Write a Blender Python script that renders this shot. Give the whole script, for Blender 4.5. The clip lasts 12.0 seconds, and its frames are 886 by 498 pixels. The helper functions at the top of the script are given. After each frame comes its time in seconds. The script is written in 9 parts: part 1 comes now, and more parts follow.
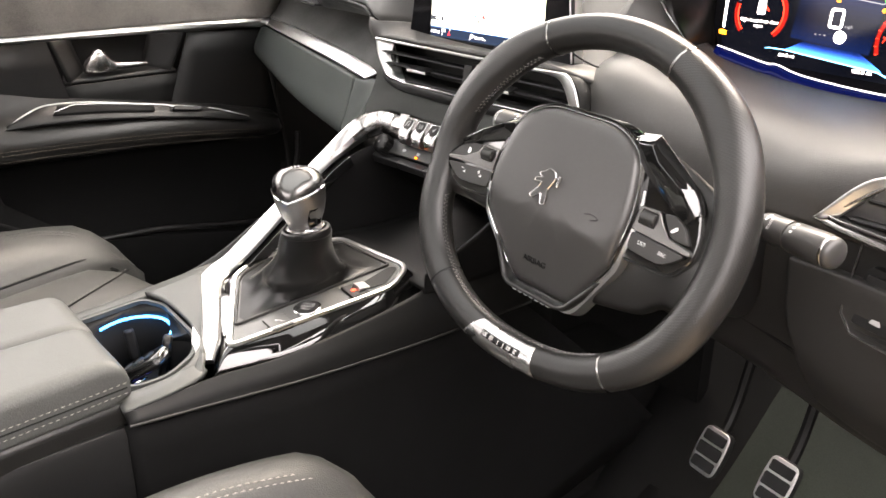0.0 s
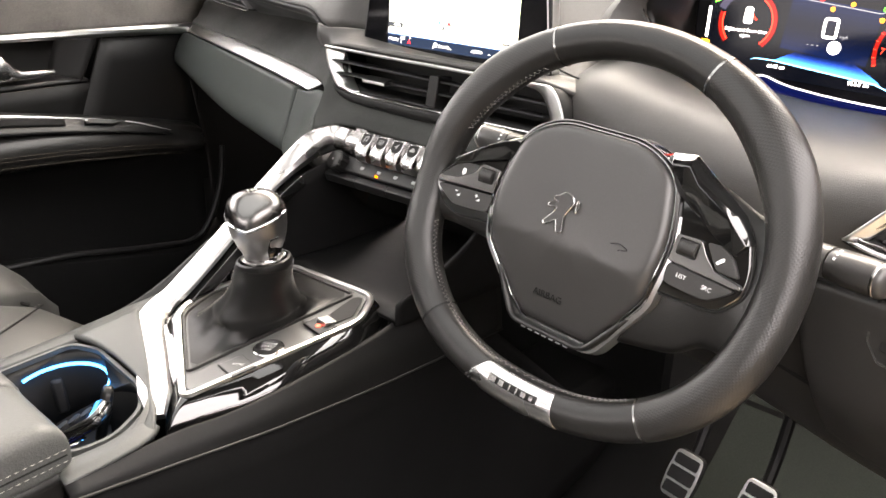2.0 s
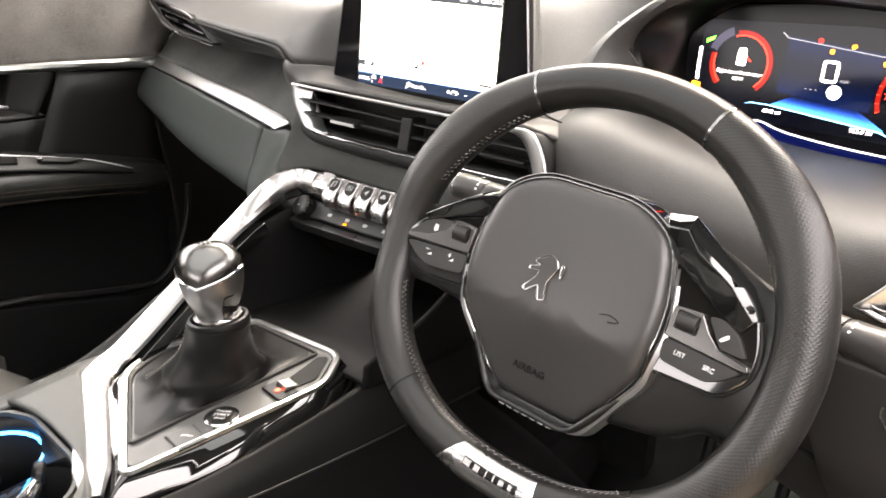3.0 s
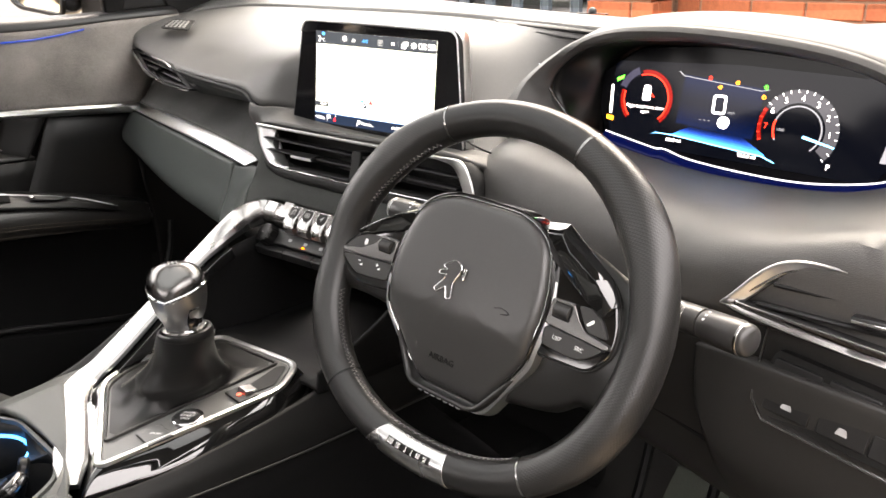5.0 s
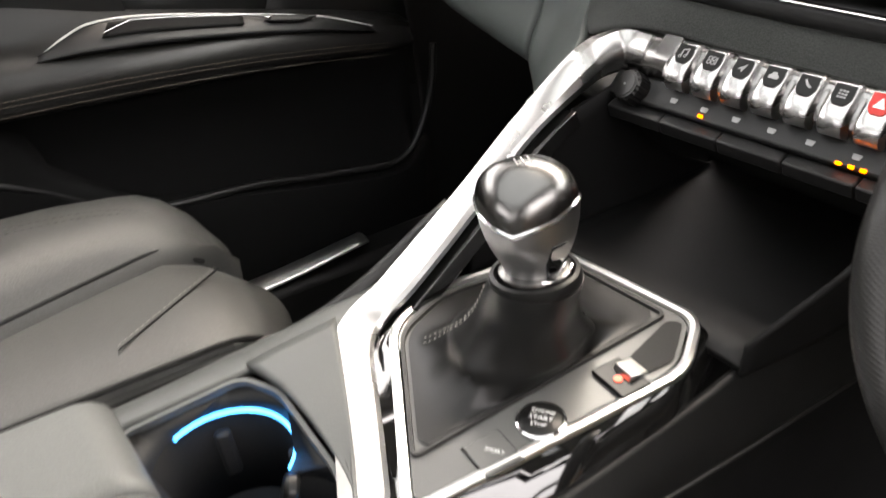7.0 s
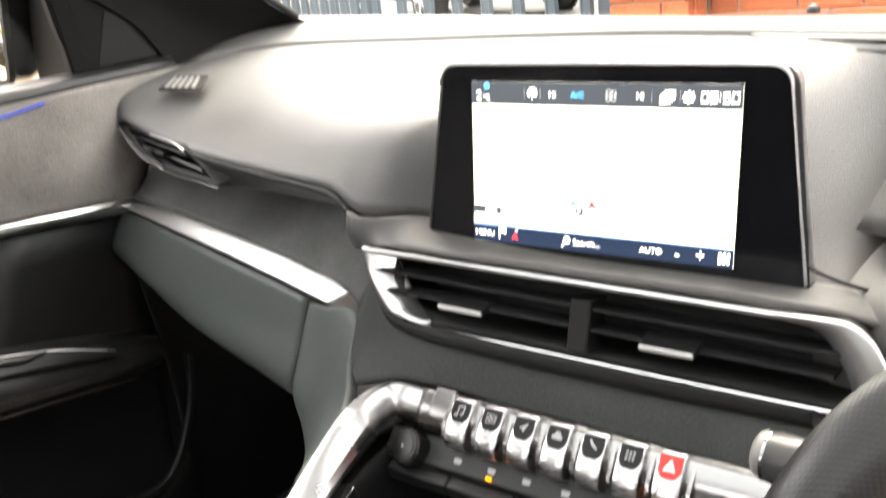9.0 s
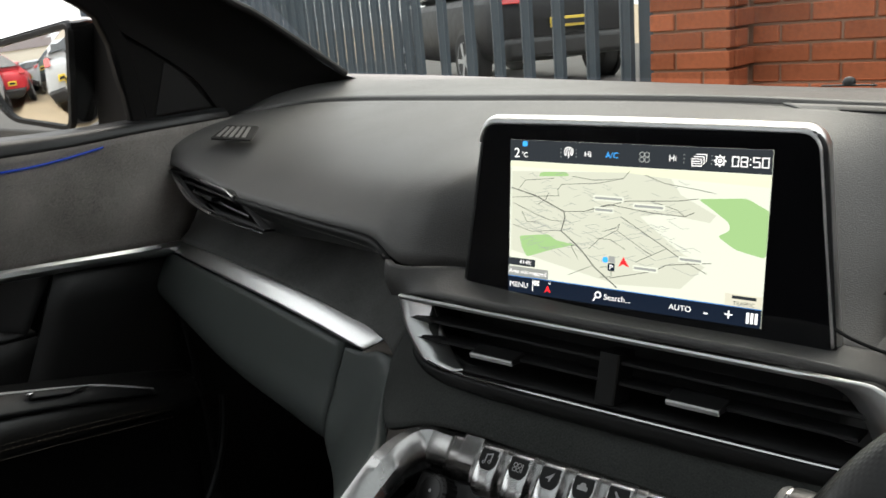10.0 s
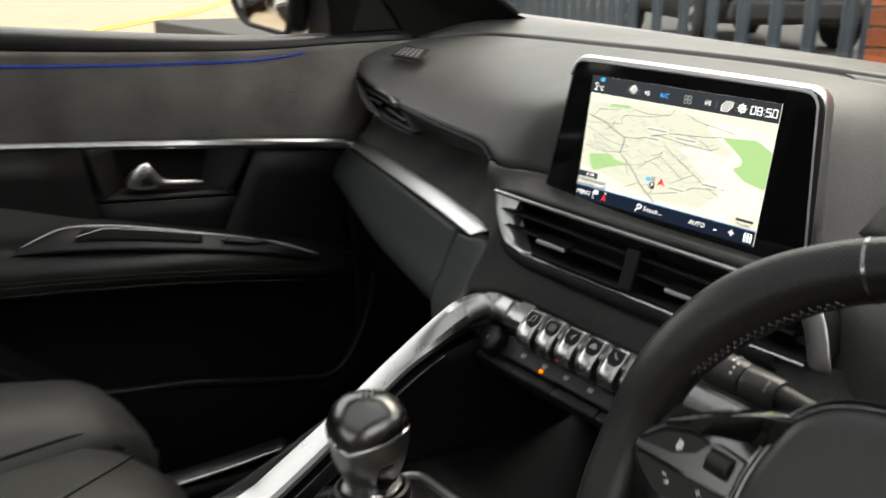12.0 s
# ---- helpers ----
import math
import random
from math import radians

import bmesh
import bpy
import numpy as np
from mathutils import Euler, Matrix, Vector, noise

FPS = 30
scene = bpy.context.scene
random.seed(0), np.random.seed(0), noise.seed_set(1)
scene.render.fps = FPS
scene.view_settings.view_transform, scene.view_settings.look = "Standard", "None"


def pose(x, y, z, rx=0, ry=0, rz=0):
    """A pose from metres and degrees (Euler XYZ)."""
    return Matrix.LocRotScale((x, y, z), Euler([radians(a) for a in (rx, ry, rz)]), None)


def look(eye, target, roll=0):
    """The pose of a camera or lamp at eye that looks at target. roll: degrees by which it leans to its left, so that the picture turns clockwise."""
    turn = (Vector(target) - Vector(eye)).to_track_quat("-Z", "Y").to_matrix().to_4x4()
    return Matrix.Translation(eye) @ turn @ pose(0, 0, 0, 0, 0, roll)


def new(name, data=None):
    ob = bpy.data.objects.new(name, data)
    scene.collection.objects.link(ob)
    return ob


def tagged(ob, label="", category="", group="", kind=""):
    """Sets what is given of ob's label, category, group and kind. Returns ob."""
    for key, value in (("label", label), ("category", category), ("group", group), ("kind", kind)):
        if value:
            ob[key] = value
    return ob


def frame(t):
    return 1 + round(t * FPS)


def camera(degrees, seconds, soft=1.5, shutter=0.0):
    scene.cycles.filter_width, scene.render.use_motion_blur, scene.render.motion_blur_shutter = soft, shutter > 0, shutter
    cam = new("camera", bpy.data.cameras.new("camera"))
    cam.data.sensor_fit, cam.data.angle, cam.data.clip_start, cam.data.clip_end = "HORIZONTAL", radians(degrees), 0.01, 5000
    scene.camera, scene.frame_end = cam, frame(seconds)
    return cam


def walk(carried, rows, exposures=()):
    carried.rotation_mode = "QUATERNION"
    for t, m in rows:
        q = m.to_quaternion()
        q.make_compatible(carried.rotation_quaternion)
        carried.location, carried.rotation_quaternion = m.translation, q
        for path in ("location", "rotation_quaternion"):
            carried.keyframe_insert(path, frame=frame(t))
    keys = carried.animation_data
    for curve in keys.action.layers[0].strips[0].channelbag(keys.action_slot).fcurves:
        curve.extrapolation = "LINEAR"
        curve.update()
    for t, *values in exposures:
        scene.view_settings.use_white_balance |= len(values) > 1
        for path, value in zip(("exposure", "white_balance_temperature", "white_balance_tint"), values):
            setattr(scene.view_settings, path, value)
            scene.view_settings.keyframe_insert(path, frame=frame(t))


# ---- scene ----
cam = camera(55.4, 12.0, shutter=0.5)
PATH = [
    (0, (0.8286, -0.5089, 0.9574), (0.1237, 0.0866, 0.5720), 0.15),
    (0.5, (0.7780, -0.5153, 0.9611), (0.0981, 0.1056, 0.5710), 0.88),
    (1, (0.7542, -0.5183, 0.9567), (0.0923, 0.1273, 0.5759), 1.18),
    (1.5, (0.7334, -0.5170, 0.9526), (0.0906, 0.1496, 0.5752), 0.80),
    (2, (0.7096, -0.5090, 0.9427), (0.0833, 0.1747, 0.5681), 1.60),
    (2.5, (0.6929, -0.4840, 0.9489), (0.0658, 0.2051, 0.5857), 2.33),
    (3, (0.6652, -0.4498, 0.9413), (0.0467, 0.2582, 0.6004), 2.23),
    (3.5, (0.6807, -0.4436, 0.9393), (0.0820, 0.2910, 0.6200), 2.10),
    (3.7, (0.6917, -0.4494, 0.9395), (0.0981, 0.2945, 0.6327), 2.13),
    (5.3, (0.7845, -0.4969, 0.9537), (0.1411, 0.2121, 0.6648), 1.31),
    (5.5, (0.7537, -0.4985, 0.9339), (0.0829, 0.1869, 0.6509), 2.69),
    (5.8, (0.6832, -0.4575, 0.9266), (-0.0345, 0.1692, 0.6230), 3.54),
    (6, (0.6170, -0.4162, 0.9214), (-0.1248, 0.1684, 0.5930), 3.29),
    (6.1, (0.5911, -0.3995, 0.9227), (-0.1549, 0.1680, 0.5742), 3.66),
    (6.5, (0.4909, -0.3519, 0.8981), (-0.2609, 0.1213, 0.4390), 1.59),
    (6.7, (0.4381, -0.3474, 0.8776), (-0.3009, 0.1058, 0.3792), -1.18),
    (8.3, (0.2796, -0.2543, 0.9202), (-0.3354, 0.4056, 0.4884), -5.02),
    (8.5, (0.2766, -0.2539, 0.9281), (-0.3266, 0.4364, 0.5285), -4.31),
    (8.8, (0.2867, -0.2564, 0.9439), (-0.3115, 0.4738, 0.6139), -3.69),
    (9, (0.3017, -0.2575, 0.9503), (-0.3063, 0.4876, 0.6759), -3.67),
    (9.5, (0.3141, -0.2668, 0.9581), (-0.3149, 0.4821, 0.7493), -3.59),
    (10, (0.3151, -0.2742, 0.9498), (-0.3331, 0.4589, 0.7438), -1.90),
    (10.5, (0.3200, -0.2675, 0.9416), (-0.3402, 0.4521, 0.7263), -0.04),
    (11, (0.3539, -0.2651, 0.9386), (-0.3284, 0.4297, 0.7111), 1.25),
    (11.5, (0.4050, -0.2834, 0.9387), (-0.3174, 0.3643, 0.6963), 3.14),
    (12, (0.5133, -0.3336, 0.9471), (-0.2773, 0.2247, 0.6740), 4.07),
]
EXPOSURE = [(0.0, 4.2, 7450, 18), (1.5, 4.2, 7450, 18), (2.8, 4.14, 7450, 18), (3.4, 4.13, 7400, 17), (5.3, 3.77, 7350, 17), (6.0, 3.82, 7300, 17), (6.7, 3.76, 7250, 16), (8.3, 4.88, 7300, 15), (8.7, 4.88, 7300, 15), (9.2, 3.46, 7150, 14), (9.7, 2.78, 7000, 12), (10.05, 1.86, 6750, 9), (10.3, 1.65, 6950, 8), (10.8, 1.87, 7050, 10), (11.4, 2.14, 7150, 12), (12.0, 2.2, 7050, 10)]
CAR = pose(0, 0, 0.7) @ pose(0, 0, 0, -4.5) @ pose(0, 0, -0.7)  # the car stands nose-down in the yard
walk(cam, [(t, CAR @ look(eye, target, roll)) for t, eye, target, roll in PATH], EXPOSURE)

# ---- world: overcast winter daylight ----
world = bpy.data.worlds.new("overcast_sky")
scene.world = world
world.use_nodes = True
wn = world.node_tree.nodes
sky = wn.new("ShaderNodeTexSky")
sky.sky_type, sky.sun_disc = "NISHITA", False
sky.sun_elevation, sky.sun_rotation = radians(50), radians(-20)
sky.air_density, sky.dust_density, sky.ozone_density = 1.0, 6.0, 1.0
soften = wn.new("ShaderNodeMixRGB")
soften.inputs[0].default_value = 0.75
soften.inputs[2].default_value = (7.5, 7.7, 7.9, 1)
world.node_tree.links.new(sky.outputs[0], soften.inputs[1])
place = wn.new("ShaderNodeTexCoord")
split = wn.new("ShaderNodeSeparateXYZ")
lift = wn.new("ShaderNodeMapRange")
lift.inputs["To Min"].default_value, lift.inputs["To Max"].default_value = 0.72, 1.35
veil = wn.new("ShaderNodeMixRGB")
veil.blend_type = "MULTIPLY"
veil.inputs[0].default_value = 1.0
world.node_tree.links.new(place.outputs["Generated"], split.inputs[0])
world.node_tree.links.new(split.outputs[2], lift.inputs["Value"])
world.node_tree.links.new(soften.outputs[0], veil.inputs[1])
world.node_tree.links.new(lift.outputs[0], veil.inputs[2])
world.node_tree.links.new(veil.outputs[0], wn["Background"].inputs[0])
wn["Background"].inputs[1].default_value = 0.10
sun_data = bpy.data.lights.new("sun", "SUN")
sun_data.energy, sun_data.angle, sun_data.color = 0.5, radians(50), (1.0, 0.96, 0.9)
sun = new("sun", sun_data)
sun.matrix_world = look((-1.8, 5, 6.5), (0, 0, 0))

# ---- tools ----
def nodes_of(name):
    m = bpy.data.materials.new(name)
    m.use_nodes = True
    return m, m.node_tree.nodes, m.node_tree.links, m.node_tree.nodes["Principled BSDF"]


def material(name, base, rough=0.5, metal=0.0, vary=0.25, grain=300.0, bump=0.15, blotch=9.0, coat=0.0, rough_vary=0.12, kind="noise", spec=0.5):
    """Surface with fine grain (bump) and slow blotches in colour and gloss."""
    m, n, l, b = nodes_of(name)
    tc = n.new("ShaderNodeTexCoord")
    slow = n.new("ShaderNodeTexNoise")
    slow.inputs["Scale"].default_value, slow.inputs["Detail"].default_value = blotch, 6
    l.new(tc.outputs["Object"], slow.inputs["Vector"])
    if kind == "cells":
        fine = n.new("ShaderNodeTexVoronoi")
        fine.inputs["Scale"].default_value = grain
        out = fine.outputs["Distance"]
    else:
        fine = n.new("ShaderNodeTexNoise")
        fine.inputs["Scale"].default_value, fine.inputs["Detail"].default_value = grain, 3
        out = fine.outputs["Fac"]
    l.new(tc.outputs["Object"], fine.inputs["Vector"])
    add = n.new("ShaderNodeMath")
    add.operation = "MULTIPLY_ADD"
    add.inputs[1].default_value, add.inputs[2].default_value = 0.5, 0.0
    l.new(out, add.inputs[0])
    both = n.new("ShaderNodeMath")
    both.operation = "MULTIPLY_ADD"
    both.inputs[1].default_value = 0.5
    l.new(slow.outputs["Fac"], both.inputs[0])
    l.new(add.outputs[0], both.inputs[2])
    ramp = n.new("ShaderNodeValToRGB")
    lo = [c * (1 - vary) for c in base]
    hi = [min(1, c * (1 + vary)) for c in base]
    ramp.color_ramp.elements[0].color, ramp.color_ramp.elements[1].color = (*lo, 1), (*hi, 1)
    ramp.color_ramp.elements[0].position, ramp.color_ramp.elements[1].position = 0.25, 0.75
    l.new(both.outputs[0], ramp.inputs[0])
    l.new(ramp.outputs[0], b.inputs["Base Color"])
    rr = n.new("ShaderNodeMapRange")
    rr.inputs["To Min"].default_value, rr.inputs["To Max"].default_value = max(0.01, rough - rough_vary), min(1, rough + rough_vary)
    l.new(slow.outputs["Fac"], rr.inputs["Value"])
    l.new(rr.outputs[0], b.inputs["Roughness"])
    b.inputs["Metallic"].default_value = metal
    b.inputs["Specular IOR Level"].default_value = spec
    b.inputs["Coat Weight"].default_value, b.inputs["Coat Roughness"].default_value = coat, 0.04
    if bump:
        bp = n.new("ShaderNodeBump")
        bp.inputs["Strength"].default_value, bp.inputs["Distance"].default_value = bump, 0.0006
        l.new(out, bp.inputs["Height"])
        l.new(bp.outputs[0], b.inputs["Normal"])
    return m


def glowing(name, colour, strength=1.0, base=(0.002, 0.002, 0.002)):
    m, n, l, b = nodes_of(name)
    b.inputs["Base Color"].default_value = (*base, 1)
    b.inputs["Roughness"].default_value = 0.1
    b.inputs["Specular IOR Level"].default_value = 0.15
    b.inputs["Emission Color"].default_value = (*colour, 1)
    b.inputs["Emission Strength"].default_value = strength
    return m


def spline(pts, n, closed=False):
    """n points of a smooth curve through pts, evenly spaced in length."""
    p = np.array(pts, float)
    if len(p) == 2:
        return [Vector(p[0] + (p[1] - p[0]) * i / (n - 1)) for i in range(n)]
    ext = np.vstack([p[-1], p, p[:2]]) if closed else np.vstack([2 * p[0] - p[1], p, 2 * p[-1] - p[-2]])
    fine = []
    for i in range(1, len(ext) - 2):
        a, b, c, d = ext[i - 1 : i + 3]
        for s in np.linspace(0, 1, 16, endpoint=False):
            fine.append(0.5 * (2 * b + (c - a) * s + (2 * a - 5 * b + 4 * c - d) * s**2 + (3 * b - a - 3 * c + d) * s**3))
    fine.append(ext[-2])
    fine = np.array(fine)
    run = np.r_[0, np.cumsum(np.linalg.norm(np.diff(fine, axis=0), axis=1))]
    want = np.linspace(0, run[-1], n + 1)[:-1] if closed else np.linspace(0, run[-1], n)
    return [Vector([np.interp(w, run, fine[:, k]) for k in range(p.shape[1])]) for w in want]


def round_poly(pts, r, n=5):
    """A closed outline with rounded corners; r: one radius, or one a corner."""
    out, k = [], len(pts)
    for i in range(k):
        a, b, c = Vector(pts[i - 1]), Vector(pts[i]), Vector(pts[(i + 1) % k])
        rr = r[i] if hasattr(r, "__len__") else r
        u, v = (a - b), (c - b)
        d = min(rr, u.length * 0.48, v.length * 0.48)
        p, q = b + u.normalized() * d, b + v.normalized() * d
        for j in range(n + 1):
            s = j / n
            out.append((1 - s) ** 2 * p + 2 * s * (1 - s) * b + s * s * q)
    return out


def basis(origin, u, w):
    """A frame with its x along u and its z along w (made square to u)."""
    u = Vector(u).normalized()
    w = Vector(w)
    w = (w - w.dot(u) * u).normalized()
    v = w.cross(u)
    m = Matrix((u, v, w)).transposed().to_4x4()
    m.translation = Vector(origin)
    return m


def part(name, bm, mat, parent=None, label="", smooth=True, bevel=0.0, solid=0.0, seg=2, angle=40, subsurf=0):
    me = bpy.data.meshes.new(name)
    if isinstance(bm, bmesh.types.BMesh):
        bmesh.ops.recalc_face_normals(bm, faces=bm.faces) if not solid else None
        bm.to_mesh(me)
        bm.free()
    else:
        me.from_pydata([tuple(v) for v in bm[0]], [], bm[1])
    for poly in me.polygons:
        poly.use_smooth = smooth
    if smooth:
        me.set_sharp_from_angle(angle=radians(angle))
    me.materials.append(mat)
    ob = new(name, me)
    ob.parent = parent
    if label:
        tagged(ob, label)
    if solid:
        mod = ob.modifiers.new("thickness", "SOLIDIFY")
        mod.thickness, mod.offset = solid, -1
    if bevel:
        mod = ob.modifiers.new("edge", "BEVEL")
        mod.width, mod.segments, mod.limit_method, mod.angle_limit = bevel, seg, "ANGLE", radians(35)
        mod.harden_normals = False
    if subsurf:
        mod = ob.modifiers.new("smooth", "SUBSURF")
        mod.levels = mod.render_levels = subsurf
    return ob


def thing(name, label, category, at=(0, 0, 0), group="", kind=""):
    ob = new(name)
    ob.empty_display_size = 0.02
    return tagged(ob, label, category, group, kind)


def join(*bms):
    out = bmesh.new()
    for b in bms:
        me = bpy.data.meshes.new("tmp")
        b.to_mesh(me)
        b.free()
        out.from_mesh(me)
        bpy.data.meshes.remove(me)
    return out


def grid_bm(rows):
    bm = bmesh.new()
    vs = [[bm.verts.new(p) for p in row] for row in rows]
    for a, b in zip(vs, vs[1:]):
        for i in range(len(a) - 1):
            bm.faces.new((a[i], a[i + 1], b[i + 1], b[i]))
    return bm


def by_x(line, n):
    """n points of a smooth curve at even steps in x."""
    pts = np.array([list(p) for p in spline(line, 160)])
    xs = np.linspace(pts[0, 0], pts[-1, 0], n)
    return [Vector((x, np.interp(x, pts[:, 0], pts[:, 1]), np.interp(x, pts[:, 0], pts[:, 2]))) for x in xs]


def patch(curves, nu=40, nv=16, even_x=False):
    """A smooth sheet through control curves, laid one below the other."""
    lines = [by_x(c, nu) if even_x else spline(c, nu) for c in curves]
    cols = [spline([line[i] for line in lines], nv) for i in range(nu)]
    return grid_bm([[cols[i][j] for i in range(nu)] for j in range(nv)])


def prism(outline, depth, m=Matrix(), base=0.0):
    """A plate: a 2D outline raised by depth along m's z."""
    bm = bmesh.new()
    lo = [bm.verts.new(m @ Vector((p[0], p[1], base))) for p in outline]
    hi = [bm.verts.new(m @ Vector((p[0], p[1], base + depth))) for p in outline]
    n = len(outline)
    bm.faces.new(lo[::-1])
    bm.faces.new(hi)
    for i in range(n):
        bm.faces.new((lo[i], lo[(i + 1) % n], hi[(i + 1) % n], hi[i]))
    return bm


def box(sx, sy, sz, m=Matrix()):
    bm = bmesh.new()
    bmesh.ops.create_cube(bm, size=1, matrix=m @ Matrix.Diagonal((sx, sy, sz, 1)))
    return bm


def loft(rings, closed=True, caps=True):
    bm = bmesh.new()
    vs = [[bm.verts.new(p) for p in r] for r in rings]
    n = len(vs[0])
    for a, b in zip(vs, vs[1:]):
        for i in range(n if closed else n - 1):
            bm.faces.new((a[i], a[(i + 1) % n], b[(i + 1) % n], b[i]))
    if caps:
        bm.faces.new(vs[0][::-1])
        bm.faces.new(vs[-1])
    return bm


def sweep(path, profile, up=(0, 0, 1), closed=False, scale=None):
    """A profile of (side, up) pairs drawn along a path; scale: one factor a point."""
    rings, n = [], len(path)
    for i, p in enumerate(path):
        a = path[i - 1] if (i or closed) else path[0]
        b = path[(i + 1) % n] if (i < n - 1 or closed) else path[-1]
        t = (b - a).normalized()
        side = t.cross(Vector(up)).normalized()
        top = side.cross(t)
        k = scale[i] if scale else 1.0
        rings.append([p + side * (x * k) + top * (y * k) for x, y in profile])
    if closed:
        rings.append(rings[0])
        bm = loft(rings, True, False)
        bmesh.ops.remove_doubles(bm, verts=bm.verts, dist=1e-6)
        return bm
    return loft(rings)


def disc(r, n=12, ry=None):
    return [(r * math.cos(2 * math.pi * i / n), (ry or r) * math.sin(2 * math.pi * i / n)) for i in range(n)]


def lathe(profile, m=Matrix(), n=28):
    """Turned form: profile of (radius, height) about m's z."""
    return loft([[m @ Vector((r * math.cos(2 * math.pi * i / n), r * math.sin(2 * math.pi * i / n), z)) for i in range(n)] for r, z in profile])


def tube(path, r, n=10, up=(0, 0, 1), closed=False):
    return sweep(path, disc(r, n), up, closed)


def writing(text, size, m, mat, parent, name="lettering", label="", align="CENTER", shear=0.0, depth=0.0):
    cu = bpy.data.curves.new(name, "FONT")
    cu.body, cu.size, cu.align_x, cu.align_y, cu.shear = text, size, align, "CENTER", shear
    cu.extrude = depth
    cu.resolution_u = 3
    cu.materials.append(mat)
    ob = new(name, cu)
    ob.matrix_world = m
    ob.parent = parent
    if label:
        tagged(ob, label)
    return ob


def stitches(path, parent, mat, length=0.004, gap=0.0022, r=0.0005, up=(0, 0, 1), name="stitching"):
    """One line of thread: short raised dashes along a path."""
    run = [0.0]
    for a, b in zip(path, path[1:]):
        run.append(run[-1] + (b - a).length)
    arr = np.array([list(p) for p in path])

    def at(s):
        return Vector([np.interp(s, run, arr[:, k]) for k in range(3)])

    s = 0.0
    verts, faces = [], []
    while s + length < run[-1]:
        a, b = at(s), at(s + length)
        t = (b - a).normalized()
        side = t.cross(Vector(up)).normalized() * r
        top = side.cross(t).normalized() * r
        k = len(verts)
        mid = (a + b) / 2 + top * 0.8
        for p, f in ((a, 0.3), (mid, 1.0), (b, 0.3)):
            verts += [p + side * f, p + top * f, p - side * f, p - top * f]
        for q in (0, 4):
            for i in range(4):
                j = (i + 1) % 4
                faces.append((k + q + i, k + q + j, k + q + 4 + j, k + q + 4 + i))
        s += length + gap
    ob = part(name, (verts, faces), mat, parent, "fine pale contrast stitching")
    return ob

# ---- materials ----
M_PAD = material("dash_softtouch_black", (0.060, 0.058, 0.056), 0.48, vary=0.18, grain=1000, bump=0.30, kind="cells", spec=0.45)
M_PLASTIC = material("black_moulded_plastic", (0.0075, 0.0075, 0.0077), 0.46, vary=0.15, grain=700, bump=0.25, spec=0.4)
M_PILLAR = material("dark_pillar_trim", (0.0045, 0.0041, 0.0039), 0.75, vary=0.2, grain=700, bump=0.3, spec=0.16)
M_DARK = material("dark_recess_plastic", (0.004, 0.004, 0.004), 0.6, vary=0.2, grain=500, bump=0.1, spec=0.3)
# black plastic darkened further: shade of low parts and hollows put into colour
M_SHADEBLACK = material("shade_black_plastic", (0.005, 0.005, 0.0051), 0.8, vary=0.2, grain=500, bump=0.2, spec=0.16)
M_PLATE = material("satin_grey_switch_plate", (0.085, 0.085, 0.082), 0.34, vary=0.1, grain=800, bump=0.12, spec=0.55)
M_CLUSTER = material("shaded_display_glass", (0.003, 0.003, 0.004), 0.08, vary=0.1, grain=100, bump=0.0, rough_vary=0.02, spec=0.10)
M_GREEN = material("grey_green_softtouch", (0.046, 0.053, 0.050), 0.5, vary=0.08, grain=800, bump=0.2, spec=0.4)
M_DECK = material("grey_console_softtouch", (0.060, 0.063, 0.061), 0.48, vary=0.12, grain=800, bump=0.28, spec=0.4)
M_KNOBBODY = material("satin_knob_body", (0.40, 0.395, 0.39), 0.33, 1.0, vary=0.06, grain=300, bump=0.02, rough_vary=0.05)
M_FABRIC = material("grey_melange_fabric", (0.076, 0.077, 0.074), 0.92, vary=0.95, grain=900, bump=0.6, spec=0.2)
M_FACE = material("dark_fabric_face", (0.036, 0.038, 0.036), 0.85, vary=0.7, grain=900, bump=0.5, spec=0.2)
M_LEATHER = material("black_leather", (0.0120, 0.0116, 0.0111), 0.32, vary=0.25, grain=1000, bump=0.14, kind="cells", spec=0.42)
M_LEATHER_P = material("perforated_leather", (0.0125, 0.0121, 0.0115), 0.34, vary=0.25, grain=900, bump=0.0, spec=0.5)


def dotted(m, pitch, depth):
    """Adds staggered rows of small raised dots, laid out along the mesh's own "grip" coordinates."""
    n, l = m.node_tree.nodes, m.node_tree.links
    at, turn, cell, ramp, bp = n.new("ShaderNodeAttribute"), n.new("ShaderNodeMapping"), n.new("ShaderNodeTexVoronoi"), n.new("ShaderNodeMapRange"), n.new("ShaderNodeBump")
    at.attribute_name = "grip"
    turn.inputs["Rotation"].default_value = (0, 0, radians(45))
    cell.voronoi_dimensions = "2D"
    cell.inputs["Scale"].default_value, cell.inputs["Randomness"].default_value = 1 / pitch, 0.12
    ramp.inputs["From Min"].default_value, ramp.inputs["From Max"].default_value = 0.42, 0.16
    bp.inputs["Strength"].default_value, bp.inputs["Distance"].default_value = depth, 0.0005
    l.new(at.outputs["Vector"], turn.inputs["Vector"])
    l.new(turn.outputs[0], cell.inputs["Vector"])
    l.new(cell.outputs["Distance"], ramp.inputs["Value"])
    l.new(ramp.outputs[0], bp.inputs["Height"])
    l.new(bp.outputs[0], n["Principled BSDF"].inputs["Normal"])


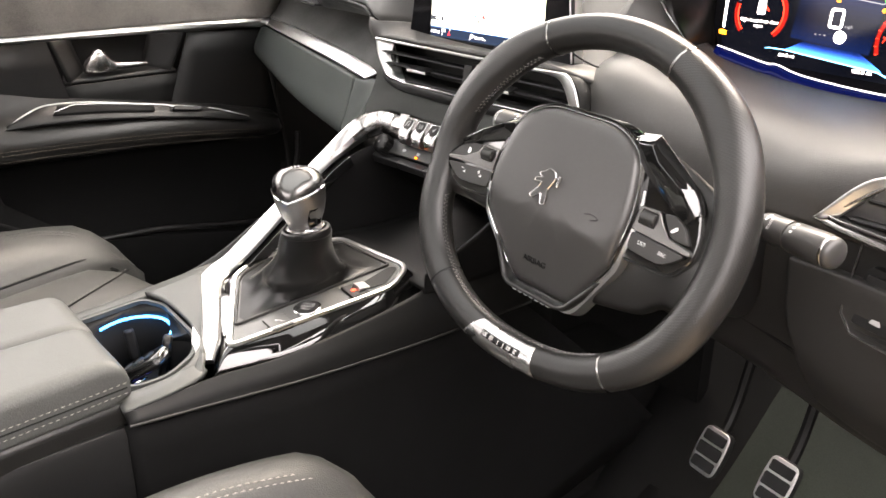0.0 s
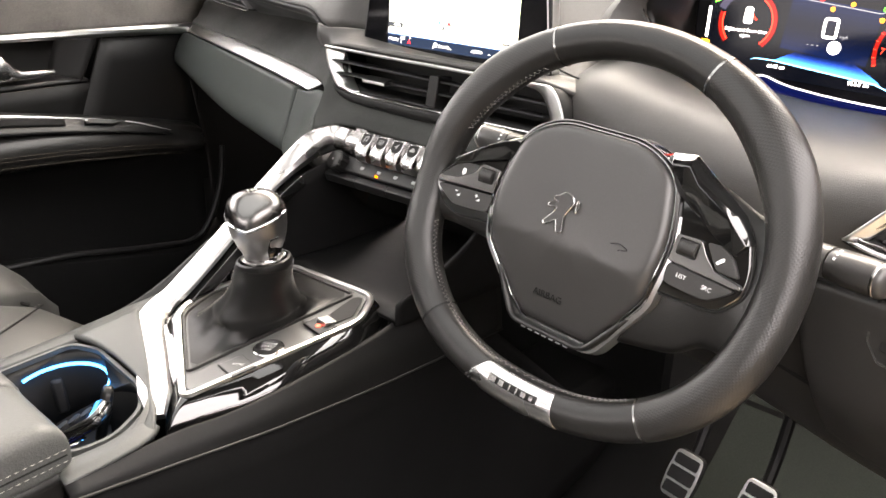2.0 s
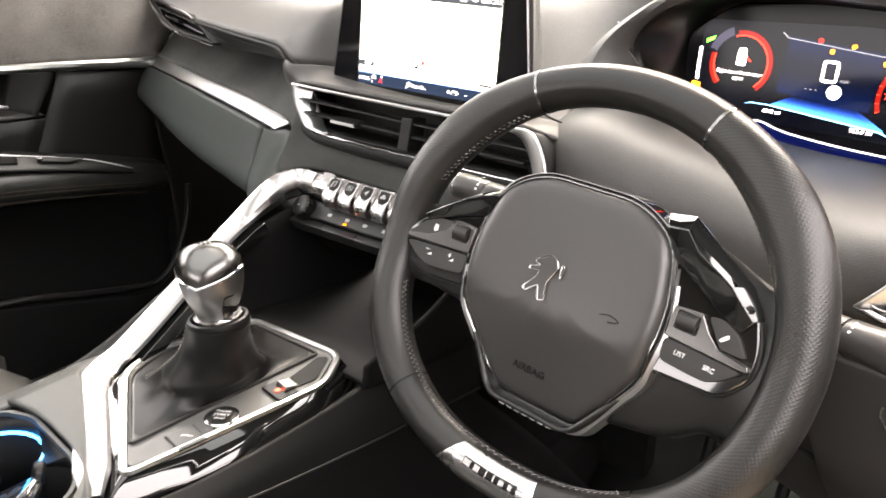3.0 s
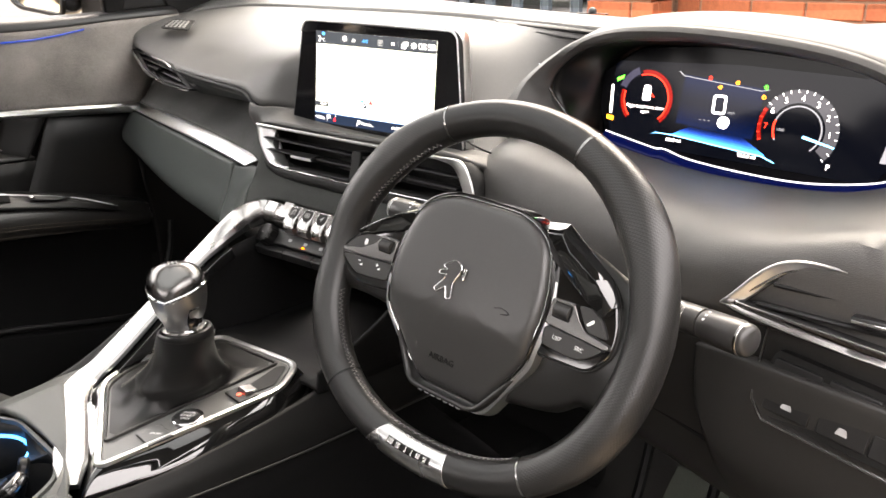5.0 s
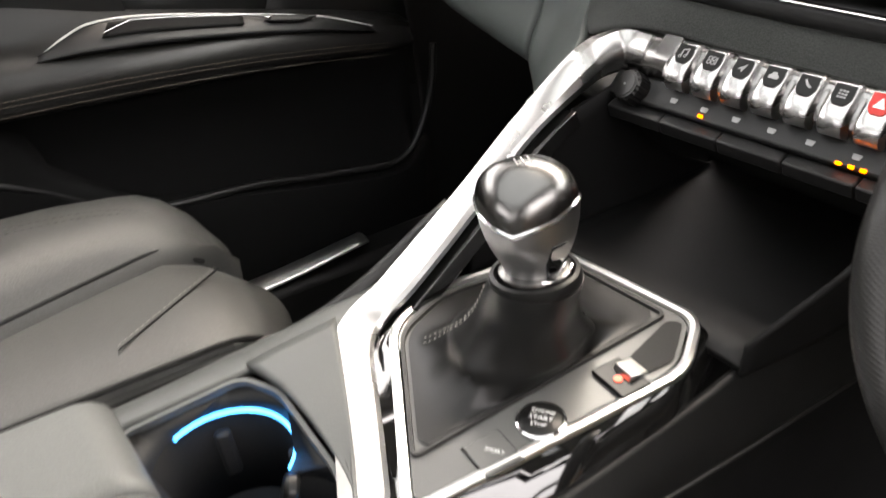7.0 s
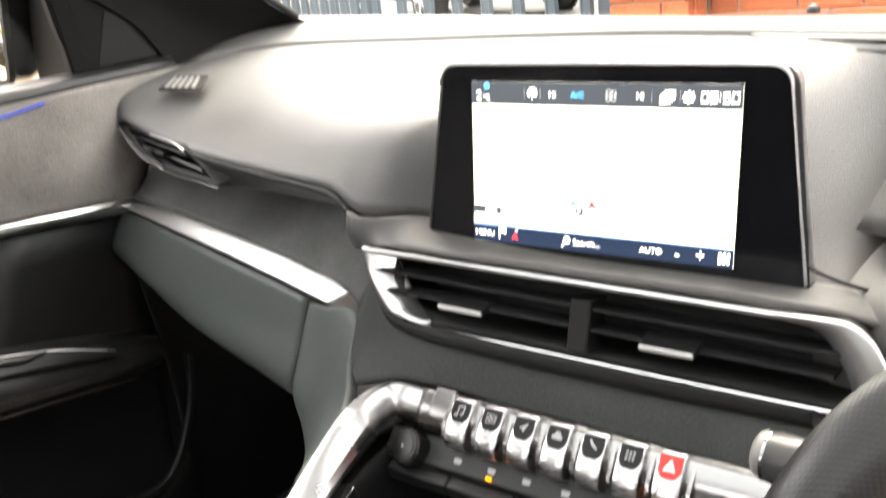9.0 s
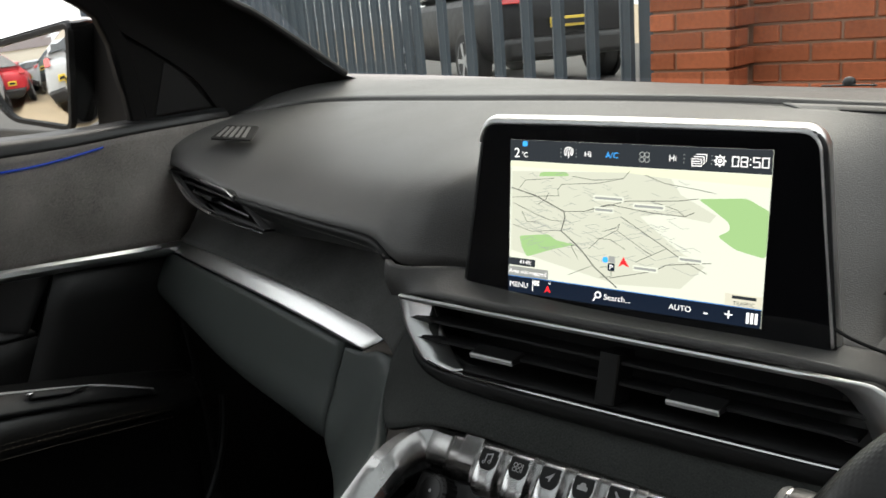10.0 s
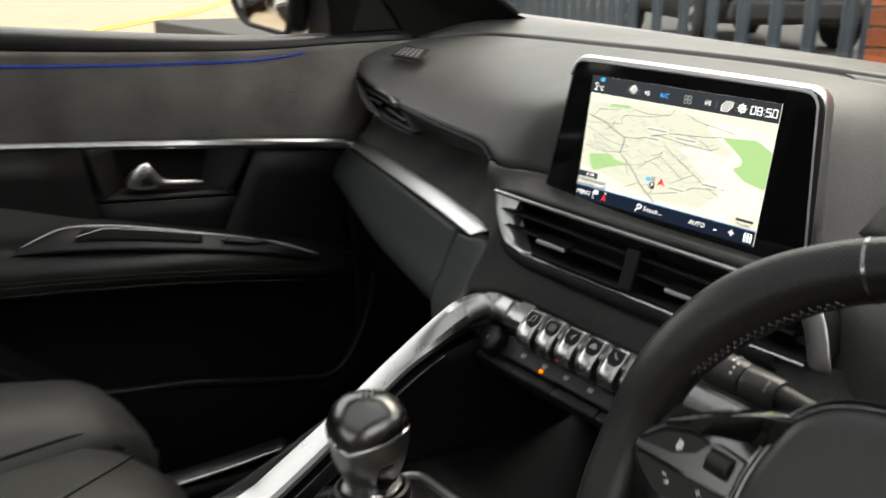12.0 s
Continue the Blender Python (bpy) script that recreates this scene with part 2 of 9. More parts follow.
dotted(M_LEATHER_P, 0.0021, 0.20)
M_RAIL = material("polished_satin_rail", (0.45, 0.446, 0.438), 0.28, 1.0, vary=0.08, grain=400, bump=0.03, rough_vary=0.05)
M_TOEBOARD = material("green_grey_lit_toe_board", (0.016, 0.0205, 0.0155), 0.78, vary=0.6, grain=500, bump=0.4, blotch=6, spec=0.3)
M_AIRBAG = material("fine_grained_airbag_skin", (0.035, 0.034, 0.033), 0.33, vary=0.14, grain=1400, bump=0.10, kind="cells", spec=0.55, rough_vary=0.04)
M_KNEE = material("charcoal_knee_plastic", (0.0185, 0.0178, 0.017), 0.5, vary=0.15, grain=700, bump=0.25, spec=0.4)
M_SEAT = material("dark_grey_seat_leather", (0.046, 0.0465, 0.0445), 0.5, vary=0.2, grain=600, bump=0.4, kind="cells", spec=0.45)
M_ARMREST = material("grey_armrest_leather", (0.078, 0.080, 0.076), 0.5, vary=0.10, grain=650, bump=0.3, kind="cells", spec=0.4)
M_SILVER = material("satin_aluminium", (0.68, 0.68, 0.67), 0.34, 1.0, vary=0.06, grain=400, bump=0.05, rough_vary=0.06)
M_CHROME = material("polished_chrome", (0.75, 0.75, 0.75), 0.12, 1.0, vary=0.03, grain=300, bump=0.0, rough_vary=0.04)
M_DARKCHROME = material("dark_satin_chrome", (0.33, 0.325, 0.32), 0.22, 1.0, vary=0.08, grain=300, bump=0.03, rough_vary=0.06)
M_KEYMETAL = material("satin_key_metal", (0.56, 0.555, 0.55), 0.27, 1.0, vary=0.06, grain=300, bump=0.03, rough_vary=0.05)
M_KNOB = material("dark_satin_knob", (0.155, 0.152, 0.148), 0.24, 1.0, vary=0.08, grain=300, bump=0.02, rough_vary=0.05)
M_PIANO = material("piano_black", (0.006, 0.006, 0.006), 0.05, vary=0.2, grain=100, bump=0.0, coat=1.0, rough_vary=0.03)
M_KEYBLACK = material("gloss_black_key", (0.006, 0.006, 0.006), 0.30, vary=0.2, grain=100, bump=0.0, coat=0.0, rough_vary=0.04, spec=0.25)
M_GLASSBLACK = material("black_display_glass", (0.004, 0.004, 0.005), 0.06, vary=0.1, grain=100, bump=0.0, rough_vary=0.02)
M_CARPET = material("black_carpet", (0.0075, 0.0075, 0.0073), 0.98, vary=0.5, grain=900, bump=1.0, spec=0.1)
M_RUBBER = material("black_rubber", (0.007, 0.007, 0.007), 0.7, vary=0.2, grain=500, bump=0.2)
M_THREAD = material("pale_thread", (0.42, 0.40, 0.36), 0.8, vary=0.15, grain=900, bump=0.0)
M_THREAD_DIM = material("grey_thread", (0.2, 0.19, 0.18), 0.8, vary=0.15, grain=900, bump=0.0)
M_THREAD_BROWN = material("brown_thread", (0.085, 0.068, 0.050), 0.8, vary=0.15, grain=900, bump=0.0)
M_PRINT = material("white_print", (0.75, 0.75, 0.74), 0.6, vary=0.05, grain=500, bump=0.0)
M_PRINT_DIM = material("grey_print", (0.30, 0.30, 0.30), 0.6, vary=0.05, grain=500, bump=0.0)
M_RED = material("red_key_cap", (0.55, 0.02, 0.015), 0.35, vary=0.08, grain=500, bump=0.0)
M_BLUE = material("blue_plastic_tag", (0.03, 0.05, 0.5), 0.4, vary=0.1, grain=500, bump=0.0)
M_BRICK = material("red_brick", (0.265, 0.082, 0.045), 0.85, vary=0.35, grain=60, bump=0.6, blotch=5, spec=0.2)
M_MORTAR = material("mortar", (0.23, 0.135, 0.092), 0.95, vary=0.2, grain=150, bump=0.5, spec=0.2)
M_FENCE = material("blue_grey_coated_steel", (0.032, 0.048, 0.064), 0.5, vary=0.15, grain=60, bump=0.1)
M_ASPHALT = material("worn_pale_asphalt", (0.27, 0.215, 0.145), 0.92, vary=0.25, grain=120, bump=0.8, blotch=1.2, spec=0.2)
M_YELLOW = material("yellow_road_paint", (0.70, 0.45, 0.05), 0.8, vary=0.2, grain=80, bump=0.3, blotch=6)
M_ROOF = material("pale_headlining", (0.10, 0.10, 0.10), 0.95, vary=0.1, grain=800, bump=0.4, spec=0.1)
M_BODY = material("grey_car_paint", (0.12, 0.12, 0.125), 0.3, 0.4, vary=0.08, grain=60, bump=0.0, coat=1.0)
M_MIRROR = material("mirror_glass", (0.85, 0.86, 0.86), 0.02, 1.0, vary=0.01, grain=10, bump=0.0, rough_vary=0.0)


def clear_glass(name, tint=(1, 1, 1)):
    """Thin pane: clear, with the gloss that its angle gives."""
    m, n, l, b = nodes_of(name)
    n.remove(b)
    clear, gloss, mix = n.new("ShaderNodeBsdfTransparent"), n.new("ShaderNodeBsdfGlossy"), n.new("ShaderNodeMixShader")
    clear.inputs["Color"].default_value = (*tint, 1)
    gloss.inputs["Roughness"].default_value = 0.01
    mix.inputs[0].default_value = 0.06
    l.new(clear.outputs[0], mix.inputs[1])
    l.new(gloss.outputs[0], mix.inputs[2])
    l.new(mix.outputs[0], n["Material Output"].inputs["Surface"])
    return m


M_GLASS = clear_glass("car_glass", (0.95, 0.97, 0.96))
M_ROOFGLASS = clear_glass("tinted_roof_glass", (0.22, 0.235, 0.235))
# dark finish for the unseen side wall, so that it returns little light
M_LIGHTBLOCK = material("dark_light_block", (0.035, 0.03, 0.026), 0.8, vary=0.3, grain=60, bump=0.5, blotch=3, spec=0.2)
M_SILVERPAINT = material("silver_paint", (0.50, 0.50, 0.49), 0.3, vary=0.08, grain=300, bump=0.02, spec=0.6)
M_STALK = material("satin_charcoal_stalk", (0.030, 0.029, 0.028), 0.34, vary=0.12, grain=600, bump=0.08, spec=0.5)
M_STALKTIP = material("satin_grey_stalk_tip", (0.17, 0.165, 0.16), 0.32, vary=0.1, grain=500, bump=0.0)
M_GAITER = material("soft_black_gaiter_leather", (0.0042, 0.0041, 0.004), 0.38, vary=0.2, grain=900, bump=0.12, kind="cells", spec=0.32)
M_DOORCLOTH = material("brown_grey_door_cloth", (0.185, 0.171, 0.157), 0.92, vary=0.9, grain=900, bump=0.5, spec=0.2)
M_SCREENGLASS = clear_glass("tinted_windscreen_glass", (0.76, 0.80, 0.785))

# ---- car body round the cabin ----
def car_body():
    body = thing("car_body", "grey car body shell with black trim round the cabin", "car body", kind="structure")
    # floor and toe boards
    def floor_side(s):
        curve = lambda x: [(x, -1.7, 0.0), (x, 0.25, 0.0), (x, 0.5, 0.05), (x, 0.72, 0.22), (x, 0.85, 0.42), (x, 0.88, 0.62)]
        part("floor_carpet", patch([curve(s * 0.09), curve(s * 0.4), curve(s * 0.72)], 60, 12), M_CARPET, body, "black carpet floor", solid=0.02)
    floor_side(-1)
    floor_side(1)
    # lit patch of the toe board, laid over the carpet as a green-grey sheet
    toe = lambda x: [(x, 0.30, 0.016), (x, 0.5, 0.066), (x, 0.712, 0.232), (x, 0.838, 0.425)]
    part("toe_lit_patch", patch([toe(0.275), toe(0.44), toe(0.62)], 40, 12), M_TOEBOARD, body, "lit green-grey patch of the toe board, put into colour", solid=0.006, bevel=0.002)
    part("tunnel", loft([[(x, y, z) for x, z in ((-0.1, 0.0), (-0.085, 0.22), (0.085, 0.22), (0.1, 0.0))] for y in (-1.7, 0.85)]), M_CARPET, body, bevel=0.02)
    part("tunnel_wall", box(0.34, 0.03, 0.62, pose(0, 0.63, 0.47)), M_CARPET, body)
    for s in (-1, 1):
        part("kick_panel", box(0.03, 0.62, 0.86, pose(s * 0.742, 0.66, 0.43)), M_DARK, body)
    part("bulkhead", box(1.5, 0.03, 0.5, pose(0, 0.90, 0.64)), M_DARK, body)
    # unseen roof round a large glass panel, added to let sky light down
    def roof_z(x, y):
        return 1.205 + 0.03 * (1 - (x / 0.62) ** 2) + 0.02 * (1 - ((y + 0.7) / 1.0) ** 2)
    for name, dz, mat in (("headlining", 0.0, M_ROOF), ("roof_skin", 0.03, M_BODY)):
        for x0, x1, y0, y1 in ((-0.62, 0.62, 0.27, 0.10), (-0.62, -0.43, 0.10, -1.20), (0.43, 0.62, 0.10, -1.20), (-0.62, 0.62, -1.20, -1.82)):
            rows = [[(x, y, roof_z(x, y) + dz) for x in np.linspace(x0, x1, 5)] for y in np.linspace(y0, y1, 5)]
            part(name, patch(rows, 16, 14), mat, body, solid=0.01)
    rows = [[(x, y, roof_z(x, y) + 0.028) for x in np.linspace(-0.45, 0.45, 5)] for y in np.linspace(0.12, -1.22, 5)]
    part("roof_glass", patch(rows, 16, 16), M_ROOFGLASS, body, "unseen roof glass, added and tinted to set the cabin's light")
    # windscreen pillars, with their faces towards the cabin
    for s in (-1, 1):
        front = [(s * 0.640, 0.700, 0.936), (s * 0.652, 0.605, 0.950), (s * 0.660, 0.511, 1.004), (s * 0.660, 0.453, 1.034), (s * 0.655, 0.38, 1.068), (s * 0.62, 0.24, 1.19)]
        crest = [(s * 0.668, 0.650, 0.925), (s * 0.672, 0.570, 0.945), (s * 0.676, 0.485, 1.000), (s * 0.676, 0.425, 1.030), (s * 0.670, 0.35, 1.066), (s * 0.635, 0.20, 1.188)]
        hollow = [(s * 0.700, 0.520, 0.905), (s * 0.704, 0.470, 0.945), (s * 0.706, 0.410, 0.985), (s * 0.705, 0.345, 1.018), (s * 0.690, 0.24, 1.075), (s * 0.648, 0.08, 1.178)]
        rear = [(s * 0.702, 0.432, 0.880), (s * 0.705, 0.391, 0.943), (s * 0.705, 0.346, 0.976), (s * 0.703, 0.283, 1.011), (s * 0.69, 0.15, 1.08), (s * 0.655, 0.0, 1.165)]
        skin = [spline(c, 24) for c in (front, crest, hollow, rear)]
        across = [spline([c[k] for c in skin], 14) for k in range(24)]
        rings = [row + [row[-1] + Vector((s * 0.035, 0.01, 0.005)), row[0] + Vector((s * 0.06, 0.02, 0.008))] for row in across]
        part("windscreen_pillar", loft(rings), M_PILLAR, body, "dark grey windscreen pillar trim", angle=50)
        part("screen_seal", tube(spline([Vector(p) + Vector((-s * 0.004, 0.002, 0.001)) for p in front[1:]], 30), 0.0055, 8), M_RUBBER, body, "black windscreen seal")
    # roof rails, door pillars and rear quarter
    for s in (-1, 1):
        part("roof_rail", sweep(spline([(s * 0.66, 0.02, 1.175), (s * 0.64, -0.5, 1.215), (s * 0.63, -1.2, 1.205), (s * 0.6, -1.8, 1.16)], 20), disc(0.035, 10)), M_PLASTIC, body)
        part("door_pillar", loft([[(s * (x - 0.13 * k), y - 0.03 * k, z) for x, y in ((0.70, -0.72), (0.70, -0.86), (0.76, -0.86), (0.76, -0.72))] for z, k in ((0.1, 0), (0.9, 0), (1.2, 0.8))]), M_PLASTIC, body, bevel=0.012)
        part("sill", box(0.12, 2.6, 0.16, pose(s * 0.735, -0.45, 0.10)), M_PLASTIC, body, bevel=0.02)
        part("rear_side_panel", box(0.05, 1.0, 0.78, pose(s * 0.74, -1.36, 0.48)), M_PLASTIC, body, bevel=0.015)
        part("outer_wing", box(0.10, 1.3, 0.75, pose(s * 0.80, 1.05, 0.40)), M_BODY, body, bevel=0.04)
    part("rear_wall", box(1.5, 0.05, 0.9, pose(0, -1.85, 0.45)), M_PLASTIC, body)
    bonnet = patch([[(-0.80, y, z - 0.05), (-0.4, y, z), (0, y, z + 0.01), (0.4, y, z), (0.80, y, z - 0.05)] for y, z in ((0.98, 0.815), (1.3, 0.79), (1.6, 0.735), (1.78, 0.64))], 24, 14)
    part("bonnet", bonnet, M_BODY, body, solid=0.02)
    # glass
    glass_rows = [[(-0.69, 0.62, 0.955), (-0.35, 0.80, 0.935), (0, 0.84, 0.925), (0.35, 0.80, 0.935), (0.69, 0.62, 0.955)],
                  [(-0.655, 0.44, 1.085), (-0.33, 0.56, 1.085), (0, 0.59, 1.085), (0.33, 0.56, 1.085), (0.655, 0.44, 1.085)],
                  [(-0.62, 0.27, 1.205), (-0.3, 0.32, 1.215), (0, 0.34, 1.22), (0.3, 0.32, 1.215), (0.62, 0.27, 1.205)]]
    part("windscreen", patch(glass_rows, 40, 24), M_SCREENGLASS, body, "slightly tinted windscreen glass")
    return body


car_body()

# ---- dashboard ----
# key lines of the dashboard, from the windscreen down
LINE_W = [(-0.70, 0.61, 0.953), (-0.55, 0.73, 0.943), (-0.3, 0.79, 0.929), (0, 0.80, 0.916), (0.3, 0.79, 0.912), (0.55, 0.73, 0.932), (0.70, 0.61, 0.953)]
LINE_G = [(-0.70, 0.43, 0.898), (-0.6, 0.515, 0.913), (-0.27, 0.47, 0.917), (-0.02, 0.43, 0.917), (0.14, 0.410, 0.912), (0.30, 0.405, 0.907), (0.45, 0.41, 0.908), (0.6, 0.46, 0.908), (0.70, 0.43, 0.898)]
PAD_MID = [(-0.70, 0.375, 0.886), (-0.55, 0.41, 0.890), (-0.3, 0.365, 0.890), (-0.12, 0.315, 0.892), (0.03, 0.325, 0.892), (0.15, 0.355, 0.868), (0.20, 0.372, 0.840), (0.25, 0.390, 0.80)]
PAD_LOW = [(-0.70, 0.325, 0.866), (-0.55, 0.345, 0.864), (-0.3, 0.290, 0.860), (-0.14, 0.232, 0.862), (-0.08, 0.252, 0.862), (0.03, 0.283, 0.848), (0.15, 0.300, 0.818), (0.20, 0.318, 0.797), (0.25, 0.338, 0.772)]
PAD_EDGE = [(-0.70, 0.322, 0.843), (-0.63, 0.306, 0.840), (-0.47, 0.270, 0.823), (-0.32, 0.235, 0.820), (-0.21, 0.209, 0.819), (-0.178, 0.2005, 0.816), (-0.162, 0.197, 0.807), (-0.148, 0.1965, 0.801), (-0.125, 0.204, 0.800), (-0.10, 0.224, 0.795), (-0.05, 0.233, 0.787), (0.03, 0.240, 0.778), (0.16, 0.258, 0.773), (0.205, 0.268, 0.768), (0.25, 0.290, 0.757)]


def shifted(line, dx=0.0, dy=0.0, dz=0.0, upto=99.0, start=-99.0):
    return [(x + dx, y + dy, z + dz) for x, y, z in line if start <= x <= upto]


def dashboard():
    d = thing("dashboard", "black soft-touch car dashboard with grey fabric band", "dashboard", kind="structure")
    # upper deck between the windscreen and the groove
    deck_front = shifted(LINE_G, 0, 0.012, 0.004)
    part("upper_deck", patch([deck_front, [((a[0] + b[0]) / 2, (a[1] + b[1]) / 2, (a[2] + b[2]) / 2 + 0.001) for a, b in zip(spline(LINE_W, 9), spline(deck_front, 9))], LINE_W], 60, 10), M_PAD, d, "black upper dash deck", solid=0.012)
    part("deck_groove", patch([shifted(LINE_G, 0, 0.014, -0.002), shifted(LINE_G, 0, 0.004, -0.012), shifted(LINE_G, 0, -0.006, -0.002)], 60, 5), M_DARK, d, solid=0.004)
    # main pad
    g = spline(shifted(LINE_G, 0, -0.002, 0.0, upto=0.25) + [(0.25, 0.405, 0.906)], 12)
    part("upper_pad", patch([PAD_EDGE, PAD_LOW, PAD_MID, g], 110, 28, True), M_PAD, d, "black soft-touch dash pad", solid=0.012)
    # stitched lip over the shelf; its undercut shade is put into the dark material
    lip_top = [(-0.470, 0.272, 0.822), (-0.32, 0.2365, 0.8185), (-0.21, 0.2105, 0.8175), (-0.178, 0.202, 0.8145), (-0.160, 0.1975, 0.805)]
    lip_mid = [(-0.430, 0.272, 0.807), (-0.32, 0.247, 0.806), (-0.21, 0.221, 0.807), (-0.178, 0.211, 0.806), (-0.158, 0.201, 0.802)]
    lip_low = [(-0.392, 0.272, 0.793), (-0.32, 0.265, 0.795), (-0.21, 0.240, 0.798), (-0.178, 0.228, 0.799), (-0.156, 0.205, 0.799)]
    lip_in = [(-0.39, 0.35, 0.785), (-0.32, 0.33, 0.785), (-0.21, 0.29, 0.786), (-0.178, 0.27, 0.786), (-0.14, 0.25, 0.786)]
    part("shelf_lip", patch([lip_top, lip_mid, lip_low, lip_in], 60, 20), M_DARK, d, "stitched lip, blackened for the shade of its undercut", solid=0.006)
    for dz in (0.0, -0.0055):
        line = [(-0.455, 0.2665 - dz * 0.3, 0.8165 + dz), (-0.32, 0.2350 - dz * 0.3, 0.8140 + dz), (-0.21, 0.2095 - dz * 0.3, 0.8125 + dz), (-0.18, 0.2010 - dz * 0.3, 0.8105 + dz), (-0.163, 0.1955, 0.8040 + dz * 0.5)]
        stitches(spline(line, 70), d, M_THREAD_DIM, 0.0035, 0.002, 0.0004, up=(0, -1, 0))
    # fabric shelf below the lip
    shelf_back = [(-0.70, 0.41, 0.80), (-0.55, 0.40, 0.79), (-0.4, 0.36, 0.782), (-0.2, 0.29, 0.776), (-0.15, 0.27, 0.772)]
    shelf_mid = [(-0.70, 0.375, 0.772), (-0.5, 0.355, 0.758), (-0.35, 0.325, 0.748), (-0.22, 0.268, 0.742), (-0.16, 0.235, 0.742)]
    shelf_front = [(-0.70, 0.330, 0.737), (-0.5, 0.302, 0.727), (-0.35, 0.277, 0.718), (-0.235, 0.256, 0.709), (-0.185, 0.228, 0.706)]
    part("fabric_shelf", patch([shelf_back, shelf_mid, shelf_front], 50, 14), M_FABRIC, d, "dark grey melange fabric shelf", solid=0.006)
    # fabric face from the shelf past the vent down to the key bar
    f0 = [(-0.15, 0.27, 0.772), (-0.128, 0.215, 0.782), (-0.10, 0.205, 0.728), (0.03, 0.212, 0.720), (0.19, 0.212, 0.720), (0.25, 0.245, 0.72)]
    f1 = [(-0.165, 0.235, 0.738), (-0.135, 0.20, 0.742), (-0.09, 0.192, 0.714), (0.03, 0.200, 0.712), (0.19, 0.204, 0.711), (0.25, 0.240, 0.710)]
    f2 = [(-0.187, 0.228, 0.700), (-0.15, 0.192, 0.695), (-0.085, 0.180, 0.698), (0.03, 0.185, 0.697), (0.19, 0.192, 0.695), (0.25, 0.21, 0.69)]
    f3 = [(-0.176, 0.205, 0.672), (-0.145, 0.172, 0.668), (-0.08, 0.172, 0.686), (0.03, 0.178, 0.684), (0.19, 0.186, 0.682), (0.25, 0.21, 0.66)]
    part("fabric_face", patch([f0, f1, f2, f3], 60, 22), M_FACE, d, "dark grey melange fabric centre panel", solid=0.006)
    # aluminium strip
    s_top = [(-0.690, 0.331, 0.7385), (-0.5, 0.301, 0.7290), (-0.35, 0.277, 0.7210), (-0.222, 0.2545, 0.7125)]
    s_mid = [(-0.690, 0.324, 0.7340), (-0.5, 0.293, 0.7240), (-0.35, 0.269, 0.7150), (-0.224, 0.2460, 0.7070)]
    s_low = [(-0.690, 0.315, 0.7260), (-0.5, 0.283, 0.7150), (-0.35, 0.2585, 0.7050), (-0.240, 0.2370, 0.6975)]
    s_edge = [(-0.690, 0.316, 0.7215), (-0.5, 0.2845, 0.7105), (-0.35, 0.260, 0.7005), (-0.244, 0.2390, 0.6925)]
    part("aluminium_strip", patch([s_top, s_mid, s_low], 40, 10), M_SILVER, d, "brushed aluminium trim strip", solid=0.002)
    part("strip_edge", patch([s_low, s_edge], 40, 3), M_DARKCHROME, d)
    # glovebox face and its end cap
    g_top = [(-0.690, 0.320, 0.721), (-0.5, 0.288, 0.710), (-0.35, 0.263, 0.700), (-0.272, 0.249, 0.6945)]
    g_mid = [(-0.690, 0.306, 0.700), (-0.5, 0.274, 0.672), (-0.35, 0.250, 0.660), (-0.275, 0.238, 0.655)]
    g_low = [(-0.690, 0.300, 0.676), (-0.5, 0.265, 0.634), (-0.35, 0.238, 0.618), (-0.277, 0.224, 0.614)]
    g_in = [(-0.690, 0.33, 0.660), (-0.5, 0.30, 0.615), (-0.35, 0.275, 0.60), (-0.277, 0.25, 0.598)]
    part("glovebox_lid", patch([g_top, g_mid, g_low, g_in], 40, 20), M_GREEN, d, "grey-green glovebox lid", solid=0.01)
    e0 = [(-0.262, 0.2425, 0.694), (-0.235, 0.2385, 0.696), (-0.208, 0.2365, 0.700), (-0.190, 0.2300, 0.694)]
    e1 = [(-0.264, 0.2340, 0.672), (-0.232, 0.2300, 0.673), (-0.200, 0.2220, 0.682), (-0.172, 0.2080, 0.688)]
    e2 = [(-0.266, 0.2260, 0.648), (-0.230, 0.2180, 0.648), (-0.188, 0.2000, 0.662), (-0.150, 0.1780, 0.676)]
    e3 = [(-0.264, 0.2130, 0.618), (-0.225, 0.1980, 0.620), (-0.172, 0.1700, 0.642), (-0.122, 0.1400, 0.662)]
    e4 = [(-0.245, 0.2050, 0.590), (-0.210, 0.1750, 0.585), (-0.163, 0.1280, 0.602), (-0.113, 0.0800, 0.635)]
    e5 = [(-0.230, 0.2000, 0.540), (-0.190, 0.1500, 0.525), (-0.148, 0.0800, 0.545), (-0.114, 0.0200, 0.588)]
    e6 = [(-0.200, 0.2000, 0.40), (-0.165, 0.1200, 0.36), (-0.135, 0.0300, 0.40), (-0.117, -0.0500, 0.52)]
    part("glovebox_end", patch([e0, e1, e2, e3, e4], 28, 34), M_GREEN, d, "rounded grey-green end panel", solid=0.008)
    part("console_cheek", patch([[(x - 0.001, y, z + 0.001) for x, y, z in e4], e5, e6], 24, 20), M_SHADEBLACK, d, solid=0.006)
    part("end_seam", tube(spline([e0[3], e1[3], e2[3], e3[3]], 20), 0.0018, 6), M_DARK, d)
    part("under_tray", patch([[(-0.70, 0.33, 0.655), (-0.2, 0.25, 0.575)], [(-0.70, 0.6, 0.55), (-0.13, 0.5, 0.5)], [(-0.70, 0.88, 0.5), (-0.1, 0.88, 0.45)]], 20, 10), M_DARK, d, solid=0.01)
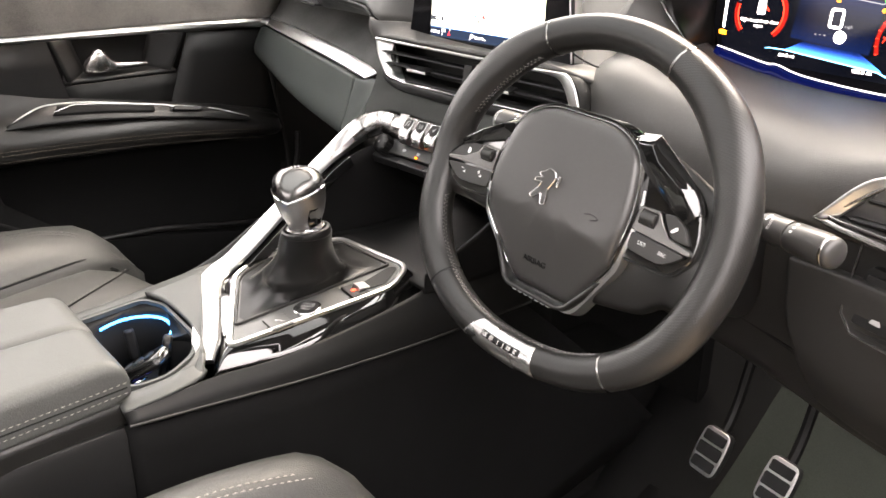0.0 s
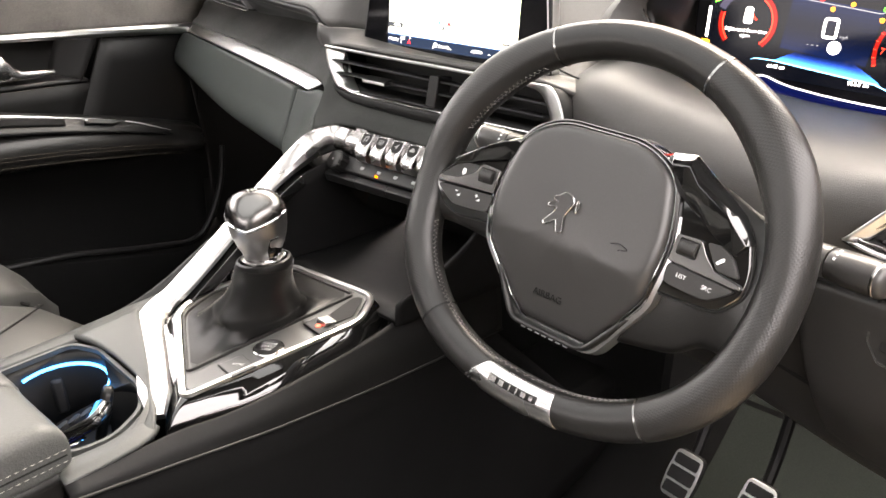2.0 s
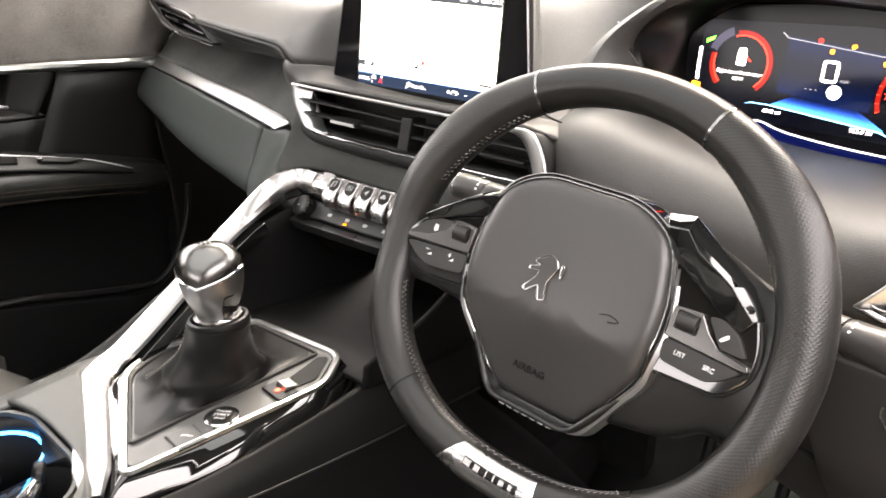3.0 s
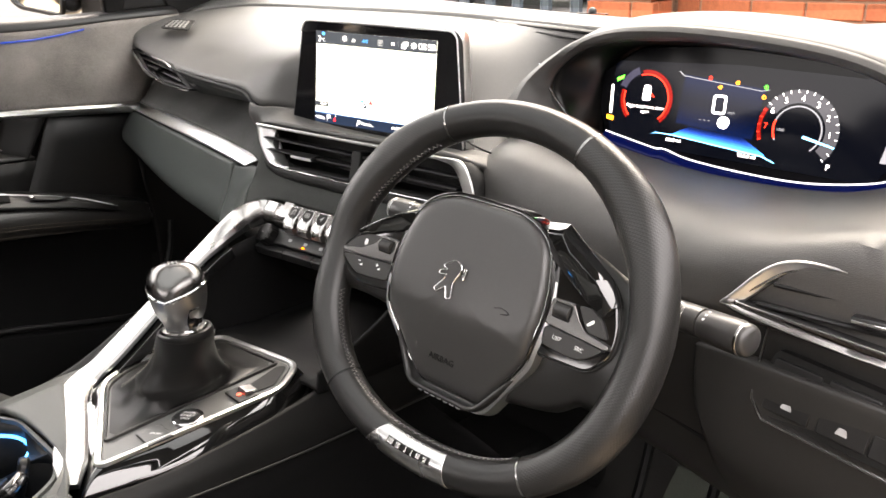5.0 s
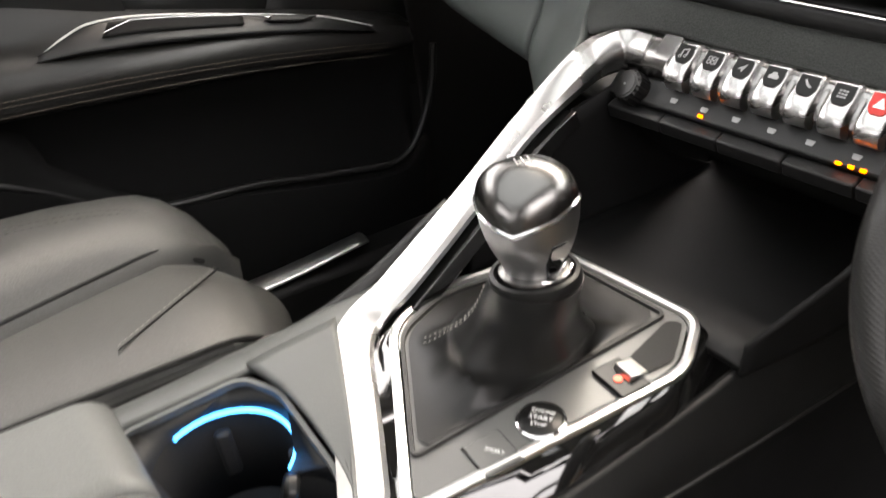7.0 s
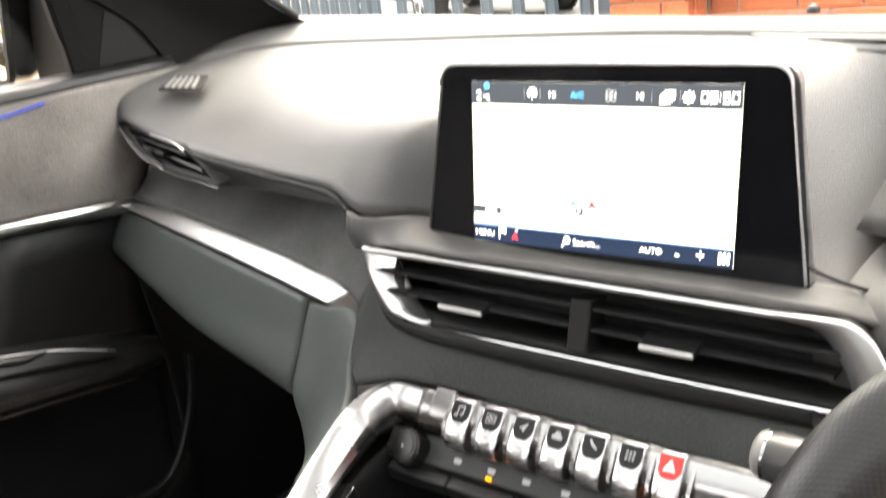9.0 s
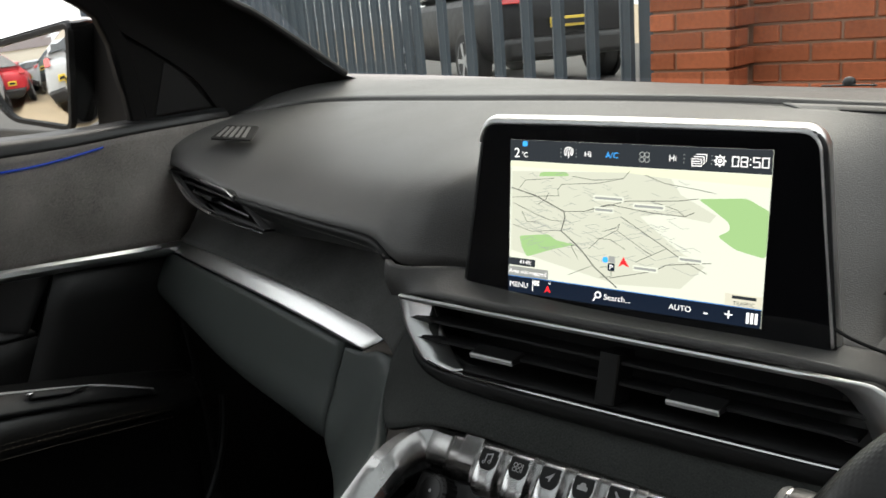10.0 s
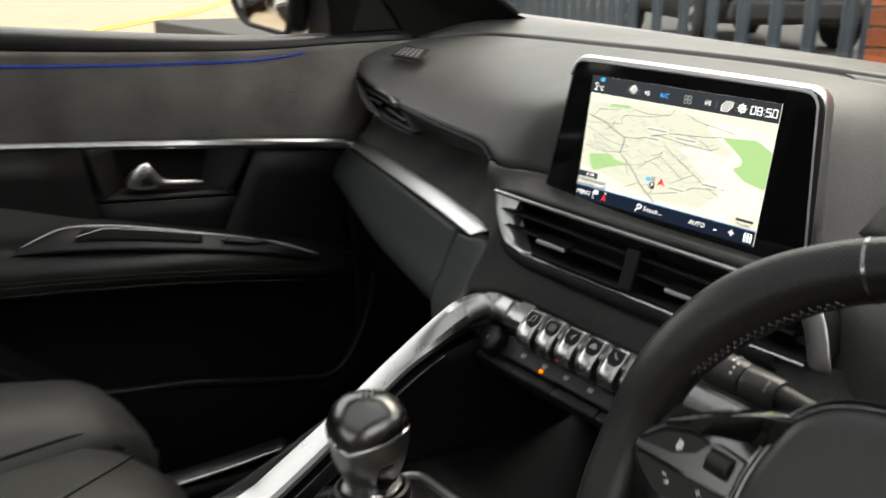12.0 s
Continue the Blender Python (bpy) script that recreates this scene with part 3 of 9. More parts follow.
    # padded surround between the pad crease and the vent
    v_top = [(-0.158, 0.1975, 0.802)] + shifted(PAD_EDGE, 0, -0.001, -0.0015, start=-0.15)
    v_mid = [(-0.158, 0.194, 0.790), (-0.09, 0.200, 0.783), (0.03, 0.214, 0.776), (0.16, 0.228, 0.772), (0.205, 0.248, 0.765), (0.25, 0.285, 0.750)]
    v_low = [(-0.156, 0.200, 0.776), (-0.09, 0.188, 0.7785), (0.03, 0.192, 0.7785), (0.16, 0.199, 0.7775), (0.205, 0.232, 0.762), (0.25, 0.275, 0.740)]
    part("vent_surround", patch([v_top, v_mid, v_low], 60, 10, True), M_PAD, d, "textured black vent surround", solid=0.006)
    part("pad_seam", tube(spline([(0.164, 0.2440, 0.7930), (0.178, 0.2490, 0.7845), (0.20, 0.2570, 0.7765), (0.235, 0.2670, 0.7705)], 16), 0.0012, 6), M_DARK, d)
    # driver's side pad: swells under the instrument hood and runs to the outer vent
    p0 = [(0.180, 0.390, 0.788), (0.235, 0.372, 0.800), (0.30, 0.372, 0.778), (0.42, 0.372, 0.762), (0.55, 0.372, 0.765), (0.63, 0.36, 0.80), (0.70, 0.34, 0.86)]
    p1 = [(0.180, 0.318, 0.776), (0.235, 0.308, 0.794), (0.30, 0.312, 0.776), (0.42, 0.312, 0.762), (0.55, 0.300, 0.767), (0.63, 0.285, 0.79), (0.70, 0.27, 0.83)]
    p2 = [(0.180, 0.270, 0.760), (0.235, 0.254, 0.778), (0.30, 0.252, 0.766), (0.42, 0.248, 0.752), (0.55, 0.230, 0.762), (0.63, 0.215, 0.778), (0.70, 0.21, 0.795)]
    p3 = [(0.180, 0.252, 0.740), (0.235, 0.232, 0.754), (0.30, 0.228, 0.735), (0.42, 0.220, 0.725), (0.53, 0.185, 0.742), (0.62, 0.175, 0.765), (0.70, 0.175, 0.772)]
    p4 = [(0.180, 0.240, 0.700), (0.235, 0.228, 0.700), (0.30, 0.225, 0.69), (0.42, 0.222, 0.68), (0.50, 0.20, 0.69), (0.62, 0.19, 0.69), (0.70, 0.19, 0.69)]
    part("driver_pad", patch([p0, p1, p2, p3, p4], 60, 30), M_PAD, d, "black padded driver's side panel", solid=0.01)
    # lower knee panel
    k0 = [(0.17, 0.23, 0.70), (0.30, 0.235, 0.690), (0.42, 0.235, 0.685), (0.55, 0.20, 0.690), (0.70, 0.19, 0.690)]
    k1 = [(0.17, 0.24, 0.64), (0.30, 0.235, 0.635), (0.42, 0.235, 0.63), (0.55, 0.21, 0.62), (0.70, 0.20, 0.62)]
    k2 = [(0.17, 0.25, 0.57), (0.30, 0.252, 0.56), (0.42, 0.252, 0.545), (0.55, 0.235, 0.525), (0.70, 0.225, 0.51)]
    k3 = [(0.17, 0.30, 0.515), (0.30, 0.30, 0.498), (0.42, 0.30, 0.480), (0.55, 0.29, 0.455), (0.70, 0.28, 0.435)]
    k4 = [(0.17, 0.42, 0.53), (0.30, 0.42, 0.51), (0.42, 0.42, 0.495), (0.55, 0.42, 0.48), (0.70, 0.42, 0.46)]
    part("knee_panel", patch([k0, k1, k2, k3, k4], 30, 28), M_KNEE, d, "black plastic knee panel", solid=0.008)
    # stepped cover beside the column, and the joint below it
    c0 = [(0.494, 0.203, 0.655), (0.55, 0.188, 0.660), (0.70, 0.176, 0.655)]
    c1 = [(0.499, 0.203, 0.600), (0.56, 0.192, 0.600), (0.70, 0.184, 0.600)]
    c2 = [(0.514, 0.212, 0.555), (0.57, 0.204, 0.545), (0.70, 0.198, 0.53)]
    c3 = [(0.524, 0.246, 0.505), (0.58, 0.240, 0.492), (0.70, 0.232, 0.475)]
    part("knee_cover", patch([c0, c1, c2, c3], 24, 18), M_KNEE, d, "charcoal plastic cover with stepped edge", solid=0.014, bevel=0.003)
    part("cover_line", sweep(spline([(0.529, 0.190, 0.668), (0.531, 0.187, 0.640), (0.536, 0.187, 0.618), (0.548, 0.186, 0.607), (0.62, 0.182, 0.600), (0.70, 0.178, 0.594)], 30), disc(0.0013, 6), up=(0, -1, 0)), M_DARKCHROME, d, "thin dark chrome line")
    part("panel_joint", tube(spline([(0.30, 0.244, 0.572), (0.42, 0.244, 0.552), (0.516, 0.226, 0.540)], 20), 0.0030, 6, up=(0, -1, 0)), M_DARK, d)
    return d


dashboard()


def instrument_hood():
    h = thing("instrument_hood", "black arched hood over the digital instrument panel", "instrument hood")
    rim = [(0.187, 0.280, 0.806), (0.213, 0.300, 0.858), (0.275, 0.320, 0.905), (0.36, 0.318, 0.921), (0.48, 0.320, 0.916), (0.57, 0.325, 0.898), (0.63, 0.33, 0.86), (0.645, 0.33, 0.815)]
    top = [(0.190, 0.33, 0.806), (0.216, 0.345, 0.867), (0.265, 0.375, 0.917), (0.36, 0.38, 0.935), (0.48, 0.38, 0.930), (0.58, 0.38, 0.910), (0.65, 0.38, 0.87), (0.665, 0.38, 0.815)]
    back = [(0.222, 0.45, 0.80), (0.232, 0.46, 0.865), (0.255, 0.48, 0.918), (0.36, 0.50, 0.932), (0.48, 0.50, 0.928), (0.59, 0.49, 0.91), (0.67, 0.47, 0.87), (0.69, 0.45, 0.81)]
    far = [(0.235, 0.55, 0.79), (0.245, 0.56, 0.855), (0.25, 0.60, 0.90), (0.36, 0.62, 0.91), (0.48, 0.62, 0.91), (0.6, 0.6, 0.9), (0.68, 0.56, 0.86), (0.70, 0.54, 0.80)]
    part("outer_skin", patch([rim, top, back, far], 50, 18), M_PAD, h, "black soft-touch hood skin", solid=0.004)
    inner = [(0.262, 0.328, 0.80), (0.229, 0.325, 0.852), (0.272, 0.323, 0.896), (0.36, 0.321, 0.911), (0.48, 0.323, 0.906), (0.565, 0.328, 0.889), (0.618, 0.333, 0.856), (0.63, 0.333, 0.815)]
    part("rim_edge", patch([rim, [((a[0] + b[0]) / 2, a[1] - 0.004, (a[2] + b[2]) / 2) for a, b in zip(rim, inner)], inner], 50, 6), M_PAD, h, "grey hood face", solid=0.003)
    deep = [(0.262, 0.385, 0.79), (0.264, 0.385, 0.85), (0.29, 0.385, 0.893), (0.36, 0.385, 0.903), (0.48, 0.385, 0.898), (0.56, 0.385, 0.883), (0.60, 0.385, 0.85), (0.605, 0.385, 0.80)]
    part("inner_lining", patch([inner, [((a[0] + b[0]) / 2, (a[1] + b[1]) / 2, (a[2] + b[2]) / 2) for a, b in zip(inner, deep)], deep], 50, 8), M_KEYBLACK, h, "glossy black inner lining", solid=0.003)
    part("side_blade", sweep(spline([(0.214, 0.3195, 0.874), (0.222, 0.3195, 0.860), (0.238, 0.3205, 0.838), (0.264, 0.3215, 0.812)], 16), disc(0.0017, 8), up=(0, -1, 0.3), scale=[0.5 + 0.5 * math.sin(math.pi * (0.15 + 0.8 * k / 15)) for k in range(16)]), M_CHROME, h, "thin chrome blade")
    return h


instrument_hood()


# ---- digital instrument panel ----
CL = basis((0.430, 0.372, 0.835), (1, 0.0, 0.0), (0, -1, 0.10))


def instrument_panel():
    c = thing("digital_cluster", "lit digital instrument panel with red dials and blue road", "instrument panel")
    outline = [(-0.165, 0.03), (-0.162, -0.015), (-0.15, -0.038), (-0.085, -0.050), (0.0, -0.060), (0.085, -0.060), (0.15, -0.048), (0.172, -0.02), (0.172, 0.05), (0.12, 0.062), (0.0, 0.070), (-0.12, 0.062)]
    part("panel_glass", prism(round_poly(outline, 0.012), 0.006, CL @ pose(0, 0, -0.006)), M_CLUSTER, c, "glossy black glass", bevel=0.001)
    # screen layers
    shade = glowing("panel_ground", (0.002, 0.003, 0.008), 0.08)
    part("screen_area", prism(round_poly([(-0.148, 0.045), (-0.148, -0.035), (-0.07, -0.046), (0.14, -0.052), (0.155, -0.03), (0.155, 0.045), (0.0, 0.05)], 0.01), 0.0004, CL @ pose(0, 0, 0.0002)), shade, c)
    red = glowing("dial_red", (1.0, 0.04, 0.02), 0.42)
    red_dim = glowing("dial_red_dim", (0.60, 0.02, 0.012), 0.085)
    white = glowing("dial_white", (1, 1, 1), 0.57)
    grey = glowing("dial_grey", (0.55, 0.58, 0.65), 0.11)
    cyan = glowing("line_cyan", (0.15, 0.6, 1.0), 0.57)
    green = glowing("tell_green", (0.05, 1.0, 0.05), 0.52)
    orange = glowing("tell_orange", (1.0, 0.35, 0.02), 0.52)
    bluerim = glowing("blue_reflected_glow", (0.004, 0.025, 0.42), 0.014)

    def arc(name, cx, cy, r0, r1, a0, a1, mat, z=0.0008, n=28):
        pts = [(cx + r * math.cos(radians(a)), cy + r * math.sin(radians(a))) for r, order in ((r1, 1), (r0, -1)) for a in np.linspace(a0, a1, n)[::order]]
        part(name, prism(pts, 0.0003, CL, z), mat, c, smooth=False)

    def plate(name, pts, mat, z=0.0008):
        part(name, prism(pts, 0.0003, CL, z), mat, c, smooth=False)

    for k in range(14):
        f = k / 14
        plate("road_band", [(-0.070 + 0.018 * f, -0.0295 + 0.010 * f), (-0.030 + 0.004 * f, -0.0330 + 0.0115 * f), (0.036 - 0.03 * f, -0.0392 + 0.0150 * f), (0.036 - 0.025 * (f + 1 / 14), -0.0392 + 0.0150 * (f + 1 / 6)), (-0.030 + 0.004 * (f + 1 / 6), -0.0330 + 0.0115 * (f + 1 / 6)), (-0.070 + 0.018 * (f + 1 / 6), -0.0295 + 0.010 * (f + 1 / 6))], glowing("road_blue_%d" % k, (0.01 + 0.02 * (1 - f), 0.05 + 0.28 * (1 - f) ** 2, 0.25 + 0.75 * (1 - f)), 0.40 * (1 - f) ** 1.3 + 0.02), 0.0009)
    for k in range(12):
        f = k / 12
        y = -0.018 + 0.052 * f
        plate("sky_band", [(-0.066 + 0.004 * f, y + 0.002), (0.020 + 0.006 * f, y - 0.006), (0.020 + 0.006 * f, y - 0.006 + 0.0044), (-0.066 + 0.004 * f, y + 0.0064)], glowing("panel_blue_%d" % k, (0.005, 0.02, 0.11), 0.015 + 0.16 * abs(f - 0.45) ** 1.5), 0.0006)
    plate("road_line", [(-0.094, -0.0312), (-0.088, -0.0288), (-0.070, -0.0290), (0.033, -0.0385), (0.047, -0.0440), (0.045, -0.0440), (0.032, -0.0396), (-0.070, -0.0300), (-0.088, -0.0297)], cyan, 0.0012)
    # left dial with the door-open picture
    arc("dial_ring", -0.105, 0.006, 0.027, 0.0315, -50, 105, red_dim)
    arc("dial_ring_bright", -0.105, 0.006, 0.0260, 0.0274, -50, 110, red, 0.0012)
    arc("dial_ring_low", -0.105, 0.006, 0.027, 0.032, 165, 225, red_dim)
    arc("dial_ring_low_bright", -0.105, 0.006, 0.0265, 0.0280, 165, 225, red, 0.0012)
    arc("dial_ring_grey", -0.105, 0.006, 0.028, 0.036, 112, 160, glowing("ring_shade", (0.12, 0.12, 0.2), 0.07))
    plate("car_symbol", round_poly([(-0.109, 0.021), (-0.101, 0.021), (-0.1, 0.004), (-0.110, 0.004)], 0.003), white)
    plate("car_symbol_door", [(-0.1, 0.014), (-0.095, 0.009), (-0.096, 0.008), (-0.1, 0.012)], red, 0.0012)
    writing("Right-hand front door\nopen", 0.0052, CL @ pose(-0.105, -0.0055, 0.0012), white, c)
    # speed
    zero = round_poly([(-0.0062, -0.0088), (0.0062, -0.0088), (0.0062, 0.0088), (-0.0062, 0.0088)], 0.0022, 3)
    part("speed_figure", sweep([CL @ pose(-0.020, 0.008, 0.0013) @ Vector((p.x, p.y, 0)) for p in zero], [(-0.0013, -0.0002), (0.0013, -0.0002), (0.0013, 0.0002), (-0.0013, 0.0002)], up=CL.to_3x3() @ Vector((0, 0, 1)), closed=True), white, c)
    writing("mph", 0.0045, CL @ pose(-0.006, 0.001, 0.0012), grey, c)
    arc("limit_disc", -0.013, -0.010, 0.0, 0.0065, 0, 359, white)
    writing("- - -", 0.008, CL @ pose(-0.034, -0.009, 0.0012), grey, c)
    writing("6642 mi", 0.0055, CL @ pose(-0.066, -0.0352, 0.0014), white, c, shear=0.1)
    writing("953.0 mi", 0.0058, CL @ pose(0.017, -0.0410, 0.0014), white, c, shear=0.1)
    # rev counter
    arc("rev_ring", 0.063, -0.009, 0.027, 0.040, -40, 148, glowing("rev_band", (0.5, 0.52, 0.6), 0.030), 0.0006)
    arc("rev_inner", 0.063, -0.009, 0.023, 0.0245, -50, 210, grey)
    arc("rev_red", 0.063, -0.009, 0.036, 0.040, 150, 200, red_dim)
    arc("rev_red_line", 0.063, -0.009, 0.0225, 0.0245, 160, 205, red, 0.0012)
    for k in range(22):
        arc("tick", 0.063, -0.009, 0.037, 0.040, 200 - k * 11.5, 199 - k * 11.5, red if k < 5 else white, 0.0012, 2)
    for k, t in enumerate("7654321"):
        a = radians(178 - k * 30)
        writing(t, 0.0085, CL @ pose(0.063 + 0.0315 * math.cos(a), -0.009 + 0.0315 * math.sin(a), 0.0014), red if k == 0 else white, c)
    writing("x 1000", 0.0042, CL @ pose(0.045, -0.010, 0.0014), grey, c)
    plate("rev_needle", [(0.070, -0.013), (0.101, -0.021), (0.101, -0.0225), (0.069, -0.016)], cyan, 0.0014)
    writing("P", 0.008, CL @ pose(0.098, -0.041, 0.0014), white, c)
    # bars at both ends and telltales
    plate("fuel_bar", [(-0.150, 0.018), (-0.147, 0.018), (-0.146, -0.014), (-0.149, -0.014)], white)
    plate("fuel_lamp", round_poly([(-0.152, -0.016), (-0.143, -0.017), (-0.143, -0.022), (-0.152, -0.021)], 0.001), orange)
    plate("temperature_bar", [(0.150, 0.008), (0.157, 0.008), (0.150, -0.03), (0.143, -0.03)], grey)
    plate("temperature_red", [(0.150, 0.012), (0.162, 0.012), (0.160, 0.006), (0.150, 0.006)], red)
    plate("eco_lamp", [(-0.144, 0.022), (-0.136, 0.026), (-0.135, 0.030), (-0.144, 0.026)], green)
    plate("top_line", [(-0.070, 0.0385), (-0.064, 0.0340), (0.022, 0.0255), (0.030, 0.0275), (0.030, 0.0283), (0.022, 0.0263), (-0.0635, 0.0348), (-0.0690, 0.0392)], grey)
    for x, y, mat in ((-0.034, 0.0345, red), (-0.004, 0.032, orange), (-0.022, 0.026, orange), (0.026, 0.030, green), (0.025, 0.020, orange)):
        arc("telltale_ring", x, y, 0.0017, 0.0022, 0, 359, mat)
        plate("telltale_mark", [(x - 0.0003, y - 0.0010), (x + 0.0003, y - 0.0010), (x + 0.0003, y + 0.0010), (x - 0.0003, y + 0.0010)], mat)
    # bright edge light below; the lip's blue reflection is put in as glow
    edge = [(-0.150, -0.0345), (-0.085, -0.0465), (-0.075, -0.0455), (-0.045, -0.053), (0.02, -0.0585), (0.085, -0.0585), (0.15, -0.047), (0.17, -0.03)]
    part("edge_light", tube([CL @ Vector((x, y, 0.002)) for x, y in spline(edge, 50)], 0.0009, 6, up=(0, -1, 0)), glowing("edge_white", (0.85, 0.92, 1.0), 0.22), c, "thin white light line")
    low = [(x, y - 0.0105) for x, y in edge]
    part("blue_lip", patch([[CL @ Vector((x, y - 0.002, 0.003)) for x, y in edge], [CL @ Vector((x, y - 0.001, 0.010)) for x, y in low]], 40, 4), bluerim, c, "lower lip with its blue reflection given as glow", solid=0.002)
    return c


instrument_panel()


# ---- centre touchscreen ----
SCR = basis((0.0380, 0.2305, 0.8425), (0.180, 0.0235, -0.0035), (0.13, -1, 0.03))


def touchscreen():
    t = thing("touchscreen", "centre touchscreen in a silver frame showing a road map", "touchscreen")
    body = round_poly([(-0.133, -0.064), (0.135, -0.066), (0.1185, 0.0695), (-0.1155, 0.0695)], [0.004, 0.004, 0.014, 0.014], 6)
    part("housing", prism(body, 0.018, SCR, -0.016), M_PLASTIC, t, bevel=0.002)
    face = round_poly([(-0.129, -0.0625), (0.1320, -0.0645), (0.1145, 0.0665), (-0.112, 0.0665)], [0.003, 0.003, 0.011, 0.011], 6)
    part("glass", prism(face, 0.0012, SCR, 0.002), M_GLASSBLACK, t, "glossy black screen glass")
    rim = [(-0.1170, 0.053), (-0.1155, 0.060), (-0.1090, 0.0662), (-0.09, 0.0670), (0.0, 0.0672), (0.092, 0.0666), (0.1090, 0.0655), (0.1155, 0.0592), (0.1175, 0.048), (0.1225, 0.010), (0.1322, -0.062)]
    far = [(-0.1200, 0.053), (-0.1190, 0.063), (-0.1110, 0.0722), (-0.09, 0.0732), (0.0, 0.0735), (0.092, 0.0728), (0.1115, 0.0714), (0.1195, 0.0622), (0.1215, 0.048), (0.1262, 0.010), (0.1358, -0.062)]
    part("silver_frame", patch([[SCR @ Vector((x, y, 0.0032)) for x, y in rim], [SCR @ Vector(((a[0] + b[0]) / 2, (a[1] + b[1]) / 2 + 0.0008, 0.0005)) for a, b in zip(rim, far)], [SCR @ Vector((x, y, -0.006)) for x, y in far], [SCR @ Vector((x * 0.995, y - 0.001, -0.018)) for x, y in far]], 90, 10), M_SILVER, t, "bright satin silver frame", solid=0.002)
    w, h = 0.0905, 0.0560
    land = glowing("map_land", (0.84, 0.89, 0.76), 0.29)
    town = glowing("map_town", (0.70, 0.73, 0.61), 0.29)
    park = glowing("map_park", (0.42, 0.68, 0.30), 0.27)
    sky_m = glowing("map_sky", (0.86, 0.90, 0.68), 0.29)
    road = glowing("map_road", (0.22, 0.22, 0.21), 0.16)
    bar = glowing("screen_bar", (0.035, 0.042, 0.05), 0.28)
    lower = glowing("screen_lower_bar", (0.008, 0.014, 0.028), 0.34)
    white = glowing("screen_white", (1, 1, 1), 0.40)
    blue = glowing("screen_blue", (0.05, 0.42, 1.0), 0.36)
    red = glowing("screen_red", (0.95, 0.03, 0.04), 0.36)
    hazy = glowing("screen_blue_line", (0.06, 0.2, 0.5), 0.36)
    grey = glowing("screen_grey", (0.36, 0.38, 0.37), 0.30)

    def plate(name, pts, mat, z, label=""):
        return part(name, prism([(min(max(x, -w), w), min(max(y, -h), h)) for x, y in pts], 0.0002, SCR, 0.0032 + z), mat, t, label, smooth=False)

    plate("map", [(-w, -h), (w, -h), (w, h), (-w, h)], land, 0.0, "pale green road map")
    plate("map_haze", [(-w, 0.0405), (w, 0.0405), (w, 0.033), (0.0, 0.036), (-w, 0.037)], sky_m, 0.0003)
    plate("town_area", [(-0.0888, 0.0334), (-0.0022, 0.0371), (0.0282, 0.0347), (0.0354, 0.0248), (0.0587, 0.0132), (0.0549, 0.0082), (0.0255, 0.0116), (0.0085, 0.0083), (0.0360, -0.0122), (0.0533, -0.0209), (0.0383, -0.0372), (-0.0060, -0.0401), (-0.0889, -0.0246)], town, 0.0004)
    plate("park_west", round_poly([(-0.0821, -0.0135), (-0.0589, -0.0101), (-0.0528, -0.0139), (-0.0376, -0.0156), (-0.0558, -0.0210), (-0.0757, -0.0284), (-0.0799, -0.0215)], 0.002), park, 0.0006)
    plate("park_east", round_poly([(0.0465, 0.0230), (0.0767, 0.0256), (0.0920, 0.0179), (0.0905, -0.0112), (0.0721, -0.0075), (0.0600, 0.0002), (0.0679, 0.0044), (0.0669, 0.0094), (0.0557, 0.0172)], 0.003), park, 0.0006)
    plate("park_far", round_poly([(-0.0675, 0.0308), (-0.0656, 0.0339), (-0.0465, 0.0352), (-0.0434, 0.0323)], 0.002), park, 0.0006)

    def street(pts, wd, mat, z):
        bms = []
        for a, b in zip(pts, pts[1:]):
            a, b = Vector(a), Vector(b)
            t_ = (b - a).normalized()
            n_ = Vector((-t_.y, t_.x)) * wd
            a, b = a - t_ * wd, b + t_ * wd
            bms.append(prism([(q.x, max(-0.0435, min(0.0405, q.y))) for q in (a - n_, b - n_, b + n_, a + n_)], 0.0001, SCR, 0.0032 + z))
        part("map_road", join(*bms), mat, t, smooth=False)
    street([(-0.0887, 0.0214), (-0.0694, 0.0168), (-0.0471, 0.0072), (-0.0460, 0.0032), (-0.0488, -0.0068), (-0.0366, -0.0156), (-0.0294, -0.0225), (-0.0233, -0.0294), (-0.0060, -0.0421)], 0.00040, road, 0.0008)
    street([(-0.0471, 0.0072), (-0.0320, 0.0085), (-0.0008, 0.0181), (0.0334, 0.0207), (0.0465, 0.0230)], 0.00024, road, 0.00070)
    street([(-0.0513, 0.0181), (-0.0524, 0.0221), (-0.0493, 0.0262), (-0.0222, 0.0287), (-0.0041, 0.0330), (-0.0002, 0.0381)], 0.00018, road, 0.00071)
    street([(-0.0886, 0.0144), (-0.0513, 0.0181)], 0.00018, road, 0.00072)
    street([(-0.0875, 0.0104), (-0.0671, 0.0028), (-0.0570, 0.0000), (-0.0460, 0.0002)], 0.00018, road, 0.00073)
    street([(-0.0320, 0.0085), (-0.0139, 0.0148), (0.0174, 0.0114), (0.0387, 0.0109), (0.0446, 0.0139)], 0.00024, road, 0.00074)
    street([(-0.0047, 0.0070), (0.0278, -0.0114), (0.0411, -0.0191), (0.0544, -0.0249)], 0.00024, road, 0.00075)
    street([(0.0278, -0.0114), (0.0068, -0.0228)], 0.00018, road, 0.00076)
    street([(-0.0110, -0.0361), (0.0201, -0.0275), (0.0280, -0.0224), (0.0572, -0.0178)], 0.00024, road, 0.00077)
    street([(-0.0275, -0.0175), (-0.0206, -0.0103), (-0.0066, -0.0020), (-0.0056, 0.0020), (-0.0086, -0.0011), (-0.0176, -0.0042)], 0.00018, road, 0.00078)
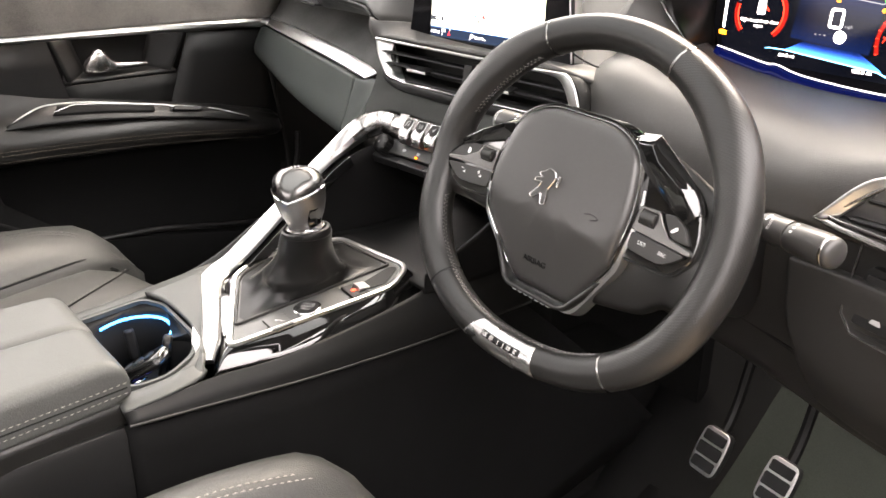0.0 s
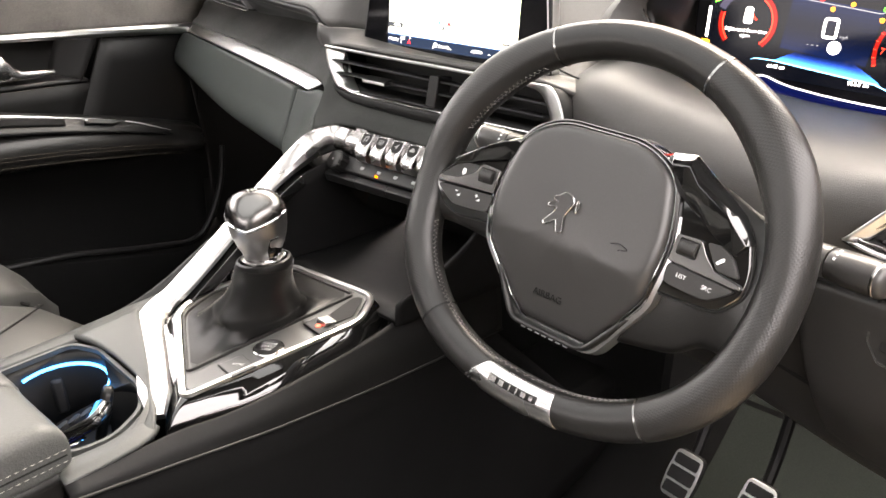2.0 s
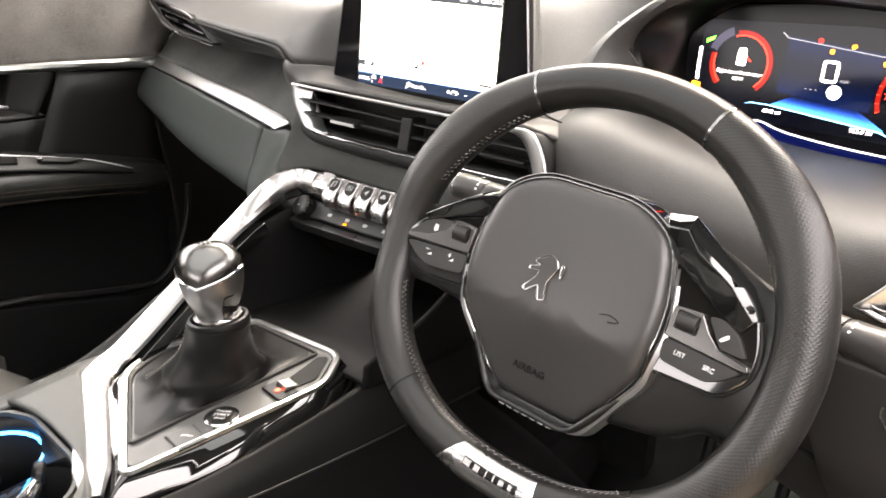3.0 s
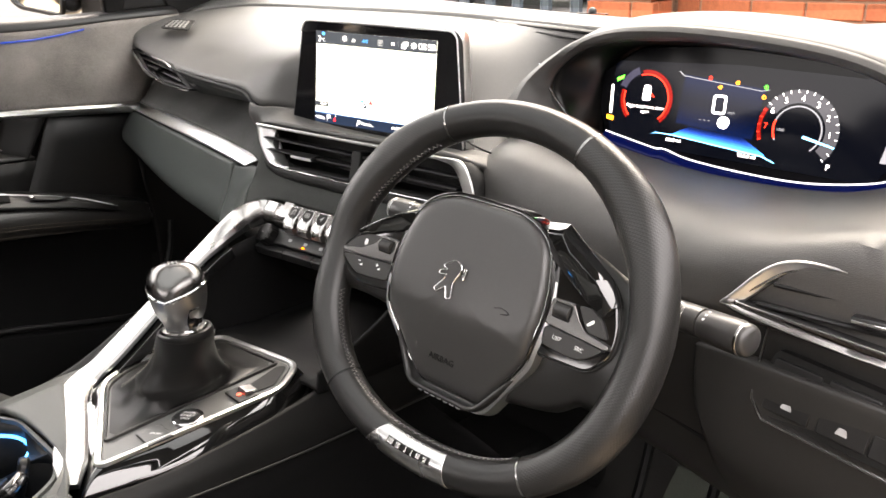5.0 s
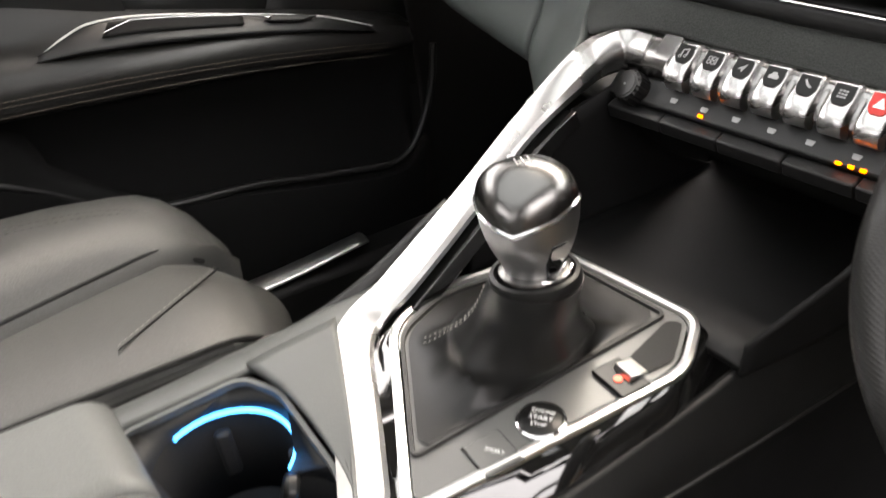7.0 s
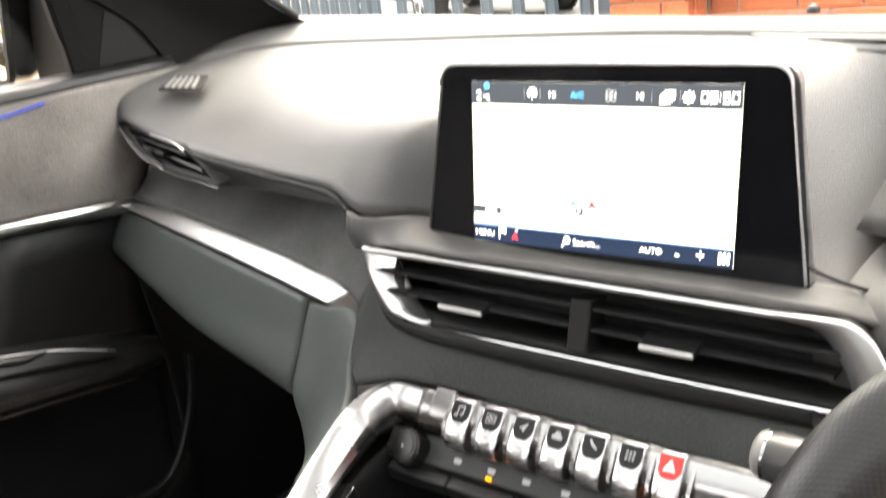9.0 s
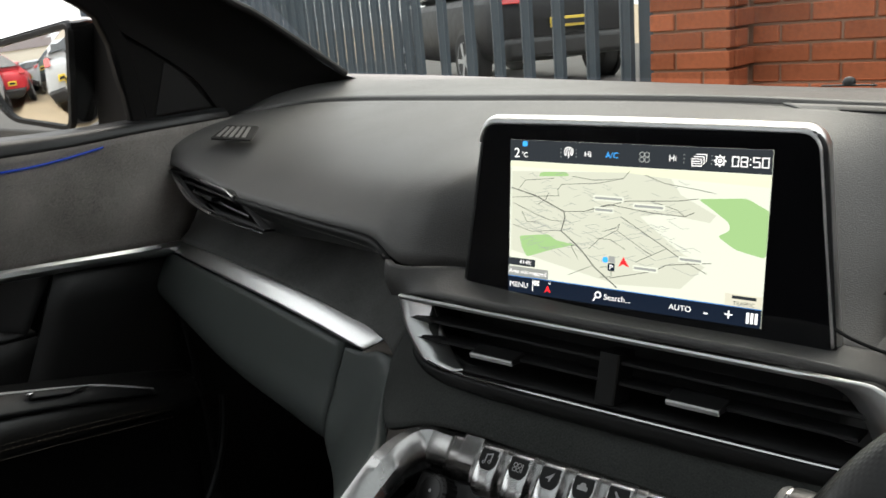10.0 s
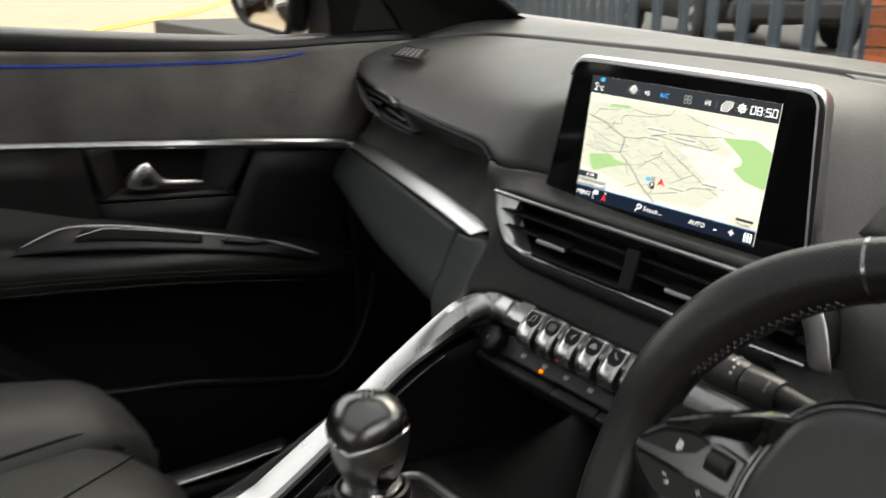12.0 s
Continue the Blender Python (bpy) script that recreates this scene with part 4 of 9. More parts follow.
    street([(-0.0226, -0.0094), (-0.0116, -0.0092), (-0.0013, -0.0149)], 0.00018, road, 0.00079)
    street([(-0.0066, -0.0030), (0.0149, -0.0156), (0.0179, -0.0166)], 0.00018, road, 0.00080)
    street([(-0.0872, -0.0056), (-0.0720, -0.0093), (-0.0539, -0.0070), (-0.0488, -0.0068)], 0.00018, road, 0.00081)
    street([(-0.0423, -0.0377), (-0.0234, -0.0284)], 0.00018, road, 0.00082)
    street([(-0.0183, -0.0293), (-0.0102, -0.0281), (-0.0101, -0.0351), (-0.0181, -0.0363)], 0.00018, road, 0.00083)
    street([(-0.0673, 0.0108), (-0.0613, 0.0149), (-0.0594, 0.0190)], 0.00018, road, 0.00084)
    street([(-0.0826, 0.0215), (-0.0776, 0.0276), (-0.0555, 0.0300)], 0.00018, road, 0.00085)
    street([(-0.0414, 0.0323), (-0.0242, 0.0306), (-0.0041, 0.0330)], 0.00018, road, 0.00086)
    street([(0.0110, 0.0363), (0.0241, 0.0316), (0.0454, 0.0290), (0.0576, 0.0272)], 0.00018, road, 0.00087)
    street([(-0.0803, 0.0045), (-0.0762, -0.0024), (-0.0670, -0.0022)], 0.00018, road, 0.00088)
    street([(-0.0366, -0.0156), (-0.0407, -0.0167), (-0.0354, -0.0256)], 0.00018, road, 0.00089)
    street([(0.0387, 0.0109), (0.0335, 0.0147), (0.0163, 0.0194)], 0.00018, road, 0.00090)
    rnd = random.Random(5)
    for a in range(170):
        x, y = rnd.uniform(-0.086, 0.036), rnd.uniform(-0.024, 0.034)
        far = 1.0 - 0.55 * (y + 0.024) / 0.058
        ln, ang = rnd.uniform(0.006, 0.016) * far, rnd.choice((-0.50, 0.42)) + rnd.uniform(-0.12, 0.12)
        end = (x + ln * math.cos(ang), y + ln * math.sin(ang) * 0.7)
        turn = -0.9 if ang > 0 else 0.9
        hook = (end[0] + 0.4 * ln * math.cos(ang + turn), end[1] + 0.3 * ln * math.sin(ang + turn))
        street([(x, y), end, hook] if a % 2 else [(x, y), end], 0.00013, grey, 0.00072)
    for n_, x, y in ((14, -0.0140, 0.0188), (9, -0.0170, 0.0108), (14, 0.0145, 0.0154), (10, 0.0440, -0.0171), (11, 0.0140, -0.0267)):
        plate("name_plate", [(x - 0.00078 * n_, y - 0.0019), (x + 0.00078 * n_, y - 0.0019), (x + 0.00078 * n_, y + 0.0019), (x - 0.00078 * n_, y + 0.0019)], land, 0.0012)
        plate("name_bar", [(x - 0.00070 * n_, y - 0.0008), (x + 0.00070 * n_, y - 0.0008), (x + 0.00070 * n_, y + 0.0008), (x - 0.00070 * n_, y + 0.0008)], grey, 0.0014)
    plate("arrow", [(-0.0050, -0.0275), (-0.0015, -0.0200), (0.0030, -0.0270), (-0.0015, -0.0252)], red, 0.0016, "red position arrow")
    plate("parking_sign", round_poly([(-0.0125, -0.031), (-0.0075, -0.031), (-0.0075, -0.0255), (-0.0125, -0.0255)], 0.001), lower, 0.0016)
    writing("P", 0.0050, SCR @ pose(-0.0100, -0.0283, 0.0053), white, t)
    plate("sign_blue", round_poly([(-0.0165, -0.0255), (-0.0125, -0.0255), (-0.0125, -0.0215), (-0.0165, -0.0215)], 0.0018), blue, 0.0016)
    plate("sign_grey", [(-0.0120, -0.0248), (-0.0075, -0.0248), (-0.0075, -0.0205), (-0.0120, -0.0205)], grey, 0.0016)
    # upper bar
    plate("status_bar", [(-w, 0.0410), (w, 0.0410), (w, h), (-w, h)], bar, 0.0009)
    writing("2", 0.0095, SCR @ pose(-0.0845, 0.0465, 0.0048), white, t)
    writing("°C", 0.005, SCR @ pose(-0.0785, 0.0455, 0.0048), white, t)
    plate("snow_mark", round_poly([(-0.0805, 0.0515), (-0.0765, 0.0515), (-0.0765, 0.0552), (-0.0805, 0.0552)], 0.0018), blue, 0.0012)
    for txt, x, mat, size in (("Hi", -0.030, white, 0.0056), ("A/C", -0.0125, blue, 0.0056), ("Hi", 0.029, white, 0.0056)):
        writing(txt, size, SCR @ pose(x, 0.0480, 0.0048), mat, t)
    for x in (-0.0505, -0.039, 0.036, 0.0535):
        for q in (-0.0025, 0.0, 0.0025):
            plate("dot", [(x, 0.048 + q), (x + 0.0006, 0.048 + q), (x + 0.0006, 0.0486 + q), (x, 0.0486 + q)], grey, 0.0012)
    def stroke(name, lines, wd, mat, z=0.0012):
        """Thin drawn lines of a symbol, joined into one mesh."""
        bms = []
        for pts in lines:
            for a, b in zip(pts, pts[1:]):
                a, b = Vector(a), Vector(b)
                t_ = (b - a).normalized() * wd
                n_ = Vector((-t_.y, t_.x))
                bms.append(prism([tuple(q) for q in (a - t_ - n_, b + t_ - n_, b + t_ + n_, a - t_ + n_)], 0.0001, SCR, 0.0032 + z))
        part(name, join(*bms), mat, t, smooth=False)

    def hoop(cx, cy, rr, a0=0.0, a1=360.0, n=14):
        return [(cx + rr * math.cos(radians(a)), cy + rr * math.sin(radians(a))) for a in np.linspace(a0, a1, n)]
    stroke("podcast_mark", [hoop(-0.0445, 0.0490, 0.0032, -50, 230), hoop(-0.0445, 0.0490, 0.0018, -50, 230), [(-0.0445, 0.0490), (-0.0445, 0.0452)]], 0.0003, white)
    stroke("fan_mark", [hoop(0.0100 + dx * 0.0017, 0.0480 + dy * 0.0017, 0.0016) for dx, dy in ((-1, 1), (1, 1), (1, -1), (-1, -1))], 0.00025, grey)
    stroke("pages_mark", [[(0.0415, 0.0440), (0.0475, 0.0440), (0.0475, 0.0485), (0.0415, 0.0485), (0.0415, 0.0440)], [(0.0428, 0.0500), (0.0490, 0.0500), (0.0490, 0.0455)], [(0.0443, 0.0515), (0.0505, 0.0515), (0.0505, 0.0470)], [(0.0425, 0.0470), (0.0465, 0.0470)], [(0.0425, 0.0456), (0.0465, 0.0456)]], 0.00028, white)
    stroke("gear_mark", [hoop(0.0590, 0.0480, 0.0026), hoop(0.0590, 0.0480, 0.0009)] + [[(0.0590 + q * math.cos(a), 0.0480 + q * math.sin(a)) for q in (0.0028, 0.0036)] for a in np.linspace(0, 2 * math.pi, 8, endpoint=False)], 0.00038, white)
    # the clock, in thin square figures
    hw, hh = 0.0018, 0.0029
    frame_of = [(-hw, -hh), (hw, -hh), (hw, hh), (-hw, hh), (-hw, -hh)]
    figure = {"0": [frame_of], "8": [frame_of, [(-hw, 0), (hw, 0)]], "5": [[(hw, hh), (-hw, hh), (-hw, 0.0003), (hw, 0.0003), (hw, -hh), (-hw, -hh)]], ":": [[(0, 0.0016), (0, 0.0018)], [(0, -0.0018), (0, -0.0016)]]}
    stroke("clock", [[(0.0685 + dx + x, 0.0480 + y) for x, y in line] for ch, dx in (("0", 0.0), ("8", 0.0053), (":", 0.0090), ("5", 0.0127), ("0", 0.0180)) for line in figure[ch]], 0.00034, white)
    # lower bar
    plate("menu_bar", [(-w, -h), (w, -h), (w, -0.0440), (-w, -0.0440)], lower, 0.0010)
    plate("menu_line", [(-w, -0.0440), (w, -0.0440), (w, -0.0434), (-w, -0.0434)], hazy, 0.0012)
    for txt, x, size, mat in (("MENU", -0.0815, 0.0056, white), ("Search...", -0.0050, 0.0058, white), ("AUTO", 0.0390, 0.0054, white), ("-", 0.0560, 0.011, white), ("+", 0.0705, 0.011, white)):
        writing(txt, size, SCR @ pose(x, -0.0500, 0.0048), mat, t)
    for i in range(4):
        for j in range(3):
            plate("flag_square", [(-0.0700 + i * 0.0013, -0.0490 + j * 0.0013), (-0.0687 + i * 0.0013, -0.0490 + j * 0.0013), (-0.0687 + i * 0.0013, -0.0477 + j * 0.0013), (-0.0700 + i * 0.0013, -0.0477 + j * 0.0013)], white if (i + j) % 2 else grey, 0.0014)
    plate("flag_pole", [(-0.0703, -0.0535), (-0.0698, -0.0535), (-0.0698, -0.0450), (-0.0703, -0.0450)], white, 0.0014)
    plate("north_arrow", [(-0.0605, -0.0530), (-0.0580, -0.0475), (-0.0555, -0.0530), (-0.0580, -0.0515)], red, 0.0014)
    writing("N", 0.003, SCR @ pose(-0.0565, -0.0460, 0.0048), white, t)
    arc = [(-0.0190 + 0.0025 * math.cos(a), -0.0490 + 0.0025 * math.sin(a)) for a in np.linspace(0, 2 * math.pi, 12, endpoint=False)]
    plate("magnifier", arc, white, 0.0014)
    plate("magnifier_lens", [((x + 0.0190) * 0.6 - 0.0190, (y + 0.0490) * 0.6 - 0.0490) for x, y in arc], lower, 0.0016)
    plate("magnifier_stem", [(-0.0230, -0.0535), (-0.0222, -0.0540), (-0.0203, -0.0510), (-0.0210, -0.0505)], white, 0.0014)
    for i in range(3):
        plate("layer_bar", [(0.0815 + i * 0.0026, -0.0535), (0.0832 + i * 0.0026, -0.0535), (0.0832 + i * 0.0026, -0.0465), (0.0815 + i * 0.0026, -0.0465)], white, 0.0014)
    # small notes on the map's lower edge
    plate("height_note", [(-w, -0.0355), (-0.0685, -0.0355), (-0.0685, -0.0300), (-w, -0.0300)], bar, 0.0012)
    writing("414ft", 0.0046, SCR @ pose(-0.0765, -0.0327, 0.0048), white, t)
    plate("note_strip", [(-w, -0.0434), (-0.058, -0.0434), (-0.058, -0.0365), (-w, -0.0365)], glowing("note_shade", (0.2, 0.21, 0.2), 0.5), 0.0012)
    writing("Area not mapped", 0.0043, SCR @ pose(-0.0745, -0.0400, 0.0048), white, t)
    plate("traffic_note", [(0.0675, -0.0434), (w, -0.0434), (w, -0.0355), (0.0675, -0.0355)], glowing("note_shade_two", (0.45, 0.44, 0.36), 0.5), 0.0012)
    plate("maker_bar", [(0.072, -0.0385), (0.087, -0.0385), (0.087, -0.0365), (0.072, -0.0365)], bar, 0.0014)
    writing("TRAFFIC", 0.0036, SCR @ pose(0.0795, -0.0415, 0.0050), bar, t)
    return t


touchscreen()


# ---- air vents ----
def louvre_vent(name, label, m, outline, slats, divider, tabs, rim_mat, depth=0.05):
    """A vent in the plane of m: dark box, silver rim, fixed slats, a divider and sliding tabs."""
    v = thing(name, label, "air vent")
    ring = round_poly(outline, 0.012, 5)
    back = [m @ Vector((p.x * 0.96, p.y * 0.9, -depth)) for p in ring]
    front = [m @ Vector((p.x, p.y, -0.001)) for p in ring]
    part("duct", loft([front, back], True, False), M_DARK, v, solid=0.002)
    part("duct_back", prism([(p.x * 0.96, p.y * 0.9) for p in ring], 0.002, m, -depth), M_DARK, v)
    path = [m @ Vector((p.x, p.y, 0)) for p in ring]
    up = m.to_3x3() @ Vector((0, 0, 1))
    part("rim", sweep(path, disc(0.0016, 10), up=up, closed=True), rim_mat, v, "bright satin silver rim")
    for x0, x1, y0, y1 in slats:
        pts = [m @ Vector((x0, y0, -0.010)), m @ Vector(((x0 + x1) / 2, (y0 + y1) / 2, -0.009)), m @ Vector((x1, y1, -0.010))]
        part("slat", sweep(pts, [(-0.012, -0.0012), (0.0075, -0.0018), (0.009, 0.0), (0.0075, 0.0018), (-0.012, 0.0012)], up=m.to_3x3() @ Vector((0, 1, 0))), M_PLASTIC, v)
    for x, y, dx, dy in divider:
        part("divider", prism(round_poly([(x - 0.005, y + dy), (x + 0.005, y + dy), (x + 0.005 + dx, y - dy), (x - 0.005 + dx, y - dy)], 0.001, 2), 0.012, m, -0.012), M_PLASTIC, v, bevel=0.001)
    for x, y, s in tabs:
        tb = part("tab", box(0.026, 0.0055, 0.026, m @ pose(x, y, -0.002, 0, 0, s)), M_PLASTIC, v, "sliding tab", bevel=0.001)
        part("tab_edge", box(0.0245, 0.0022, 0.0012, m @ pose(x, y - 0.001, 0.0115, 0, 0, s)), M_CHROME, tb, "thin chrome edge", bevel=0.0003)
    return v


CV = basis((0.04, 0.1935, 0.7525), (1, 0.03, 0.0), (0.0, -1, 0.12))


def centre_vent():
    """Wide vent: thin chrome lines above and below, silver cheeks, two slats, a divider and two sliding tabs."""
    v = thing("centre_vent", "wide centre air vent with silver rim and black slats", "air vent")
    ring = round_poly([(-0.180, 0.0236), (0.150, 0.0222), (0.166, 0.0212), (0.180, 0.0060), (0.186, -0.0200), (0.172, -0.0272), (-0.126, -0.0264), (-0.151, -0.0222), (-0.165, -0.010)], [0.004, 0.02, 0.008, 0.02, 0.004, 0.004, 0.012, 0.012, 0.02], 5)
    at = lambda x, y, z=0.0: CV @ Vector((x, y, z))
    high = CV.to_3x3() @ Vector((0, 1, 0))
    part("duct", loft([[at(p.x, p.y, -0.002) for p in ring], [at(p.x * 0.95, p.y * 0.9, -0.055) for p in ring]], True, False), M_DARK, v, solid=0.002)
    part("duct_back", prism([(p.x * 0.95, p.y * 0.9) for p in ring], 0.002, CV, -0.055), M_DARK, v)
    part("upper_line", sweep(spline([at(-0.181, 0.0240, 0.002), at(-0.09, 0.0236, 0.003), at(0.03, 0.0232, 0.003), at(0.12, 0.0228, 0.003), at(0.158, 0.0222, 0.003)], 60), [(-0.0035, -0.0016), (0.0020, -0.0020), (0.0028, 0.0), (0.0020, 0.0014), (-0.0035, 0.0016)], up=high), M_SILVER, v, "bright silver upper line")
    part("lower_line", sweep(spline([at(-0.151, -0.0228, 0.001), at(-0.128, -0.0266, 0.002), at(-0.09, -0.0272, 0.003), at(0.03, -0.0274, 0.003), at(0.12, -0.0274, 0.002), at(0.172, -0.0270, 0.001)], 60), [(-0.002, -0.0009), (0.0012, -0.0011), (0.0018, 0.0), (0.0012, 0.0009), (-0.002, 0.0009)], up=high), M_CHROME, v, "thin chrome lower line")
    part("end_cheek", patch([[at(-0.1820, 0.0248, 0.003), at(-0.1765, 0.006, 0.003), at(-0.1660, -0.0105, 0.003), at(-0.1520, -0.0232, 0.003), at(-0.126, -0.0274, 0.003)],
                             [at(-0.1740, 0.0222, 0.001), at(-0.1690, 0.006, 0.000), at(-0.1585, -0.0085, 0.000), at(-0.1460, -0.0195, 0.000), at(-0.122, -0.0250, 0.002)],
                             [at(-0.1600, 0.0205, -0.012), at(-0.1530, 0.006, -0.014), at(-0.1450, -0.0065, -0.014), at(-0.1360, -0.0165, -0.012), at(-0.118, -0.0240, -0.002)]], 30, 12), M_SILVER, v, "broad satin silver end cheek", solid=0.0015)
    part("end_cheek", patch([[at(0.126, 0.0242, 0.004), at(0.150, 0.0252, 0.006), at(0.1660, 0.0246, 0.007), at(0.1775, 0.0170, 0.008), at(0.1865, 0.0020, 0.008), at(0.1930, -0.0170, 0.007), at(0.1940, -0.0235, 0.005)],
                             [at(0.130, 0.0224, 0.003), at(0.148, 0.0218, 0.004), at(0.1590, 0.0190, 0.005), at(0.1675, 0.0110, 0.006), at(0.1755, -0.0030, 0.006), at(0.1820, -0.0200, 0.005), at(0.1835, -0.0255, 0.003)],
                             [at(0.134, 0.0208, -0.002), at(0.144, 0.0186, -0.004), at(0.1515, 0.0140, -0.005), at(0.1590, 0.0050, -0.005), at(0.1660, -0.0075, -0.005), at(0.1715, -0.0220, -0.005), at(0.1725, -0.0268, -0.005)]], 36, 12), M_SILVER, v, "broad satin silver end cheek", solid=0.002)
    # black lip that falls away below the lower line
    part("under_lip", patch([[at(-0.164, -0.014, 0.000), at(-0.150, -0.0250, 0.002), at(-0.11, -0.0288, 0.003), at(0.03, -0.0290, 0.003), at(0.15, -0.0285, 0.002)], [at(-0.166, -0.018, 0.000), at(-0.150, -0.0305, 0.002), at(-0.11, -0.0365, 0.003), at(0.03, -0.0380, 0.003), at(0.15, -0.0360, 0.002)], [at(-0.166, -0.020, -0.006), at(-0.150, -0.0335, -0.006), at(-0.11, -0.0400, -0.006), at(0.03, -0.0420, -0.006), at(0.15, -0.0400, -0.006)]], 40, 8), M_DARK, v, "black lip below the vent", solid=0.002)
    for y0, y1, x0, x1 in ((0.0082, 0.0044, -0.1700, 0.1620), (-0.0062, -0.0092, -0.1600, 0.1580)):
        pts = [at(x0 + (x1 - x0) * f, y0 + (y1 - y0) * f, -0.0075) for f in (0, 0.25, 0.5, 0.75, 1)]
        part("slat", sweep(pts, [(-0.016, -0.0010), (0.0050, -0.0017), (0.0066, -0.0008), (0.0066, 0.0008), (0.0050, 0.0017), (-0.016, 0.0010)], up=high), M_PLASTIC, v, "black slat with a rounded nose")
        part("slat_tip", loft([[at(x0 - 0.004, y0, 0.0010)] * 4, [at(x0 + 0.020, y0 + dy, z) for dy, z in ((-0.0022, -0.008), (0.0022, -0.008), (0.0020, 0.0015), (-0.0020, 0.0015))]], True, False), M_PLASTIC, v)
    part("divider", loft([[at(x - 0.0073 + dx, y, z) for x, z in ((0, -0.02), (0, 0.002), (0.0010, 0.003), (0.0136, 0.003), (0.0146, 0.002), (0.0146, -0.02))] for y, dx in ((0.0122, 0.0058), (-0.0225, 0.0035))]), M_PLASTIC, v, "black upright divider", angle=25)
    for x, y, w in ((-0.0860, -0.0072, 0.037), (0.0660, -0.0082, 0.034)):
        tb = part("tab", loft([[at(x + k * w / 2, y - 0.0030, 0.006), at(x + k * w / 2, y + 0.0005, 0.008), at(x + k * w / 2 * 1.06, y + 0.0052, -0.006), at(x + k * w / 2 * 1.06, y - 0.0026, -0.010)] for k in (-1, 1)]), M_PLASTIC, v, "sliding tab", bevel=0.0008)
        part("tab_edge", loft([[at(x + k * w / 2, y - 0.0034, 0.0062), at(x + k * w / 2, y - 0.0034, 0.0078), at(x + k * w / 2, y - 0.0008, 0.0096), at(x + k * w / 2, y + 0.0006, 0.0086)] for k in (-1, 1)]), M_SILVERPAINT, tb, "thin silver edge", bevel=0.0003)
    return v


centre_vent()

RV = basis((0.615, 0.168, 0.725), (1, 0.06, 0.015), (-0.1, -1, 0.12))
right_vent = louvre_vent("driver_vent", "outer driver's air vent with broad silver corner", RV,
                         [(-0.088, -0.012), (-0.040, 0.026), (0.10, 0.024), (0.10, -0.034)],
                         [(-0.055, 0.095, 0.008, 0.004), (-0.066, 0.095, -0.010, -0.016)], [], [(0.02, -0.004, -2)], M_DARKCHROME)
part("corner_blade", patch([[RV @ Vector(p) for p in ((-0.094, -0.013, 0.004), (-0.048, 0.030, 0.006), (0.02, 0.030, 0.005), (0.10, 0.028, 0.004))], [RV @ Vector(p) for p in ((-0.078, -0.011, -0.004), (-0.040, 0.021, -0.004), (0.02, 0.0255, -0.001), (0.10, 0.024, 0.0))]], 30, 6), M_SILVER, right_vent, "satin silver corner blade", solid=0.002)
part("lower_blade", patch([[RV @ Vector(p) for p in ((-0.094, -0.013, 0.004), (-0.07, -0.0205, 0.005), (0.02, -0.0345, 0.004), (0.10, -0.0410, 0.003))], [RV @ Vector(p) for p in ((-0.078, -0.011, -0.004), (-0.062, -0.0150, -0.003), (0.02, -0.0295, -0.001), (0.10, -0.0365, 0.0))]], 30, 6), M_DARKCHROME, right_vent, "dark chrome lower edge", solid=0.002)

PV = basis((-0.535, 0.281, 0.813), (1, -0.23, -0.03), (-0.23, -1, 0.15))


